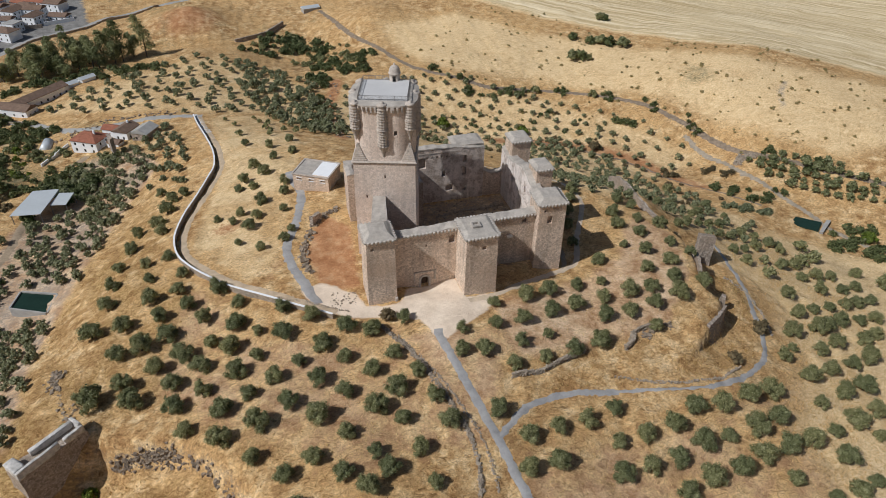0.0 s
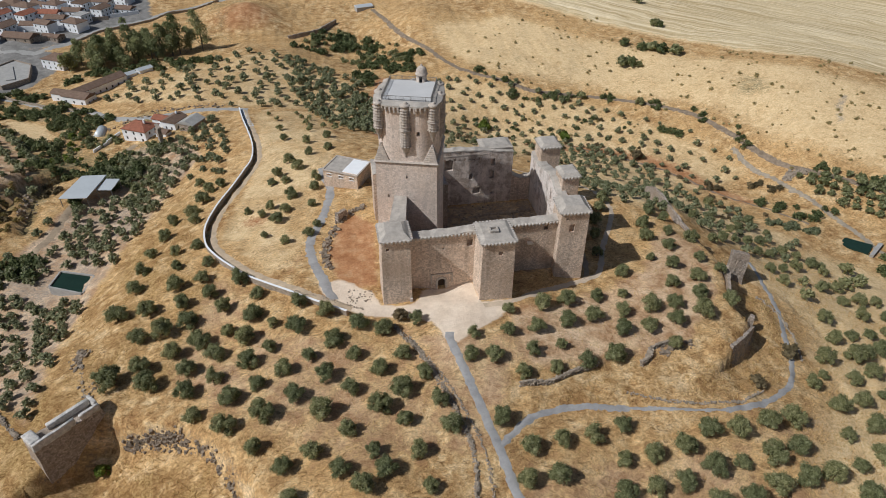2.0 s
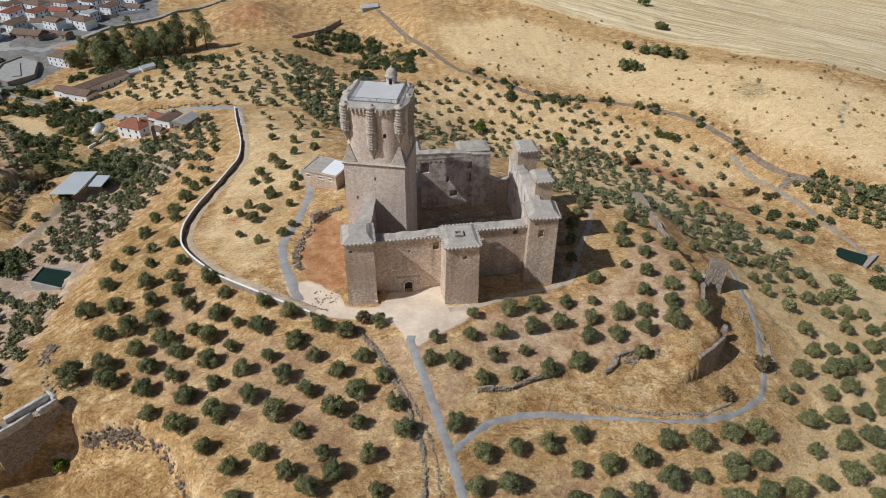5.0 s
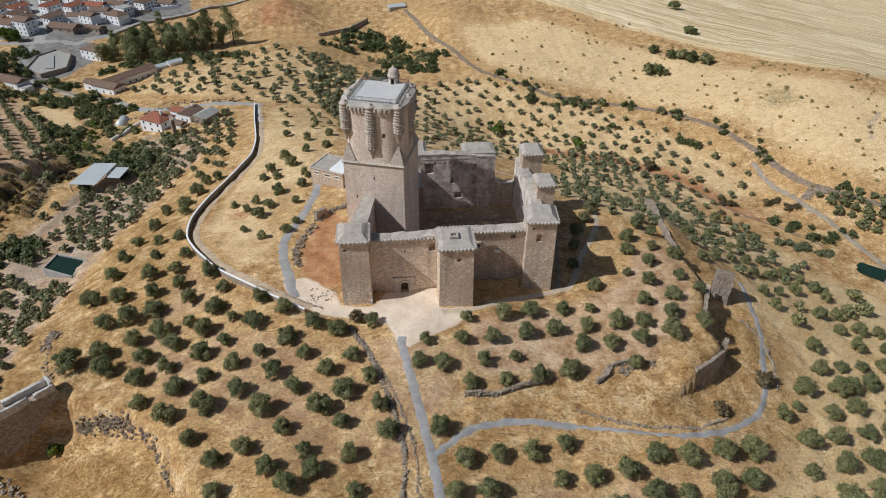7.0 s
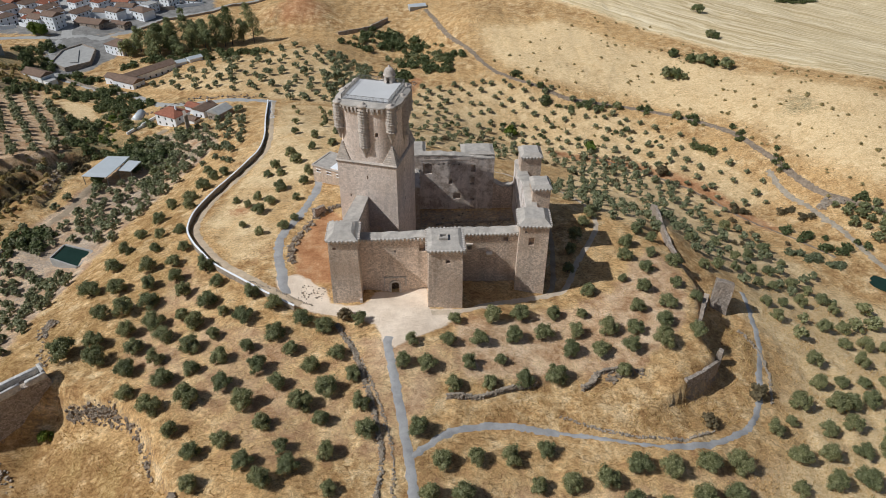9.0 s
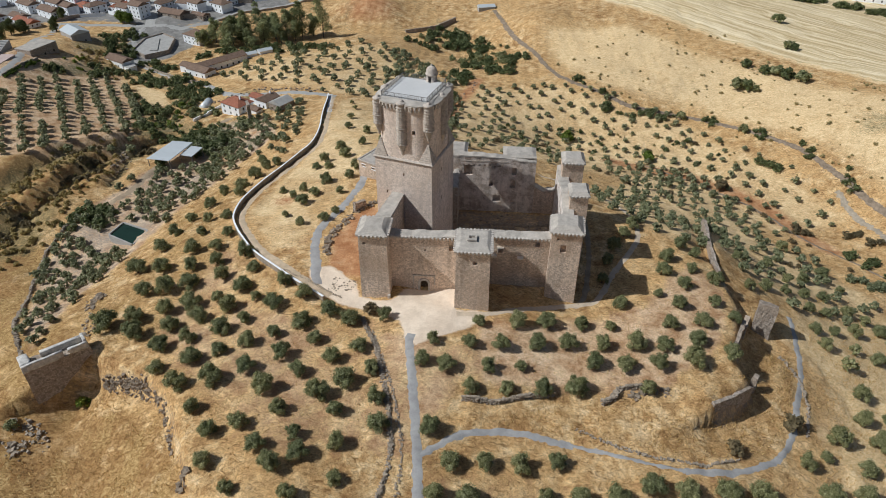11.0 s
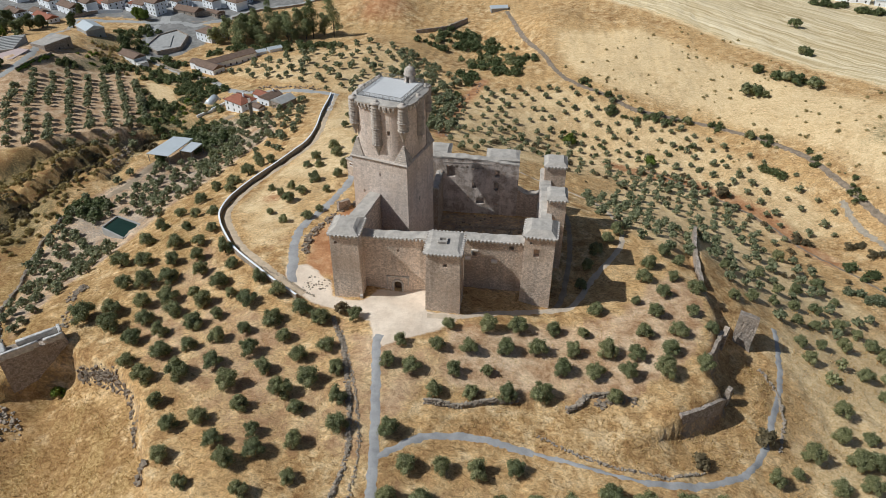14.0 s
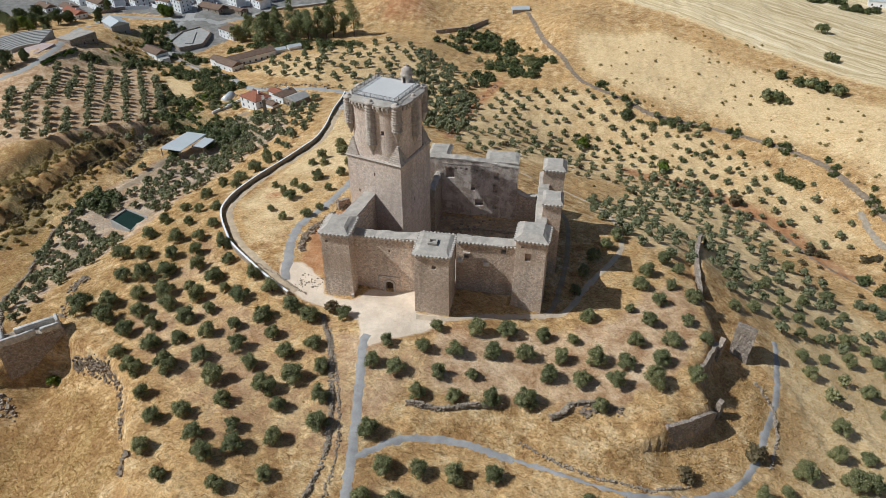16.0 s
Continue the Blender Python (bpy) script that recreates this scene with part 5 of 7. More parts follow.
# ---- white parapet of the western walk ----
def parapet_wall():
    wall = thing("parapet_wall", (*PARAPET[0], height(*PARAPET[0])), "long curving parapet with a whitewashed coping", "wall")
    for name, w, lo, hi, mat, label in (("wall", 0.24, -3.2, 1.3, DRYSTONE, "grey rubble wall"), ("coping", 0.26, 1.3, 1.46, WHITEWASH, "whitewashed coping")):
        bm = bmesh.new()
        pts = []
        P = [Vector((*p, 0)) for p in PARAPET]
        P = [2 * P[0] - P[1]] + P + [2 * P[-1] - P[-2]]
        for a, b, c, d in zip(P, P[1:], P[2:], P[3:]):
            n = max(2, int((c - b).length / 1.5))
            for i in range(n):
                t = i / n
                pts.append(0.5 * ((2 * b) + (c - a) * t + (2 * a - 5 * b + 4 * c - d) * t * t + (3 * b - a - 3 * c + d) * t ** 3))
        pts.append(P[-2])
        Z = land(np.array([p.x for p in pts]), np.array([p.y for p in pts]), False)
        toward = [(pts[min(len(pts) - 1, i + 1)] - pts[max(0, i - 1)]).normalized() for i in range(len(pts))]
        Z = np.maximum(Z, land(np.array([p.x - 2.0 * q.y for p, q in zip(pts, toward)]), np.array([p.y + 2.0 * q.x for p, q in zip(pts, toward)]), False))
        Z = np.convolve(np.pad(Z, 3, "edge"), np.ones(7) / 7, "valid")
        rings = []
        for i, p in enumerate(pts):
            q = (pts[min(len(pts) - 1, i + 1)] - pts[max(0, i - 1)]).normalized()
            s = Vector((-q.y, q.x, 0)) * w
            rings.append([bm.verts.new(p + o + Vector((0, 0, Z[i] + h))) for o, h in ((-s, lo), (s, lo), (s, hi), (-s, hi))])
        for a, b in zip(rings, rings[1:]):
            for k in range(4):
                bm.faces.new((a[(k + 1) % 4], a[k], b[k], b[(k + 1) % 4]))
        bm.faces.new(rings[0])
        bm.faces.new(list(reversed(rings[-1])))
        bmesh.ops.recalc_face_normals(bm, faces=bm.faces[:])
        part(name, bm, mat, wall, label)


parapet_wall()

# ---- low outbuilding beside the keep ----
hut = thing("outbuilding", (-33, 40, 1), "low stone outbuilding with a flat white roof", "building")
hx, hy, ha = -40.2, 41.5, -30.0
hc, hs = math.cos(radians(ha)), math.sin(radians(ha))


def hp(u, v):
    return hx + u * hc - v * hs, hy + u * hs + v * hc


bm = bmesh.new()
prism(bm, [hp(*p) for p in rect(0, 0, 12.2, 10.0)], -3, 4.1)
body = part("body", bm, STONE, hut)
cut = bmesh.new()
for u in (2.2, 6.4, 10.2):
    prism(cut, [hp(*p) for p in rect(u - 0.75, -1, u + 0.75, 0.6)], 2.3, 3.1)
carve(body, cut)
for u in (2.2, 6.4, 10.2):
    bm = bmesh.new()
    prism(bm, [hp(*p) for p in rect(u - 0.95, -0.12, u + 0.95, 0.05)], 2.1, 2.3)
    prism(bm, [hp(*p) for p in rect(u - 0.95, -0.12, u + 0.95, 0.05)], 3.1, 3.3)
    part("window_surround", bm, WHITEWASH, hut, "white window surround")
bm = bmesh.new()
for r in (rect(-0.3, -0.3, 12.5, 0.15), rect(-0.3, 9.7, 12.5, 10.3), rect(-0.3, 0.15, 0.2, 9.7), rect(12.0, 0.15, 12.5, 9.7)):
    prism(bm, [hp(*p) for p in r], 4.08, 4.45)
part("roof_edge", bm, CARVED, hut, "pale stone parapet edge")
bm = bmesh.new()
prism(bm, [hp(*p) for p in rect(6.4, 1.0, 12.0, 9.7)], 4.08, 4.35)
part("roof", bm, WHITEWASH, hut, "flat white roof")
bm = bmesh.new()
prism(bm, [hp(*p) for p in rect(0.2, 0.15, 6.4, 9.7)], 4.08, 4.25)
part("roof", bm, SCREED, hut, "flat grey roof")

# ---- the farm, the sheds and the village below the hill ----
def house(x, y, w, d, tall, turn, roof="gable", tile=None, walls=None, label="", windows=2, floors=1, name="house", pitch=0.42, over=0.35, chimney=False, faces=2):
    """A house: walls with sills and openings, tiled roof, chimney. w runs along its ridge."""
    z = min(height(x + a, y + b) for a in (-w / 3, w / 3) for b in (-d / 3, d / 3)) - 0.3
    ob = thing(name, (x, y, z), label, "house" if name == "house" else name.replace("_", " "), "village houses" if name == "house" else "")
    c, s = math.cos(radians(turn)), math.sin(radians(turn))

    def at(u, v):
        return x + u * c - v * s, y + u * s + v * c

    def blk(bm, r, z0, z1, top=None):
        prism(bm, [at(*p) for p in r], z0, z1, [at(*p) for p in top] if top else None)
    tile, walls = tile or TILE_BROWN, walls or WHITEWASH
    bm = bmesh.new()
    blk(bm, rect(-w / 2, -d / 2, w / 2, d / 2), z - 3, z + tall)
    rise = pitch * d / 2
    if roof == "gable":
        for sgn in (-1, 1):
            e0 = w / 2 * sgn
            a = [at(e0, -d / 2), at(e0, d / 2), at(e0 - sgn * 0.25, d / 2), at(e0 - sgn * 0.25, -d / 2)]
            lo = [bm.verts.new((*p, z + tall)) for p in a]
            m1, m2 = at(e0, 0), at(e0 - sgn * 0.25, 0)
            t1, t2 = bm.verts.new((*m1, z + tall + rise)), bm.verts.new((*m2, z + tall + rise))
            for f in ((lo[0], lo[1], t1), (lo[2], lo[3], t2), (lo[1], lo[2], t2, t1), (lo[3], lo[0], t1, t2)):
                bm.faces.new(f)
    bmesh.ops.recalc_face_normals(bm, faces=bm.faces[:])
    body = part("body", bm, walls, ob)
    if windows:
        cut = bmesh.new()
        for f in range(floors):
            zz = z + 1.1 + f * 2.7
            for i in range(windows):
                u = (i + 0.5) / windows * w - w / 2
                for v in (-d / 2, d / 2)[:faces]:
                    blk(cut, rect(u - 0.5, v - 0.25, u + 0.5, v + 0.25), zz, zz + 1.3)
            for v in (-d / 5, d / 5):
                for u in (-w / 2, w / 2)[:faces]:
                    blk(cut, rect(u - 0.25, v - 0.45, u + 0.25, v + 0.45), zz, zz + 1.2)
        carve(body, cut)
        for f in range(floors):
            zz = z + 1.1 + f * 2.7
            for i in range(windows):
                u = (i + 0.5) / windows * w - w / 2
                for v, k in ((-d / 2, 1), (d / 2, -1))[:faces]:
                    b2 = bmesh.new()
                    blk(b2, rect(u - 0.48, v + k * 0.16 - 0.04, u + 0.48, v + k * 0.16 + 0.04), zz, zz + 1.28)
                    part("window", b2, WINDOW_DARK, ob, "dark window")
            for v in (-d / 5, d / 5):
                for u, k in ((-w / 2, 1), (w / 2, -1))[:faces]:
                    b2 = bmesh.new()
                    blk(b2, rect(u + k * 0.16 - 0.04, v - 0.43, u + k * 0.16 + 0.04, v + 0.43), zz, zz + 1.18)
                    part("window", b2, WINDOW_DARK, ob, "dark window")
    bm = bmesh.new()
    ww, dd, zt, th = w / 2 + over, d / 2 + over, z + tall - 0.1, 0.22
    if roof == "flat":
        blk(bm, rect(-w / 2 - 0.1, -d / 2 - 0.1, w / 2 + 0.1, d / 2 + 0.1), z + tall, z + tall + 0.3)
    else:
        ridge = ww if roof == "gable" else max(0.3, ww - dd)
        drop = 0.15
        lo = [bm.verts.new((*at(u, v), zt - drop)) for u, v in ((-ww, -dd), (ww, -dd), (ww, dd), (-ww, dd))]
        up = [bm.verts.new((*at(u, v), zt - drop + th)) for u, v in ((-ww, -dd), (ww, -dd), (ww, dd), (-ww, dd))]
        rl, rr = bm.verts.new((*at(-ridge, 0), zt + rise + th)), bm.verts.new((*at(ridge, 0), zt + rise + th))
        bm.faces.new(list(reversed(lo)))
        for i in range(4):
            bm.faces.new((lo[i], lo[(i + 1) % 4], up[(i + 1) % 4], up[i]))
        bm.faces.new((up[0], up[1], rr, rl))
        bm.faces.new((up[2], up[3], rl, rr))
        bm.faces.new((up[1], up[2], rr))
        bm.faces.new((up[3], up[0], rl))
    bmesh.ops.recalc_face_normals(bm, faces=bm.faces[:])
    part("roof", bm, tile, ob, "tiled roof" if tile in (TILE_BROWN, TILE_RED) else "")
    if chimney:
        bm = bmesh.new()
        blk(bm, rect(w / 5, -0.35, w / 5 + 0.7, 0.35), z + tall, z + tall + rise + 1.1)
        part("chimney", bm, WHITEWASH, ob, "white chimney")
    return ob


house(-120.5, 141.5, 12.5, 9.5, 6.0, -29, "hip", TILE_RED, None, "white farmhouse with a hipped red tile roof", 3, 2, pitch=0.5, chimney=True)
house(-112.5, 149.5, 7, 5, 4.2, -29, "gable", TILE_RED, None, "small white annex with a bright red roof", 0)
house(-106.0, 144.5, 9, 7, 4.6, 61, "gable", TILE_BROWN, None, "white cottage with a brown tile roof", 2, 1, chimney=True)
house(-97.5, 139.0, 9, 7.5, 4.2, 61, "gable", CONCRETE, RUIN_STONE, "old stone barn with a grey sheet roof", 1)
house(-110.0, 136.5, 5.5, 4, 2.6, -29, "gable", TILE_BROWN, None, "small white shed beside the cottage", 0)
house(-157.5, 216.5, 31, 8, 4.8, 51, "gable", TILE_BROWN, None, "long white row house with a brown tile roof", 8, 1)
house(-163.5, 202.0, 15, 8, 4.4, -28, "gable", TILE_BROWN, None, "white house wing with a brown tile roof", 3, 1)
house(-174.0, 209.0, 8, 6, 4.6, -28, "gable", TILE_BROWN, None, "white house end beside the lane", 1, 1)
house(-145.5, 233.0, 8, 4.5, 3.0, 40, "gable", METAL_ROOF, None, "small white outbuildings in a row", 0)
house(-137.5, 238.5, 8, 4.5, 2.6, 40, "gable", METAL_ROOF, None, "small white outbuildings in a row", 0)
house(-189.5, 262.5, 15, 11, 6.4, -28, "hip", TILE_BROWN, None, "white house with a large brown tile roof", 4, 2)
house(-253.5, 234.0, 16, 11, 6.5, -38, "gable", METAL_ROOF, CONCRETE, "grey concrete barn with a pale sheet roof", 3, 1, pitch=0.4)
house(-254.5, 197.0, 18, 11, 6.0, 74, "flat", SCREED, RUIN_STONE, "old stone building with a flat earth roof", 3, 1)
house(-219.5, 216.5, 17, 8, 4.5, -30, "gable", TILE_BROWN, None, "low white stable with a brown tile roof", 2, 1)
house(-213.0, 211.5, 12, 5, 3.0, -30, "flat", CONCRETE, None, "white lean-to on the stable", 0)
random.seed(77)
# x, y, length, depth, turn, storeys, tile, wall
VILLAGE_HOUSES = [
    (-244, 298, 11, 9, -25, 3, 0, 0), (-255, 301, 11, 9, -25, 2, 0, 0), (-250, 311, 12, 9, 62, 2, 0, 0), (-263, 309, 10, 10, 62, 1, 1, 0), (-258, 322, 12, 9, 62, 2, 0, 0), (-270, 321, 11, 9, -28, 1, 0, 0),
    (-264, 336, 12, 9, 62, 2, 1, 0), (-276, 333, 11, 9, 62, 2, 0, 0), (-274, 349, 12, 9, 62, 2, 0, 0), (-233, 313, 10, 7, 62, 2, 0, 0), (-238, 326, 12, 8, 62, 1, 0, 0), (-244, 339, 12, 8, 62, 2, 1, 0),
    (-222, 303, 20, 10, -20, 1, 0, 1), (-204, 304, 12, 6, -24, 1, 0, 1), (-221, 326, 15, 8, -12, 1, 0, 0), (-207, 329, 13, 8, -12, 2, 0, 0), (-228, 338, 11, 8, 60, 2, 1, 0), (-215, 342, 14, 8, -12, 2, 1, 0), (-201, 345, 13, 8, -12, 2, 0, 0),
    (-193, 334, 9, 8, 62, 2, 0, 0), (-184, 349, 10, 9, 62, 2, 0, 0), (-170, 356, 12, 8, -20, 1, 0, 0), (-186, 365, 12, 9, -15, 2, 0, 0), (-309, 270, 20, 8, -30, 1, 1, 0), (-303, 289, 18, 9, -30, 2, 0, 0), (-320, 280, 14, 8, -30, 1, 0, 0), (-335, 276, 16, 8, -30, 1, 0, 0), (-325, 300, 16, 9, -30, 2, 0, 0),
]
for x, y, w, d, a, fl, red_roof, old in VILLAGE_HOUSES:
    house(x, y, w, d, 2.9 * fl + 0.4, a, "gable" if w > 9.5 else "flat", TILE_RED if red_roof else TILE_BROWN if w > 9.5 else CONCRETE, RUIN_STONE if old else None,
          ("old stone" if old else ("low", "tall", "three-storey")[fl - 1] + " white") + " village house with " + (("red" if red_roof else "brown") + " tile roof" if w > 9.5 else "a flat roof terrace"), 3, fl, chimney=w > 11)
# whitewashed yard walls between the houses
for a, b, tall, wash in (((-229, 318), (-201, 318), 3.2, True), ((-213, 299), (-197, 306), 3.0, False), ((-199, 322), (-188, 326), 2.6, True), ((-200, 336), (-178, 340), 2.6, False), ((-178, 344), (-160, 350), 2.4, True), ((-262, 297), (-268, 300), 2.6, True), ((-290, 290), (-268, 296), 2.2, True), ((-296, 278), (-284, 292), 2.2, False)):
    n = Vector((b[1] - a[1], a[0] - b[0], 0)).normalized() * 0.22
    z0 = min(height(*a), height(*b))
    bm = bmesh.new()
    prism(bm, [(a[0] + n.x, a[1] + n.y), (b[0] + n.x, b[1] + n.y), (b[0] - n.x, b[1] - n.y), (a[0] - n.x, a[1] - n.y)], z0 - 3, [height(*a) + tall, height(*b) + tall, height(*b) + tall, height(*a) + tall])
    bmesh.ops.recalc_face_normals(bm, faces=bm.faces[:])
    ob = thing("yard_wall", (*a, z0), "whitewashed yard wall between village houses" if wash else "old stone yard wall between village houses", "wall")
    part("masonry", bm, WHITEWASH if wash else RUIN_STONE, ob)
# the rest of the village: rows of houses on a loose lattice
STREETS = [[(-207, 281), (-193, 299), (-154, 338), (-110, 372)], [(-231, 282), (-239, 306), (-264, 362), (-285, 410)]]
TAKEN = [p[:2] for p in VILLAGE_HOUSES]
random.seed(91)
for i in range(-18, 19):
    for j in range(-10, 11):
        x = -250 + i * 13.0 * 0.87 + j * 11.5 * 0.5 + random.uniform(-0.8, 0.8)
        y = 380 - i * 13.0 * 0.5 + j * 11.5 * 0.87 + random.uniform(-0.8, 0.8)
        if not (-370 < x < -178 + (y - 345) * 0.15 and 300 < y < 425) or inside(x, y, VILLAGE, 0.5) < 0.5 or random.random() < 0.1:
            continue
        if min(math.hypot(x - a, y - b) for a, b in TAKEN) < 11.5 or min(float(line_distance(x, y, s)[0]) for s in STREETS) < 8.5:
            continue
        fl = random.choice((1, 2, 2))
        red_roof = random.random() < 0.2
        house(x, y, random.uniform(10.5, 14.5), random.uniform(8, 10), 2.9 * fl + 0.4, random.choice((-30, -30, -30, 60)) + random.uniform(-2, 2), random.choice(("gable", "gable", "hip")), TILE_RED if red_roof else TILE_BROWN, None,
              ("tall" if fl == 2 else "low") + " white village house with " + ("red" if red_roof else "brown") + " tile roof", 3, fl, faces=1)
house(-4, 338, 12, 6, 3.2, 15, "gable", METAL_ROOF, CONCRETE, "small pale farm shed on the far slope", 0)
for i in range(4):
    house(248 + i * 24, 372 - i * 8, 22, 9, 4.5, -18, "gable", METAL_ROOF, None, "long white farm building at the field's far edge", 4)

# open shed with two pale sheet roofs
shed = thing("open_shed", (-131, 90, -27), "open shed with pale sheet metal roofs", "shed")
for pts, z in (([(-139.5, 83.0), (-129.2, 81.8), (-125.6, 98.3), (-134.8, 99.0)], -22.2), ([(-127.6, 88.6), (-121.9, 87.6), (-120.2, 95.4), (-125.4, 96.4)], -22.9)):
    bm = bmesh.new()
    prism(bm, pts, z, [z + 0.12, z + 0.12, z + 0.55, z + 0.55])
    part("roof", bm, METAL_ROOF, shed, "pale corrugated metal roof")
    for x, y in pts:
        bm = bmesh.new()
        cx, cy = sum(p[0] for p in pts) / 4, sum(p[1] for p in pts) / 4
        px, py = x + (cx - x) * 0.06, y + (cy - y) * 0.06
        prism(bm, rect(px - 0.12, py - 0.12, px + 0.12, py + 0.12), -30, z)
        part("post", bm, IRON, shed, "steel post")

# walled irrigation pond
pond = thing("irrigation_pond", (-120, 29, -22), "walled irrigation pond with dark green water", "pond")
P = [(-127.0, 27.6), (-116.4, 22.6), (-115.0, 30.8), (-125.6, 34.8)]
zp = max(height(*p) for p in P) + 0.2
for a, b in zip(P, P[1:] + P[:1]):
    n = Vector((b[1] - a[1], a[0] - b[0], 0)).normalized() * 0.5
    bm = bmesh.new()
    prism(bm, [(a[0] + n.x, a[1] + n.y), (b[0] + n.x, b[1] + n.y), (b[0], b[1]), (a[0], a[1])], zp - 6, zp)
    bmesh.ops.recalc_face_normals(bm, faces=bm.faces[:])
    part("pond_wall", bm, CONCRETE, pond)
bm = bmesh.new()
prism(bm, P, zp - 6, zp - 0.45)
part("water", bm, POND, pond, "still dark green water")

# arched lane wall and weir in the valley
weir = thing("weir", (163, 21, -38), "small concrete weir with a dark green pool", "weir")
bm = bmesh.new()
prism(bm, [(160.5, 18.0), (162, 17.4), (171, 23.5), (169.8, 24.6)], -42, height(165, 20) + 1.4)
part("weir_wall", bm, CONCRETE, weir)
bm = bmesh.new()
prism(bm, [(154, 32), (156, 24), (161, 19), (167, 24), (160, 30)], -42, height(159, 26) + 0.35)
part("water", bm, POND, weir, "dark green pool")

# plaza with kerb, planting bed
plaza = thing("plaza", (-215, 258, -36), "small paved plaza with a planted basin", "plaza")
zq = max(height(*p) for p in PLAZA) + 0.1
bm = bmesh.new()
prism(bm, PLAZA, zq - 5, zq)
bmesh.ops.recalc_face_normals(bm, faces=bm.faces[:])
part("paving", bm, CONCRETE, plaza, "pale grey paving")
bed = [(-219, 261.5), (-214.5, 260.5), (-206.5, 239), (-211, 238)]
bm = bmesh.new()
prism(bm, bed, zq, zq + 0.5)
bmesh.ops.recalc_face_normals(bm, faces=bm.faces[:])
part("basin", bm, CONCRETE, plaza, "stone kerbed basin")
for a, b in zip(PLAZA, PLAZA[1:] + PLAZA[:1]):
    bm = bmesh.new()
    n = Vector((b[1] - a[1], a[0] - b[0], 0)).normalized() * 0.2
    prism(bm, [(a[0] + n.x, a[1] + n.y), (b[0] + n.x, b[1] + n.y), (b[0] - n.x, b[1] - n.y), (a[0] - n.x, a[1] - n.y)], zq - 5.2, zq + 0.8)
    bmesh.ops.recalc_face_normals(bm, faces=bm.faces[:])
    part("parapet", bm, RUIN_STONE, plaza)

# walls of the gardens and the road
for line, base, top, label, mat in (([(-131.7, 148), (-139.4, 131)], -31, -25.6, "pale garden wall by the farm", WHITEWASH), ([(-190, 301), (-179.5, 314), (-168, 323), (-152, 335), (-139.5, 348), (-108, 370)], -38, -30.4, "grey roadside retaining wall", DRYSTONE),
                                   ([(-211, 222), (-197, 211.5), (-181, 200), (-165.5, 190.4), (-154, 184)], -40, -30.0, "stone retaining wall under the lane", DRYSTONE), ([(-247.5, 155), (-246.5, 168), (-246.5, 184)], -36, -28.6, "stone retaining wall of the upper lane", DRYSTONE)):
    line2 = along(line, 4)
    ob = thing("garden_wall", (*line[0], base), label, "wall")
    bm = bmesh.new()
    for a, b in zip(line2, line2[1:]):
        n = Vector((b[1] - a[1], a[0] - b[0], 0)).normalized() * 0.25
        zt = height(*a) + 1.3
        prism(bm, [(a[0] + n.x, a[1] + n.y), (b[0] + n.x, b[1] + n.y), (b[0] - n.x, b[1] - n.y), (a[0] - n.x, a[1] - n.y)], zt - 5, zt)
    bmesh.ops.recalc_face_normals(bm, faces=bm.faces[:])
    part("masonry", bm, mat, ob)
# stepped seats of the open-air theatre
theatre = thing("open_air_theatre", (-268, 176, -18), "stepped concrete seats of an open-air theatre", "theatre")
zt = height(-262, 170)
for i in range(9):
    bm = bmesh.new()
    r0, r1 = 11.0 + i * 2.2, 12.9 + i * 2.2
    arc = [radians(104 + 9.5 * k) for k in range(10)]
    pts = [(-262 + r0 * math.cos(a), 168 + r0 * math.sin(a)) for a in arc] + [(-262 + r1 * math.cos(a), 168 + r1 * math.sin(a)) for a in arc[::-1]]
    prism(bm, pts, zt - 8, zt + 0.1 + i * 0.22)
    bmesh.ops.recalc_face_normals(bm, faces=bm.faces[:])
    part("seat_step", bm, CONCRETE, theatre)
bm = bmesh.new()
prism(bm, [(-264, 160), (-254.5, 164), (-255, 179), (-262, 179.5), (-267, 170)], zt - 4, zt + 0.35)
bmesh.ops.recalc_face_normals(bm, faces=bm.faces[:])
part("stage", bm, plain("pinkish_paving", (0.56, 0.44, 0.41), 0.85, 0.1, 3.0), theatre, "pinkish paved stage")
# low arched greenhouse
bm = bmesh.new()
zz = height(-142, 154)
pts = [(math.cos(math.pi * i / 10) * 2.4, math.sin(math.pi * i / 10) * 2.4) for i in range(11)]
for y in (-4.0, 4.0):
    bm.faces.new([bm.verts.new((-142 + a, 154 + y, zz - 0.3 + b)) for a, b in pts])
bm.verts.ensure_lookup_table()
for i in range(10):
    bm.faces.new((bm.verts[i], bm.verts[i + 1], bm.verts[11 + i + 1], bm.verts[11 + i]))
bmesh.ops.recalc_face_normals(bm, faces=bm.faces[:])
gh = thing("greenhouse", (-142, 154, zz), "small arched greenhouse of pale sheeting", "greenhouse")
part("cover", bm, METAL_ROOF, gh, "", True)

# ---- olive trees ----
def leaf_spray(bm, p, size, out):
    """One bent spray of leaves."""
    n = (out + Vector((random.gauss(0, 0.6), random.gauss(0, 0.6), random.gauss(0.1, 0.6)))).normalized()
    a = n.orthogonal().normalized()
    a.rotate(Matrix.Rotation(random.uniform(0, 6.28), 3, n))
    b = n.cross(a)
    w, h = size * random.uniform(0.5, 0.9), size * random.uniform(0.7, 1.3)
    v = [bm.verts.new(p + q) for q in (-a * w * 0.5 - b * h * 0.2, a * w * 0.5 - b * h * 0.25, a * w * 0.3 + b * h * 0.8 - n * h * 0.2, -a * w * 0.35 + b * h * 0.7 - n * h * 0.15)]
    bm.faces.new(v)


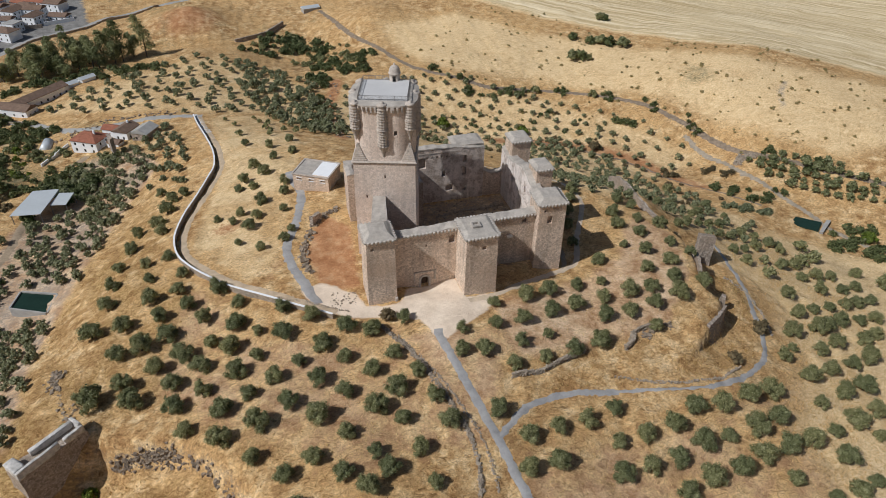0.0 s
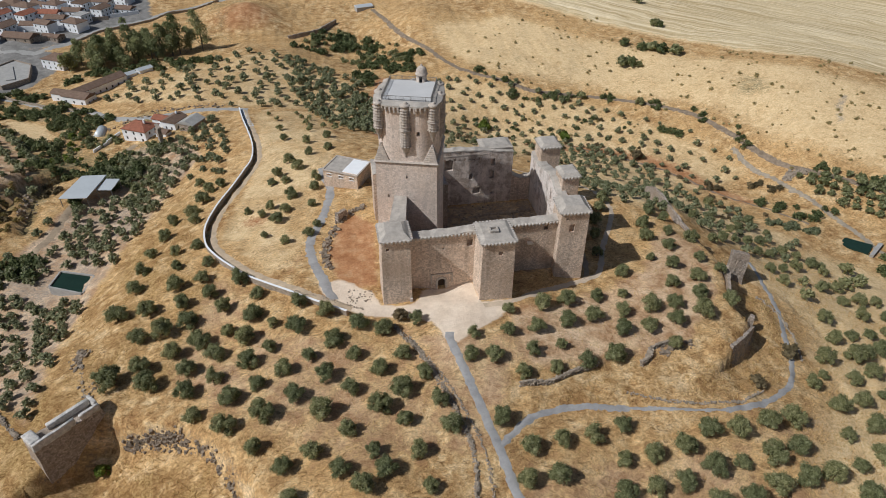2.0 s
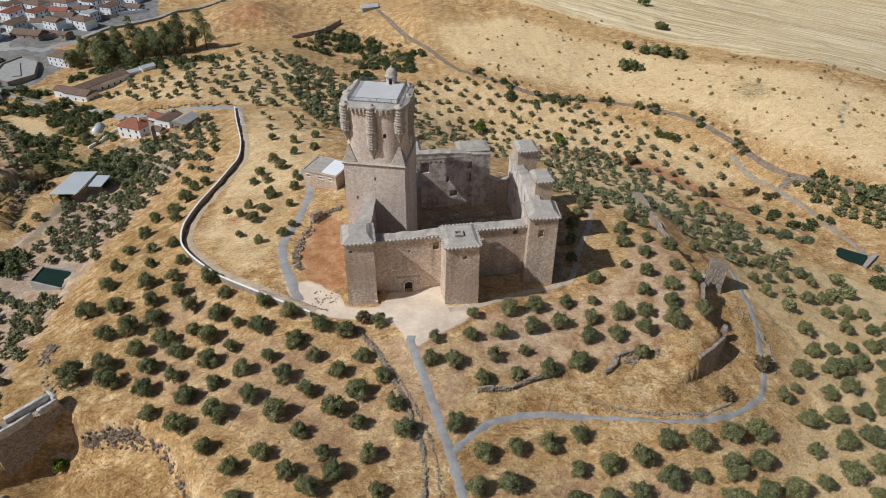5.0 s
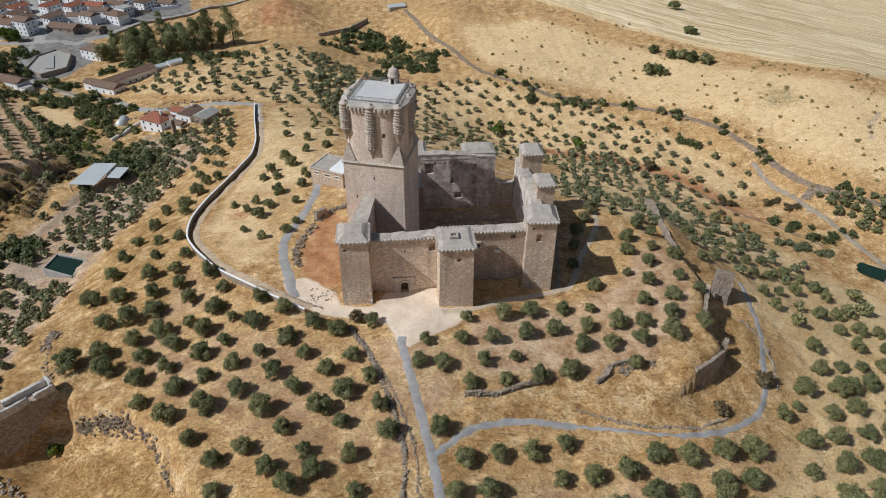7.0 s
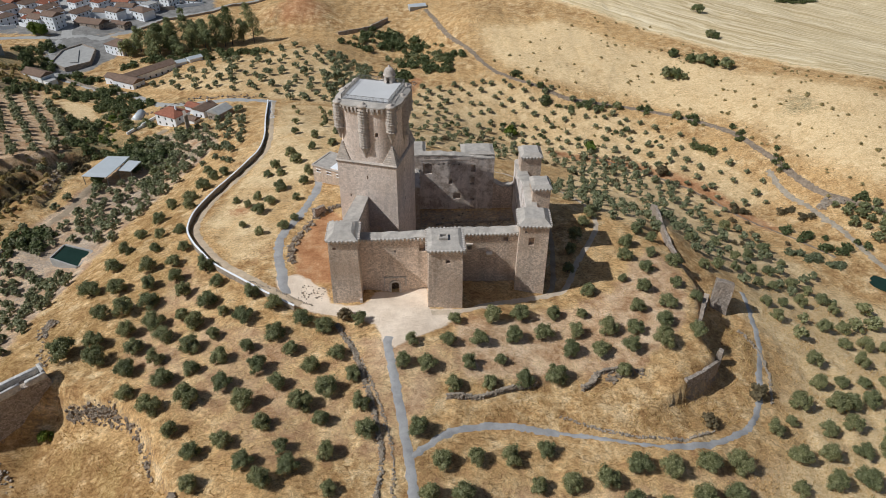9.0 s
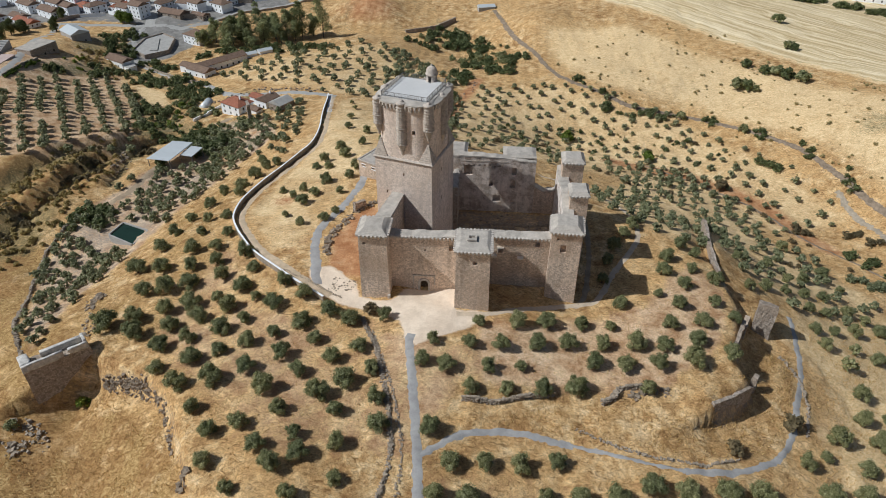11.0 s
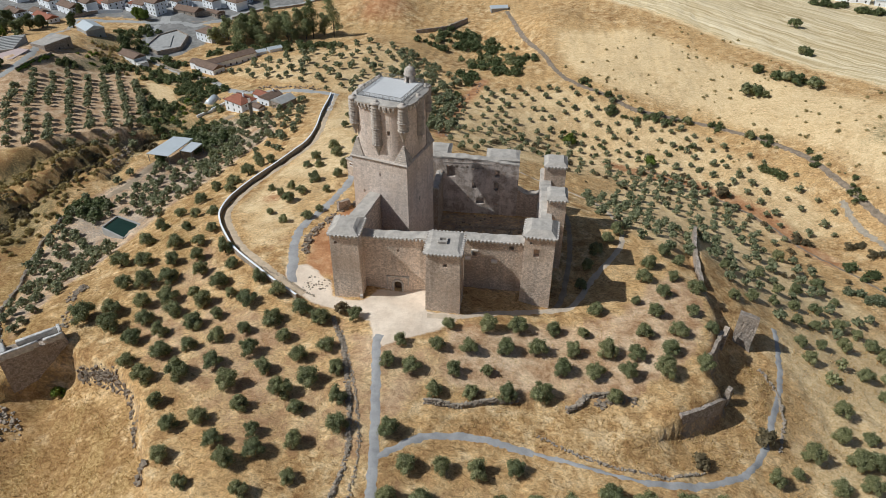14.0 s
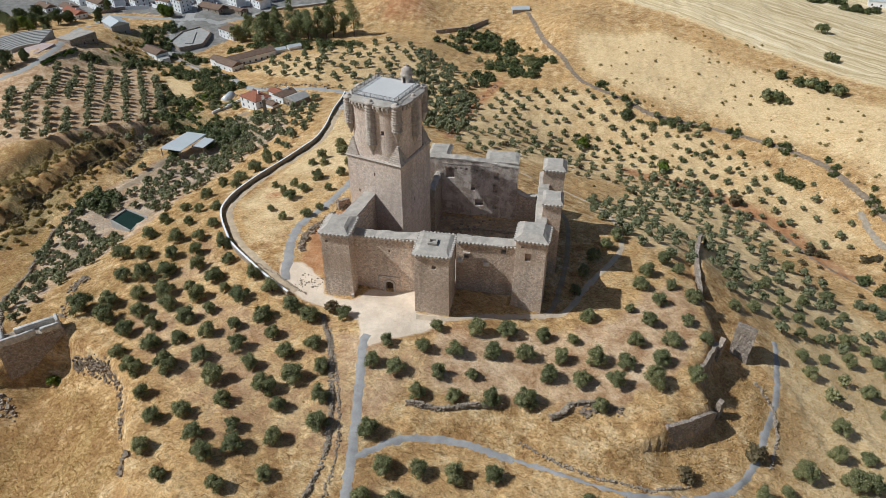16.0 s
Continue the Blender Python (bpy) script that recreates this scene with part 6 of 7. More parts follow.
def crown_into(bm, centre, radius, tall, sprays, size, seed, cores=True):
    """A domed crown of many uneven clumps, each of many sprays, with gaps between them."""
    rnd = random.Random(seed)
    clumps = []
    for i in range(rnd.randint(17, 22)):
        a, e = i * 2.4 + rnd.uniform(-0.5, 0.5), rnd.uniform(-0.45, 1.45)
        d = rnd.uniform(0.5, 0.92) * radius
        clumps.append((Vector((math.cos(a) * math.cos(e) * d, math.sin(a) * math.cos(e) * d, math.sin(e) * d * tall)), rnd.uniform(0.26, 0.42) * radius))
    clumps.append((Vector((0, 0, 0)), 0.6 * radius))
    for i in range(sprays):
        c, r = clumps[i % len(clumps)]
        out = Vector((random.gauss(0, 1), random.gauss(0, 1), random.gauss(0.25, 0.9))).normalized()
        p = c + out * r * random.uniform(0.75, 1.15)
        leaf_spray(bm, centre + p, size, (out + 0.7 * (c.normalized() if c.length else out)).normalized())
    for c, r in clumps if cores else ():
        m = Matrix.Translation(centre + c) @ Matrix.Scale(r * 0.68, 4)
        made = bmesh.ops.create_icosphere(bm, subdivisions=1, radius=1.0, matrix=m)
        for v in made["verts"]:
            v.co += Vector((random.uniform(-1, 1), random.uniform(-1, 1), random.uniform(-1, 1))) * r * 0.16


def limb(bm, a, b, r0, r1, seg=6):
    way = (b - a).normalized()
    u = way.orthogonal().normalized()
    w = way.cross(u)
    rings = []
    for p, r in ((a, r0), ((a + b) / 2 + u * r0 * 0.4, (r0 + r1) / 2), (b, r1)):
        rings.append([bm.verts.new(p + (u * math.cos(6.283 * i / seg) + w * math.sin(6.283 * i / seg)) * r) for i in range(seg)])
    for p, q in zip(rings, rings[1:]):
        for i in range(seg):
            bm.faces.new((p[i], p[(i + 1) % seg], q[(i + 1) % seg], q[i]))
    bm.faces.new(rings[-1])


def olive(place, seed, leaf, sprays=2700, name="olive_tree", label="grey-green olive tree with a dense rounded crown on dry grass", category="olive tree", tall=0.92, size=0.2, trunk_h=0.55):
    """A tree with a crown about 2 m in radius, to be scaled when it is copied."""
    random.seed(seed)
    tree = thing(name, (0, 0, 0), label, category, "olive trees")
    bm = bmesh.new()
    limb(bm, Vector((0, 0, -0.3)), Vector((0.1, 0.05, trunk_h)), 0.26, 0.18)
    for i in range(4):
        a = 1.57 * i + random.uniform(-0.4, 0.4)
        limb(bm, Vector((0.1, 0.05, trunk_h * 0.85)), Vector((math.cos(a) * 1.0, math.sin(a) * 1.0, trunk_h + 1.1)), 0.13, 0.04, 5)
    part("trunk", bm, BARK, tree)
    bm = bmesh.new()
    crown_into(bm, Vector((0, 0, trunk_h + 0.95)), 2.0, tall, sprays, size, seed)
    part("crown", bm, leaf, tree)
    tree.matrix_basis = place
    return tree


GROVE_WEST = [
    (-74.8, -0.6, 2.2), (-64.3, -5.6, 2.9), (-81.9, -1.1, 2.7), (-72.3, -7.6, 2.5), (-93.9, 2.7, 2.7), (-79.1, -9, 2.4), (-68, -14.5, 2.6), (-88.4, -8.7, 2.7),
    (-96.2, -8, 3), (-60.2, -19.9, 2.9), (-76.9, -16.5, 3.1), (-82.9, -18.4, 3.3), (-66.3, -22.7, 2.2), (-61.8, -27.2, 2.9), (-88.5, -19.6, 2.8), (-79.6, -26.7, 2.6),
    (-73.2, -24.6, 3.2), (-69.1, -30.1, 2.9), (-60.9, -35.2, 2.8), (-86.3, -30, 2.7), (-75.2, -33.4, 2.9), (-68.3, -38.5, 2.6), (-93.1, -32.4, 3.5), (-83.6, -35.7, 3.1),
    (-74.3, -40.9, 2.7), (-64.1, -45.8, 2.9), (-71.8, -48.4, 2.4), (-64.8, -53.5, 2.7),
]
GROVE_SOUTHWEST = [
    (-59.1, -12.9, 2.2), (-48.7, -20.1, 2.4), (-42, -24.5, 2.5), (-55.1, -24.3, 1.6), (-49.4, -27.8, 2.8), (-55.9, -31.9, 2), (-46.7, -37.2, 2.1), (-40.7, -33.4, 2.7),
    (-36.1, -38.6, 2.1), (-52.2, -40.2, 2.5), (-43.2, -43.4, 2.7), (-58.1, -43.1, 2.3), (-50.1, -48.4, 2.6), (-38, -48.6, 2.4), (-44.4, -53.5, 2.9), (-56.9, -52.1, 3),
    (-39.4, -59.7, 2.3), (-58.4, -60.2, 2.1), (-46.7, -64.1, 2.4), (-52.7, -66, 2.4), (-41.4, -69.1, 2.3), (-37.2, -73.3, 2.5), (-51.2, -72.9, 2.2), (-44.5, -78.4, 1.8),
]
GROVE_SOUTH = [
    (-34.6, -29.9, 2.9), (-28.8, -32.9, 2.9), (-20.6, -30.9, 2.1), (-31.1, -44.4, 2.5), (-25.1, -40.9, 2.2), (-21, -47.4, 2.3), (-26.7, -50.7, 3), (-32, -54.5, 2.9),
    (-27, -58.9, 2.3), (-19.1, -55, 2.5), (-34.5, -65.4, 1.9), (-25.4, -66.7, 2.2), (-32.5, -70, 2.6), (-24.1, -74.3, 2), (-17.4, -61.7, 2.9), (-32.4, -78.7, 2),
]
GROVE_TERRACE_A = [
    (38.9, -18.2, 2.4), (55, 3.7, 2.4), (59.7, 10.3, 2.3), (63.7, 7.8, 2.3), (52.6, -3.3, 2.5), (60.6, -1.1, 2.2), (56.7, -9.5, 2.5),
    (66, -5.7, 2.8), (49.3, -13.7, 1.5), (53.4, -18.2, 2.4), (63, -15.7, 2.3), (50.1, -25.6, 2.3), (58.5, -23.7, 2.5), (66.9, -20.9, 2.3), (12.2, -29.5, 2.6),
    (19.2, -28, 2.7), (28, -26.7, 2.1), (35.1, -27.2, 1.7), (8.3, -37.7, 2.4), (16.6, -36.1, 2.5), (24.2, -34.5, 2.6), (32.4, -33.5, 2.3), (40.3, -33, 2.8),
    (47.5, -32.7, 2.4), (55.5, -30.2, 2.6), (5.3, -44.2, 2.1), (12.8, -43.1, 1.7), (29.8, -40, 2.6), (37.3, -39.6, 2.5),
]
GROVE_TERRACE_B = [
    (35.4, -8.3, 1.9), (37.6, -0.3, 2.0), (40.2, 6.4, 2.3), (43.7, 12.3, 2.2), (47.1, 18.2, 2.4),
    (45.1, -38.6, 2.6), (53.9, -36.6, 3), (63, -33.5, 2.9), (9.7, -49.3, 2.2), (17.6, -48.1, 2.5), (25.4, -46.8, 2.8), (41.7, -45.5, 2.2), (-7.9, -38.5, 1.8),
    (0.7, -38.6, 2.1), (-9.9, -44.9, 2.2), (-4.4, -45.3, 2.5), (2.7, -31.5, 1.9), (1.4, -50.2, 2.2),
]
GROVE_EAST_A = [
    (87.8, -45.4, 3.5), (82.2, -51.6, 2), (76.1, -55.1, 2.8), (100.8, -28.1, 2.9), (97.8, -36.6, 2.8), (106, -34.8, 2.6), (114.7, -10.8, 3), (91.7, -52.6, 2.7),
    (99.5, -50.4, 2.9), (103.5, -42.9, 3.3), (86.2, 6.7, 2.5), (79, 2.1, 2.3), (100.4, 5.4, 2.3), (106.7, 7.3, 2.3), (116.6, 13, 2.7), (122.7, 29.8, 2),
    (111.5, 19.1, 2.4), (102.7, 14.8, 2.4), (94.3, 10.8, 2.3), (99.2, 20.7, 2.4), (108.6, 28.2, 2.8), (119.9, 38.4, 3), (97, -5.8, 2.4), (97.7, -11.9, 2.6),
    (113.3, 1.4, 2.6), (124, 6.2, 3), (125.6, 2.1, 2.7), (104.4, -3, 2.2), (122.5, 12.1, 2.5), (95.2, 28, 2.4),
]
GROVE_EAST_B = [
    (79.9, 17, 2.2), (110.8, 52.4, 3), (62.6, -65.9, 3.6), (64, -79.8, 3.4), (72.2, -78.4, 2.6), (75.1, -70.1, 2.5), (84.6, -68.1, 3.2), (80.7, -76.5, 3.6),
    (79.3, -61.9, 3.2), (87.9, -60.2, 3.1), (99.6, -43.6, 3.6), (110.6, -40.6, 3.3), (112.8, -34.2, 2.5), (97.8, -58.4, 3.1), (104.7, -57.1, 3.5), (69.2, -85.2, 3.4),
    (93.8, -66.3, 3.6), (89.1, -74.4, 3.2), (72.2, -91.4, 2.3), (66.1, -93.1, 3.1), (83.6, -81.3, 2.2), (118.4, -41.2, 2.7), (124.3, -40.7, 2.8), (120.3, -33.4, 2.8),
    (126.1, -32.5, 2.9), (132.7, -31.7, 2.6), (111.3, -49.4, 3), (117.7, -47.5, 2.7), (117.6, -25, 3.1), (128.6, -24, 2.6),
]
GROVE_EAST_C = [
    (135.5, -23.2, 2.7), (117.9, -17, 2.6), (125.4, -15.6, 3), (132.6, -15.4, 2.7), (123.1, -8.2, 2.7), (146.1, -13.7, 2.9),
]
GROVE_SOUTHEAST = [
    (12.6, -66.4, 2.7), (20.4, -64.7, 2.5), (5.4, -67.3, 2.3), (39.5, -67.8, 3), (-6.6, -61.1, 2.6), (-1.8, -67.8, 2.5), (17.7, -72.2, 2), (24.7, -71.5, 2.5),
    (32.1, -70.9, 3), (46.4, -68.6, 2.9), (36.7, -76.5, 3.1), (43.7, -75.7, 2.2), (28.9, -78.2, 2.7), (21.8, -79.1, 2.6), (15.3, -79.3, 2.8), (2.3, -75.1, 2.9),
    (-4.4, -75.3, 2.6), (33.6, -84.1, 3.2), (41.3, -83.4, 3), (48.7, -81.6, 3.1), (56.4, -80.4, 3.2), (26.9, -85.6, 2.5), (51.6, -74.8, 3.3), (59.2, -73.4, 2.9),
    (54.9, -67, 3.1), (52.2, -88.1, 2.2), (58.6, -93.2, 2),
]
GROVE_BAILEY = [
    (-93.9, 24.3, 2.1), (-84.9, 18.2, 2.2), (-78.3, 17.8, 2.3), (-74, 6.8, 2), (-83.1, 8.3, 1.9), (-93.7, 12.2, 2.6), (-86, 74, 2.1), (-80.8, 63.8, 2.5),
    (-82.1, 55, 3), (-77.1, 65.5, 2.2), (-53.2, 50.7, 2), (-51.1, 38.4, 2.4), (-43.4, 40.6, 2.2), (-57.5, 33.7, 1.8), (-52.7, 29.1, 2.1), (-44.7, 30.2, 1.7),
    (-55.3, 23.5, 2.3), (-60.2, 29.6, 1.6), (-65, 34.2, 1.5), (-43.2, 17.6, 1.5), (-58.7, 15.7, 1.4), (-52.4, 10.5, 1.7), (-45.6, 12.4, 2), (-91, 45.8, 2.4),
    (-84.8, 47.9, 2.8), (-91.8, 34.9, 2.7), (-82.6, 39.9, 2.4),
]
OLIVES = GROVE_WEST + GROVE_SOUTHWEST + GROVE_SOUTH + GROVE_TERRACE_A + GROVE_TERRACE_B + GROVE_EAST_A + GROVE_EAST_B + GROVE_EAST_C + GROVE_SOUTHEAST + GROVE_BAILEY


def stand(x, y, r, sink=0.05):
    s = r / 2.0
    return Matrix.Translation((x, y, height(x, y) - sink)) @ Matrix.Rotation(random.uniform(0, 6.28), 4, "Z") @ Matrix.Diagonal((s * random.uniform(0.93, 1.07), s * random.uniform(0.93, 1.07), s * random.uniform(0.92, 1.12), 1))


KINDS = []
for i, (x, y, r) in enumerate(OLIVES):
    r *= 0.86 if x < 60 else 0.75
    if i < 8:
        random.seed(100 + i)
        KINDS.append(olive(stand(x, y, r), 40 + i, OLIVE_LEAF))
    else:
        random.seed(1000 + i)
        made = copy_thing(KINDS[(i * 5) % 8], Matrix())
        made.matrix_basis = stand(x, y, r)


def grove(name, outline, gap, radius, label, turn=0.0, jitter=0.3, leaf=None, fill=0.9, seed=1, sprays=110, stretch=1.0, keep_off=()):
    """Far trees that nobody counts, in rough rows within the outline."""
    random.seed(seed)
    xs, ys = [p[0] for p in outline], [p[1] for p in outline]
    cx, cy = sum(xs) / len(xs), sum(ys) / len(ys)
    far = max(max(xs) - min(xs), max(ys) - min(ys))
    c, s = math.cos(radians(turn)), math.sin(radians(turn))
    bm = bmesh.new()
    n = int(far / gap) + 2
    spots = []
    for i in range(-n, n):
        for j in range(-n, n):
            u, v = (i + random.uniform(-jitter, jitter)) * gap, (j + random.uniform(-jitter, jitter)) * gap * stretch
            x, y = cx + u * c - v * s, cy + u * s + v * c
            if random.random() < fill:
                spots.append((x, y))
    X, Y = np.array([p[0] for p in spots]), np.array([p[1] for p in spots])
    ok = inside(X, Y, outline, 0.5) > 0.5
    for ox, oy, _ in OLIVES:
        ok &= np.hypot(X - ox, Y - oy) > 4.5
    for line, w in keep_off:
        ok &= line_distance(X, Y, line)[0] > w
    X, Y = X[ok], Y[ok]
    Z = surface(X, Y)
    verts, polys = [], []
    for x, y, z in zip(X, Y, Z):
        r = radius * random.uniform(0.63, 1.1)
        m = random.choice(FAR_CROWNS)
        a = random.uniform(0, 6.28)
        ca, sa = math.cos(a) * r, math.sin(a) * r
        base = len(verts)
        verts += [(x + p[0] * ca - p[1] * sa, y + p[0] * sa + p[1] * ca, z + p[2] * r) for p in m[0]]
        polys += [tuple(base + k for k in f) for f in m[1]]
    me = bpy.data.meshes.new(name)
    me.from_pydata(verts, [], polys)
    me.materials.append(leaf or OLIVE_LEAF)
    return tagged(new(name, me), label, "trees", kind="stuff")


def far_crown(seed, sprays=130, cores=True, size=0.3):
    random.seed(seed)
    bm = bmesh.new()
    crown_into(bm, Vector((0, 0, 0.78)), 1.0, 0.9, sprays, size, seed, cores)
    limb(bm, Vector((0, 0, -0.1)), Vector((0, 0, 0.8)), 0.1, 0.07, 4)
    bm.verts.index_update()
    out = ([tuple(v.co) for v in bm.verts], [tuple(v.index for v in f.verts) for f in bm.faces])
    bm.free()
    return out


BUSH_CROWNS = [far_crown(340 + i, 150, False, 0.38) for i in range(5)]
FAR_CROWNS = [far_crown(300 + i) for i in range(6)]
grove("olive_grove", PLOT, 4.3, 1.8, "dense grey-green olive garden at the western foot of the hill", 20, 0.35, SAGE_LEAF, seed=11, keep_off=[(PARAPET, 4), ([(-122, 134), (-133, 114), (-136, 88), (-136.5, 64), (-142, 46)], 3), ([(-127, 31), (-115, 27)], 8), ([(-138, 90), (-122, 92)], 7)])
grove("olive_grove", [(-155, 192), (-142, 214), (-92.1, 252.3), (-57.6, 248.7), (-17, 195), (-12, 106), (-27, 100), (-45, 150), (-78, 156), (-114, 170)], 9.0, 2.2, "scattered olive grove on the hill beyond the keep", 35, 0.32, SAGE_LEAF, seed=12)
grove("olive_grove", [(-57.6, 248.7), (-44.2, 238.9), (-17, 195), (-12, 106), (-30, 110), (-50, 160), (-58.7, 213.6)], 6.0, 2.4, "dense olive grove in the hollow behind the keep", 35, 0.32, SAGE_LEAF, seed=22)
grove("olive_grove", NORTH_GROVE, 7.6, 1.75, "young olive grove on the valley slope", 40, 0.25, SAGE_LEAF, seed=13)
grove("olive_grove", EAST_GROVE, 6.6, 1.95, "dense olive grove below the east wall", 30, 0.2, SAGE_LEAF, seed=14)
grove("olive_grove", [(162, 73), (173, 70), (192, 55), (220, 26), (212, 8), (184, 33), (162, 57)], 4.6, 2.3, "dense olive rows by the dry stream", -40, 0.2, seed=15)
grove("olive_orchard", ORCHARD, 7.8, 2.3, "regular olive orchard in straight rows", 33.4, 0.08, SAGE_LEAF, seed=16, stretch=0.75, fill=0.96)
grove("olive_grove", [(100, -10), (140, 22), (170, -20), (150, -70), (115, -100), (100, -60)], 7.5, 2.5, "olive grove on the lower slope", 25, 0.2, seed=17, fill=0.35)
grove("olive_grove", [(-88, 150), (-81, 130), (-78, 110), (-75, 92), (-76, 74), (-86, 74), (-97, 92), (-98, 128), (-104, 138)], 5.8, 1.9, "olive trees on the slope outside the white parapet", 15, 0.35, SAGE_LEAF, 0.8, 18, keep_off=[(PARAPET, 3.5)])
grove("olive_grove", [(-69, 145), (-62, 110), (-52, 96), (-40, 100), (-30, 112), (-44, 150)], 8.5, 1.6, "small olives on the golden hilltop inside the parapet", 10, 0.4, OLIVE_LEAF, 0.75, 19, keep_off=[(PARAPET, 5)])

# ---- tall trees, bushes and scrub ----
def tall_tree(x, y, radius, tall, leaf, label, seed, name="tree"):
    """A high tree: trunk, limbs, a long crown of clumps."""
    random.seed(seed)
    z = height(x, y)
    ob = thing(name, (x, y, z), label, "tree", "trees by the lane")
    bm = bmesh.new()
    limb(bm, Vector((x, y, z - 0.4)), Vector((x + 0.3, y, z + tall * 0.55)), 0.42, 0.2, 7)
    for i in range(5):
        a = 1.26 * i + random.uniform(-0.3, 0.3)
        h = tall * random.uniform(0.3, 0.5)
        limb(bm, Vector((x + 0.2, y, z + h)), Vector((x + math.cos(a) * radius * 0.6, y + math.sin(a) * radius * 0.6, z + h + tall * 0.25)), 0.16, 0.05, 5)
    part("trunk", bm, BARK, ob)
    bm = bmesh.new()
    for k in range(6):
        f = k / 5
        r = radius * (0.75 + 0.35 * math.sin(3.0 * f)) * random.uniform(0.75, 1.0)
        off = Vector((random.uniform(-0.4, 0.4) * radius, random.uniform(-0.4, 0.4) * radius, 0))
        crown_into(bm, Vector((x, y, z + tall * (0.2 + 0.66 * f))) + off * (1.3 - 0.3 * f), r * (0.95 - 0.35 * f), 1.0, 480, 0.6, seed * 10 + k, False)
    part("crown", bm, leaf, ob)
    return ob


EUCALYPTS = [(-177, 261, 5.5, 16), (-170, 268, 5.5, 16), (-163, 254, 6, 17), (-156.5, 259, 5, 24), (-150, 270, 5, 25), (-145, 261, 5.5, 16), (-139, 268, 6, 18), (-133.5, 272, 6, 21), (-123, 273, 6, 25), (-110, 277, 6.5, 26), (-129, 279, 5.5, 20), (-160, 268, 5.5, 19), (-152, 255, 5.5, 12), (-183, 254, 5, 10), (-170, 257, 6, 13), (-158, 262, 6, 14), (-142, 274, 6, 16), (-135, 264, 5.5, 13), (-127, 270, 5, 13), (-165, 272, 6, 14), (-148, 278, 6, 15), (-118, 282, 5, 14)]
for i, (x, y, r, t) in enumerate(EUCALYPTS):
    tall_tree(x, y, r, t, DARK_LEAF if i % 7 == 1 else GUM_LEAF, "tall grey-green eucalyptus with a loose crown", 500 + i, "eucalyptus_tree")
for i, (x, y, r, t) in enumerate([(-310, 212, 5, 9), (-303, 217, 5, 9), (-294, 221, 5, 8), (-303, 244, 5, 9), (-300, 252, 4.5, 8), (-252, 286, 4, 7), (-246, 284.5, 4, 7), (-337, 237, 5, 8), (-331, 246, 5, 8), (-325, 255, 5, 8), (-263, 149, 5, 9), (-229.5, 228, 4.5, 7), (-279, 254, 3.5, 10), (-318, 222, 5, 9), (-312, 234, 5, 8), (-292, 284, 3, 9), (-256, 155.5, 2.5, 6), (-272, 146, 5, 9)]):
    tall_tree(x, y, r, t, BRIGHT_LEAF if i in (1, 5, 6) else DARK_LEAF, "dark green garden tree at the village edge", 540 + i, "garden_tree")


def lone(x, y, r, leaf, label, seed, name="bush", squash=0.8):
    """A single bush or field tree."""
    random.seed(seed)
    z = height(x, y)
    ob = thing(name, (x, y, z), label, "bush" if name == "bush" else "tree", "lone bushes")
    bm = bmesh.new()
    limb(bm, Vector((x, y, z - 0.3)), Vector((x, y, z + r * 0.7)), r * 0.1, r * 0.06, 5)
    part("stem", bm, BARK, ob)
    bm = bmesh.new()
    crown_into(bm, Vector((x, y, z + r * 0.62)), r, squash, 300, r * 0.26, seed)
    part("crown", bm, leaf, ob)


for i, (x, y, r) in enumerate([(182, 288, 3.6), (173, 241, 3.2), (176, 239, 2.6), (133, 193, 4.2), (137, 191, 3.6), (141, 189, 2.4), (150, 207, 3.4), (155, 204, 3.6), (159, 200, 3.8), (165, 195, 4.0), (143, 217, 3.0), (100, 168, 2.6), (63.2, 177.1, 2.4), (125, 150, 2.6)]):
    lone(x, y, r, DARK_LEAF if i % 2 == 0 else OLIVE_LEAF, "lone dark green holm oak in dry pasture", 600 + i, "field_tree")
lone(41.4, 150.9, 3.3, BRIGHT_LEAF, "round bright green tree among olives", 650, "green_tree")
lone(77.4, 130.6, 3.6, BRIGHT_LEAF, "low yellow-green bush on the slope", 651, squash=0.5)
lone(104, 104, 3.0, DRY_LEAF, "dry brown bush on the slope", 652)
lone(59.5, -55.5, 2.0, DRY_LEAF, "dry grey bush below the terrace", 653, squash=0.6)
lone(76.5, -44.5, 2.3, DRY_LEAF, "bare grey bush beside the gravel track", 654)
lone(-94, -48.6, 1.8, BRIGHT_LEAF, "green bush at the foot of the ruined wall", 655, squash=0.7)
lone(-97.5, -39.0, 1.6, OLIVE_LEAF, "dark green bush behind the ruined wall", 656)
lone(-24.2, -29.2, 2.0, DRY_LEAF, "thin grey bush beside the forecourt", 657, squash=0.8)
lone(-106, -58, 1.7, OLIVE_LEAF, "grey-green bush on the scree", 658, squash=0.7)
lone(175, 8, 3.0, BRIGHT_LEAF, "bright green bush by the weir", 659)


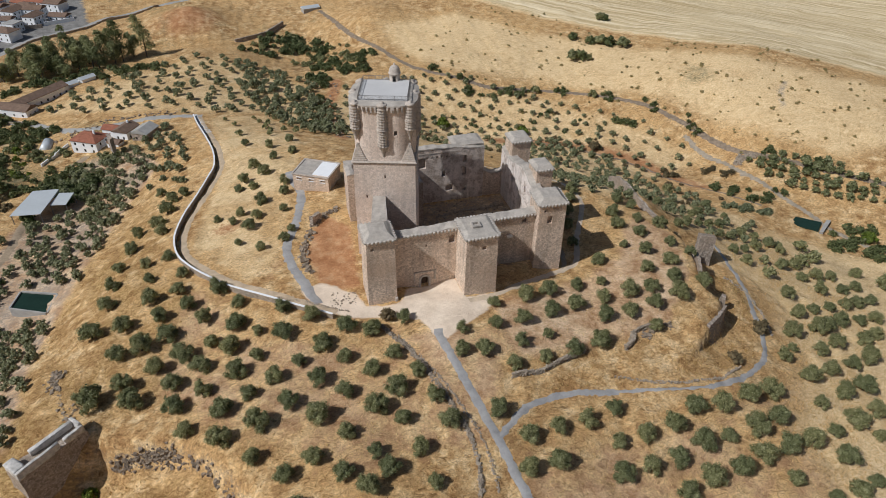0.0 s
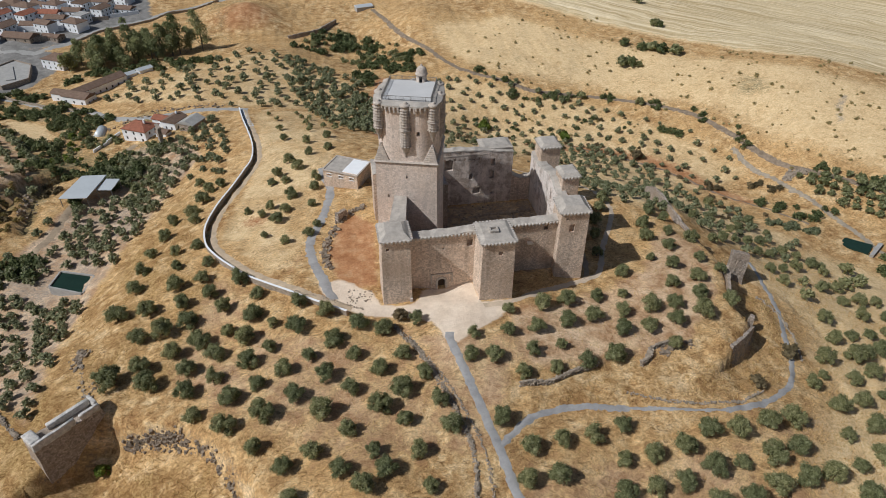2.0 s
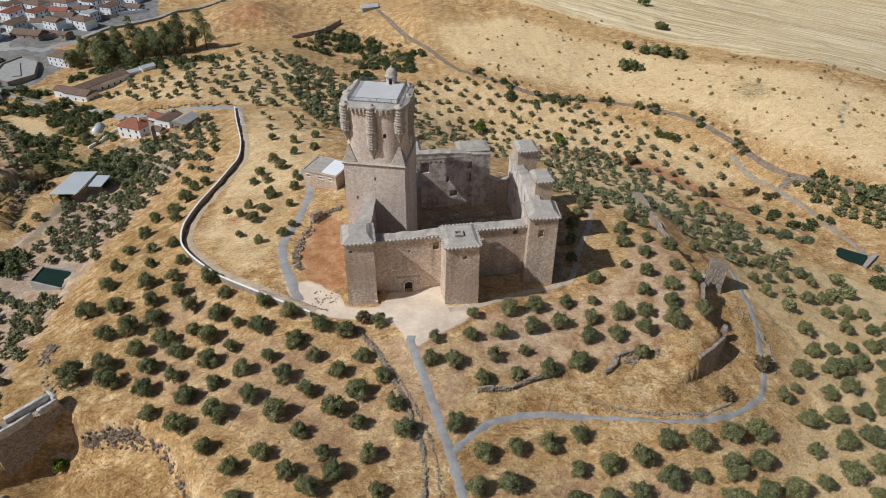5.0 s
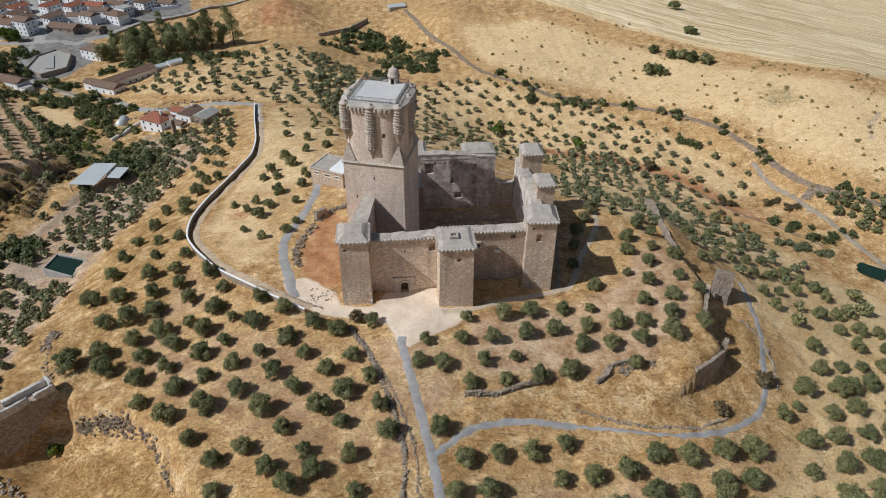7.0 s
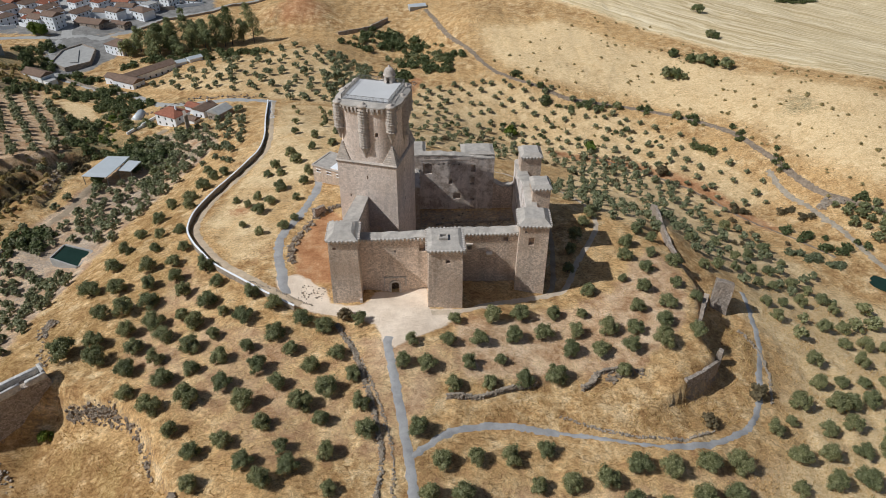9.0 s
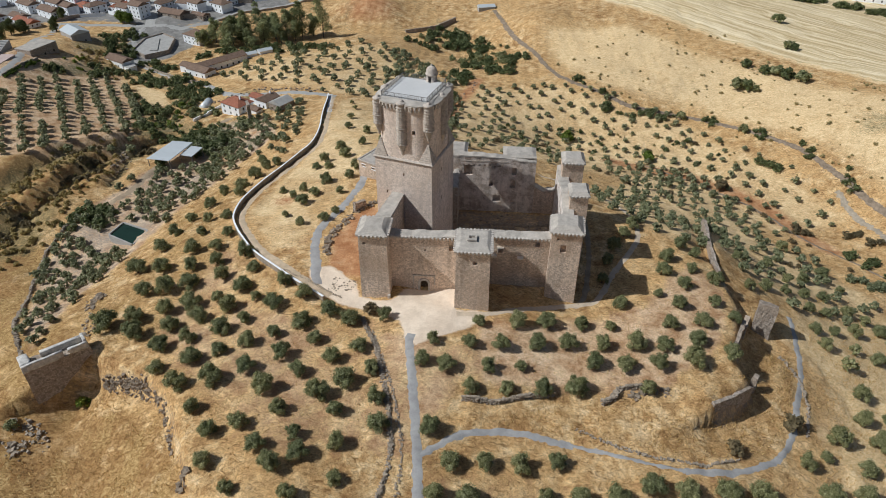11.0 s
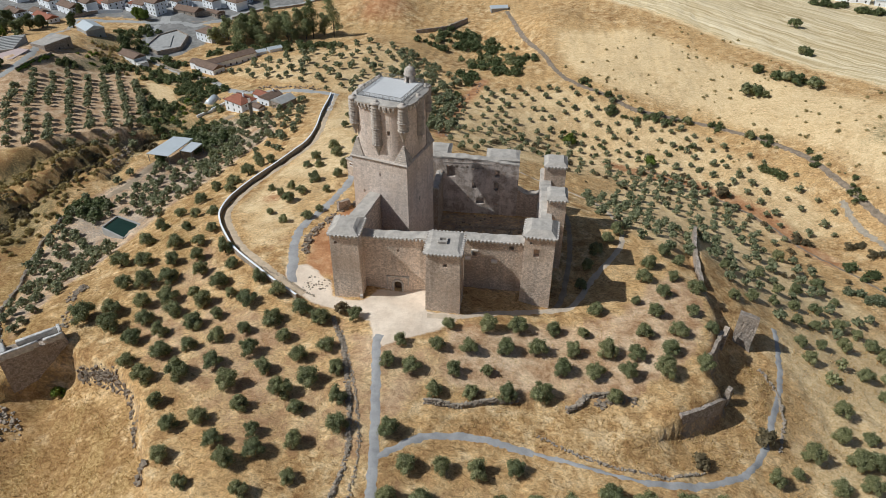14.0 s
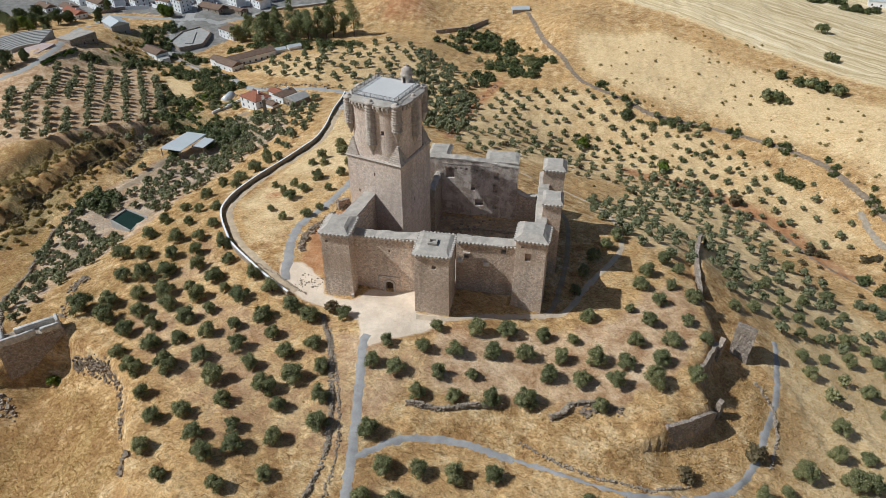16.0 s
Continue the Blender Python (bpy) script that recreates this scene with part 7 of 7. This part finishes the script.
def scrub_patch(name, spots, label, leaf, seed, size=(1.0, 2.4), density=0.1):
    """Tangled bushes that nobody could count: spots of (x, y, rx, ry)."""
    random.seed(seed)
    verts, polys = [], []
    for cx, cy, rx, ry in spots:
        for _ in range(int(rx * ry * 3.14 * density)):
            a, d = random.uniform(0, 6.28), math.sqrt(random.random())
            x, y, r = cx + math.cos(a) * d * rx, cy + math.sin(a) * d * ry, random.uniform(*size)
            if inside(x, y, CLEARING, 0.5) > 0.5:
                continue
            z = height(x, y) - 0.35 * r
            m = random.choice(BUSH_CROWNS)
            b = random.uniform(0, 6.28)
            ca, sa = math.cos(b) * r, math.sin(b) * r
            base = len(verts)
            verts += [(x + p[0] * ca - p[1] * sa, y + p[0] * sa + p[1] * ca, z + p[2] * r * 0.9) for p in m[0]]
            polys += [tuple(base + k for k in f) for f in m[1]]
    me = bpy.data.meshes.new(name)
    me.from_pydata(verts, [], polys)
    me.materials.append(leaf)
    return tagged(new(name, me), label, "scrub", kind="stuff")


scrub_patch("scrub", [(-160, 132, 9, 16), (-148, 116, 9, 8), (-152, 160, 8, 12), (-168, 168, 8, 14), (-190, 188, 10, 10), (-202.3, 200.6, 12, 8), (-220.5, 198, 8, 10), (-236.2, 180.2, 6, 8), (-242, 252.5, 8, 10), (-229.1, 239, 5, 8), (-172, 192, 8, 8), (-140, 42, 9, 5), (-146, 36, 5, 4), (-132, 110, 8, 8), (-128, 122, 8, 8)], "dark green tangled scrub in the ravine", DARK_LEAF, 31, density=0.075)
scrub_patch("scrub", [(-150, 140, 9, 12), (-162, 152, 8, 8), (-136, 140, 6, 8), (-118, 118, 12, 14), (-112, 92, 8, 14)], "grey-green garden bushes below the farm", OLIVE_LEAF, 32, density=0.05)
scrub_patch("scrub", [(-150, 145, 8, 8), (-232.3, 199.9, 9, 8), (-219.9, 243.4, 4, 6), (-158, 122, 6, 8), (-145, 128, 6, 8)], "yellow-green reeds and bushes in the ravine", BRIGHT_LEAF, 36, (0.8, 1.8), 0.05)
scrub_patch("scrub", [(-29, 295.1, 14, 14), (-11.1, 281.2, 12, 14), (-6.4, 240.1, 10, 14), (8, 222, 10, 10), (-14, 205, 8, 10), (-41.1, 278.3, 14, 6), (16.2, 243.8, 8, 10)], "dark green thicket along the stream", DARK_LEAF, 33, (1.4, 3.4), 0.045)
scrub_patch("scrub", [(69, 175.1, 9, 3), (84.7, 169.2, 12, 3), (138, 60, 3, 2), (128, 120, 5, 5), (172, 12, 10, 6)], "dark green bramble bands by the dry stream", DARK_LEAF, 34, (1.2, 2.6), 0.09)
scrub_patch("scrub", [(-139.4, 248.3, 30, 10), (-168.8, 237.5, 14, 8), (-109.6, 242.6, 14, 8)], "undergrowth beneath the eucalyptus trees", DARK_LEAF, 35, (1.2, 2.8), 0.05)
scrub_patch("hedge", [(225, 352, 14, 4), (247, 340, 10, 4), (205, 366, 14, 4), (270, 328, 14, 4)], "dark hedge at the far field edge", DARK_LEAF, 37, (2.0, 3.4), 0.12)
random.seed(5)
scrub_patch("dry_tufts", [(130, 170, 70, 50), (192.6, 123.5, 60, 50), (100, 220, 60, 60), (204.4, 95.1, 50, 40)], "dry grey thistles scattered over the far pasture", THISTLE_LEAF, 38, (0.4, 1.1), 0.007)


scrub_patch("scrub", [(-227.5, 213.3, 14, 12), (-217.1, 196.2, 10, 8), (-237.9, 213.9, 8, 12), (-208.2, 194.2, 10, 6), (-170, 60, 14, 22), (-178, 30, 14, 18), (-160, 92, 8, 8)], "dry yellow reeds and thistles on the ravine bank", STRAW_LEAF, 41, (0.6, 1.5), 0.045)
scrub_patch("scrub", [(-160, 66, 7, 16), (-170, 36, 8, 16), (-150, 98, 6, 7), (-156, 108, 8, 6), (-163, 84, 6, 8)], "dark brown scrub in the ravine", DRY_LEAF, 42, (0.7, 1.8), 0.09)
scrub_patch("scrub", [(-234.3, 262.6, 8, 8), (-224.1, 227.5, 8, 10), (-202.9, 220.8, 8, 5), (-190.8, 211.8, 10, 5), (-178, 188, 10, 10), (-160, 178, 10, 8), (-148, 168, 8, 8), (-186, 172, 6, 12), (-170, 150, 6, 14)], "dense green bushes under the village lane", DARK_LEAF, 43, (1.2, 2.8), 0.07)
scrub_patch("scrub", [(52.3, 201.6, 4, 5), (64.6, 186.8, 6, 3), (92, 172, 10, 3), (112, 163, 8, 3), (132, 146, 5, 6), (144, 124, 3, 8), (154.6, 102.1, 3, 8), (174, 68, 5, 5), (186, 54, 6, 5)], "dark bushes lining the dry stream", DARK_LEAF, 44, (1.0, 2.2), 0.08)
scrub_patch("scrub", [(61.1, 104.1, 30, 25), (120, 60, 20, 30), (100, 130, 30, 20)], "dry brown shrubs between the olives", DRY_LEAF, 45, (0.6, 1.5), 0.006)
scrub_patch("scrub", [(-157, 66, 7, 24), (-160, 30, 9, 24), (-172, 66, 8, 20), (-180, 40, 8, 24), (-186, 10, 14, 20)], "thick tufts of golden grass on the ravine bank", STRAW_LEAF, 46, (0.5, 1.3), 0.09)
scrub_patch("scrub", [(-130, 108, 5, 5), (-124, 100, 4, 5), (-118, 106, 5, 6), (-141, 44, 6, 4), (-137, 38, 5, 3), (-134, 84, 3, 3)], "dark green bushes by the shed", DARK_LEAF, 47, (1.4, 2.8), 0.12)
scrub_patch("shrubs", [(-213.3, 253.8, 2.2, 3.5), (-210.3, 245.7, 2.0, 3.5), (-208.2, 240.8, 1.6, 2.0)], "low green planting in the plaza's basin", BRIGHT_LEAF, 48, (0.7, 1.1), 0.35)

scrub_patch("scrub", [(146, 51, 6, 3), (152, 45, 5, 3), (164, 46, 2.5, 3), (139, 57, 4, 2.5)], "dark bramble thicket by the pool", DARK_LEAF, 51, (1.2, 2.4), 0.14)
scrub_patch("reeds", [(134, 40, 5, 2.5), (141, 37, 6, 3), (148, 34, 4, 2.5)], "bank of pale green reeds above the pool", SAGE_LEAF, 52, (0.9, 1.7), 0.3)
scrub_patch("scrub", [(163, 8, 6, 4), (170, -2, 6, 5), (180, -12, 7, 5), (190, -20, 6, 4)], "green thicket downstream of the weir", DARK_LEAF, 53, (1.2, 2.6), 0.14)
scrub_patch("scrub", [(153, 68, 3, 5), (148, 75, 3, 4), (128, 76, 4, 3)], "leafless grey shrubs by the stream", DRY_LEAF, 54, (1.2, 2.2), 0.14)
scrub_patch("hedge", [(-246, 160, 1.2, 5), (-245.6, 170, 1.2, 6), (-245.8, 180, 1.2, 5)], "green ivy over the retaining wall of the upper lane", BRIGHT_LEAF, 55, (0.8, 1.3), 0.7)


def dry_grass(name, zones, label, seed, tall=(0.22, 0.55)):
    """Standing tufts of dead grass that nobody could count: each a bent blade or wisp; zones of (outline, wisps to a square metre)."""
    rng = np.random.default_rng(seed)
    X, Y = [], []
    for outline, density in zones:
        xs, ys = [p[0] for p in outline], [p[1] for p in outline]
        n = int((max(xs) - min(xs)) * (max(ys) - min(ys)) * density)
        x, y = rng.uniform(min(xs), max(xs), n), rng.uniform(min(ys), max(ys), n)
        clump = vnoise(x, y, 6.0, seed) + 0.6 * vnoise(x, y, 2.2, seed + 1)
        ok = (inside(x, y, outline, 0.5) > 0.5) & (clump + rng.uniform(-0.9, 0.9, n) > 0.0)
        for line in (ROAD_A, ROAD_B):
            ok &= line_distance(x, y, line)[0] > 1.5
        X.append(x[ok])
        Y.append(y[ok])
    X, Y = np.concatenate(X), np.concatenate(Y)
    Z = surface(X, Y)
    n = len(X)
    a = rng.uniform(0, 6.28, n)
    h, w, lean = rng.uniform(*tall, n), rng.uniform(0.05, 0.11, n), rng.uniform(0.1, 0.45, n)
    ca, sa = np.cos(a), np.sin(a)
    V = np.stack([np.stack([X - sa * w, Y + ca * w, Z - 0.05], -1), np.stack([X + sa * w, Y - ca * w, Z - 0.05], -1),
                  np.stack([X + sa * w * 0.5 + ca * lean, Y - ca * w * 0.5 + sa * lean, Z + h], -1), np.stack([X - sa * w * 0.5 + ca * lean, Y + ca * w * 0.5 + sa * lean, Z + h * 0.9], -1)], 1)
    me = bpy.data.meshes.new(name)
    me.from_pydata(V.reshape(-1, 3).tolist(), [], np.arange(4 * n).reshape(-1, 4).tolist())
    me.materials.append(GRASS_BLADE)
    return tagged(new(name, me), label, "grass", kind="stuff")


dry_grass("dry_grass", [([(-54, -96), (-56, -73), (-65, -60), (-75, -51), (-90, -47), (-96, -60), (-120, -60), (-110, -110), (-60, -110)], 4.5), (RANK_TERRACE, 6.0)], "tall golden dead grass on rough slopes", 61)
dry_grass("dry_grass", [([(-100, -40), (-112, -20), (-112, 15), (-104, 50), (-90, 60), (-80, 20), (-66, -2), (-40, -25), (-26, -32), (-14, -75), (-24, -90), (-52, -78), (-66, -52), (-88, -44)], 2.5), ([(0, -34), (26, -25), (46, -16), (62, 4), (68, -10), (64, -30), (48, -44), (20, -50), (-4, -52)], 2.0), ([(-4, -70), (30, -66), (60, -66), (76, -56), (88, -30), (100, -10), (130, 0), (120, -60), (80, -95), (0, -95)], 2.0)], "thin dead grass between the olive trees", 62, (0.15, 0.4))
dry_grass("dry_grass", [([(86, -12), (100, 12), (124, 30), (136, 0), (126, -50), (104, -78), (64, -92), (48, -78), (66, -64), (84, -50), (90, -30)], 3.0)], "bleached standing grass below the gravel track", 73, (0.2, 0.45))
scrub_patch("scrub", [(20, 118, 14, 14), (36, 150, 14, 14), (10, 140, 10, 10), (60, 150, 16, 16), (95, 135, 18, 14)], "low green shrubs among the young olives", DARK_LEAF, 56, (0.6, 1.6), 0.012)
scrub_patch("scrub", [(-30, 300, 12, 5), (-14, 288, 10, 10), (2, 268, 10, 12), (-38, 288, 10, 5), (8, 246, 8, 10), (-20, 262, 8, 8)], "pale olive bushes along the stream gully", OLIVE_LEAF, 57, (1.2, 2.6), 0.05)
for i, (x, y) in enumerate([(-55, 94), (-46, 87), (-38, 94), (-52, 68), (-45, 73), (-38, 77), (-56, 57), (-49, 60), (-58, 52), (-43, 48)]):
    random.seed(3000 + i)
    made = copy_thing(KINDS[i % 8], Matrix())
    made.matrix_basis = stand(x, y, 1.6 + 0.15 * (i % 4))
rocks([(-16, 100), (-17, 133), (-15, 160), (-11, 179), (-5, 204)], 1.4, 0.8, 70, "crumbling brown edge of a dry gully", 27)
scrub_patch("scrub", [(-24, 133, 4, 5), (-22, 160, 4, 5), (-18, 179, 4, 5), (-12, 204, 4, 5)], "green bushes in the dry gully", DARK_LEAF, 58, (1.0, 2.2), 0.06)
scrub_patch("scrub", [(6, 110, 6, 3), (27, 135, 6, 3), (55, 141, 6, 3), (77, 126, 6, 3), (94, 111, 6, 3), (112, 96, 6, 3), (128, 76, 6, 3)], "rank shrubs along the eroded rill", DRY_LEAF, 59, (0.7, 1.7), 0.05)
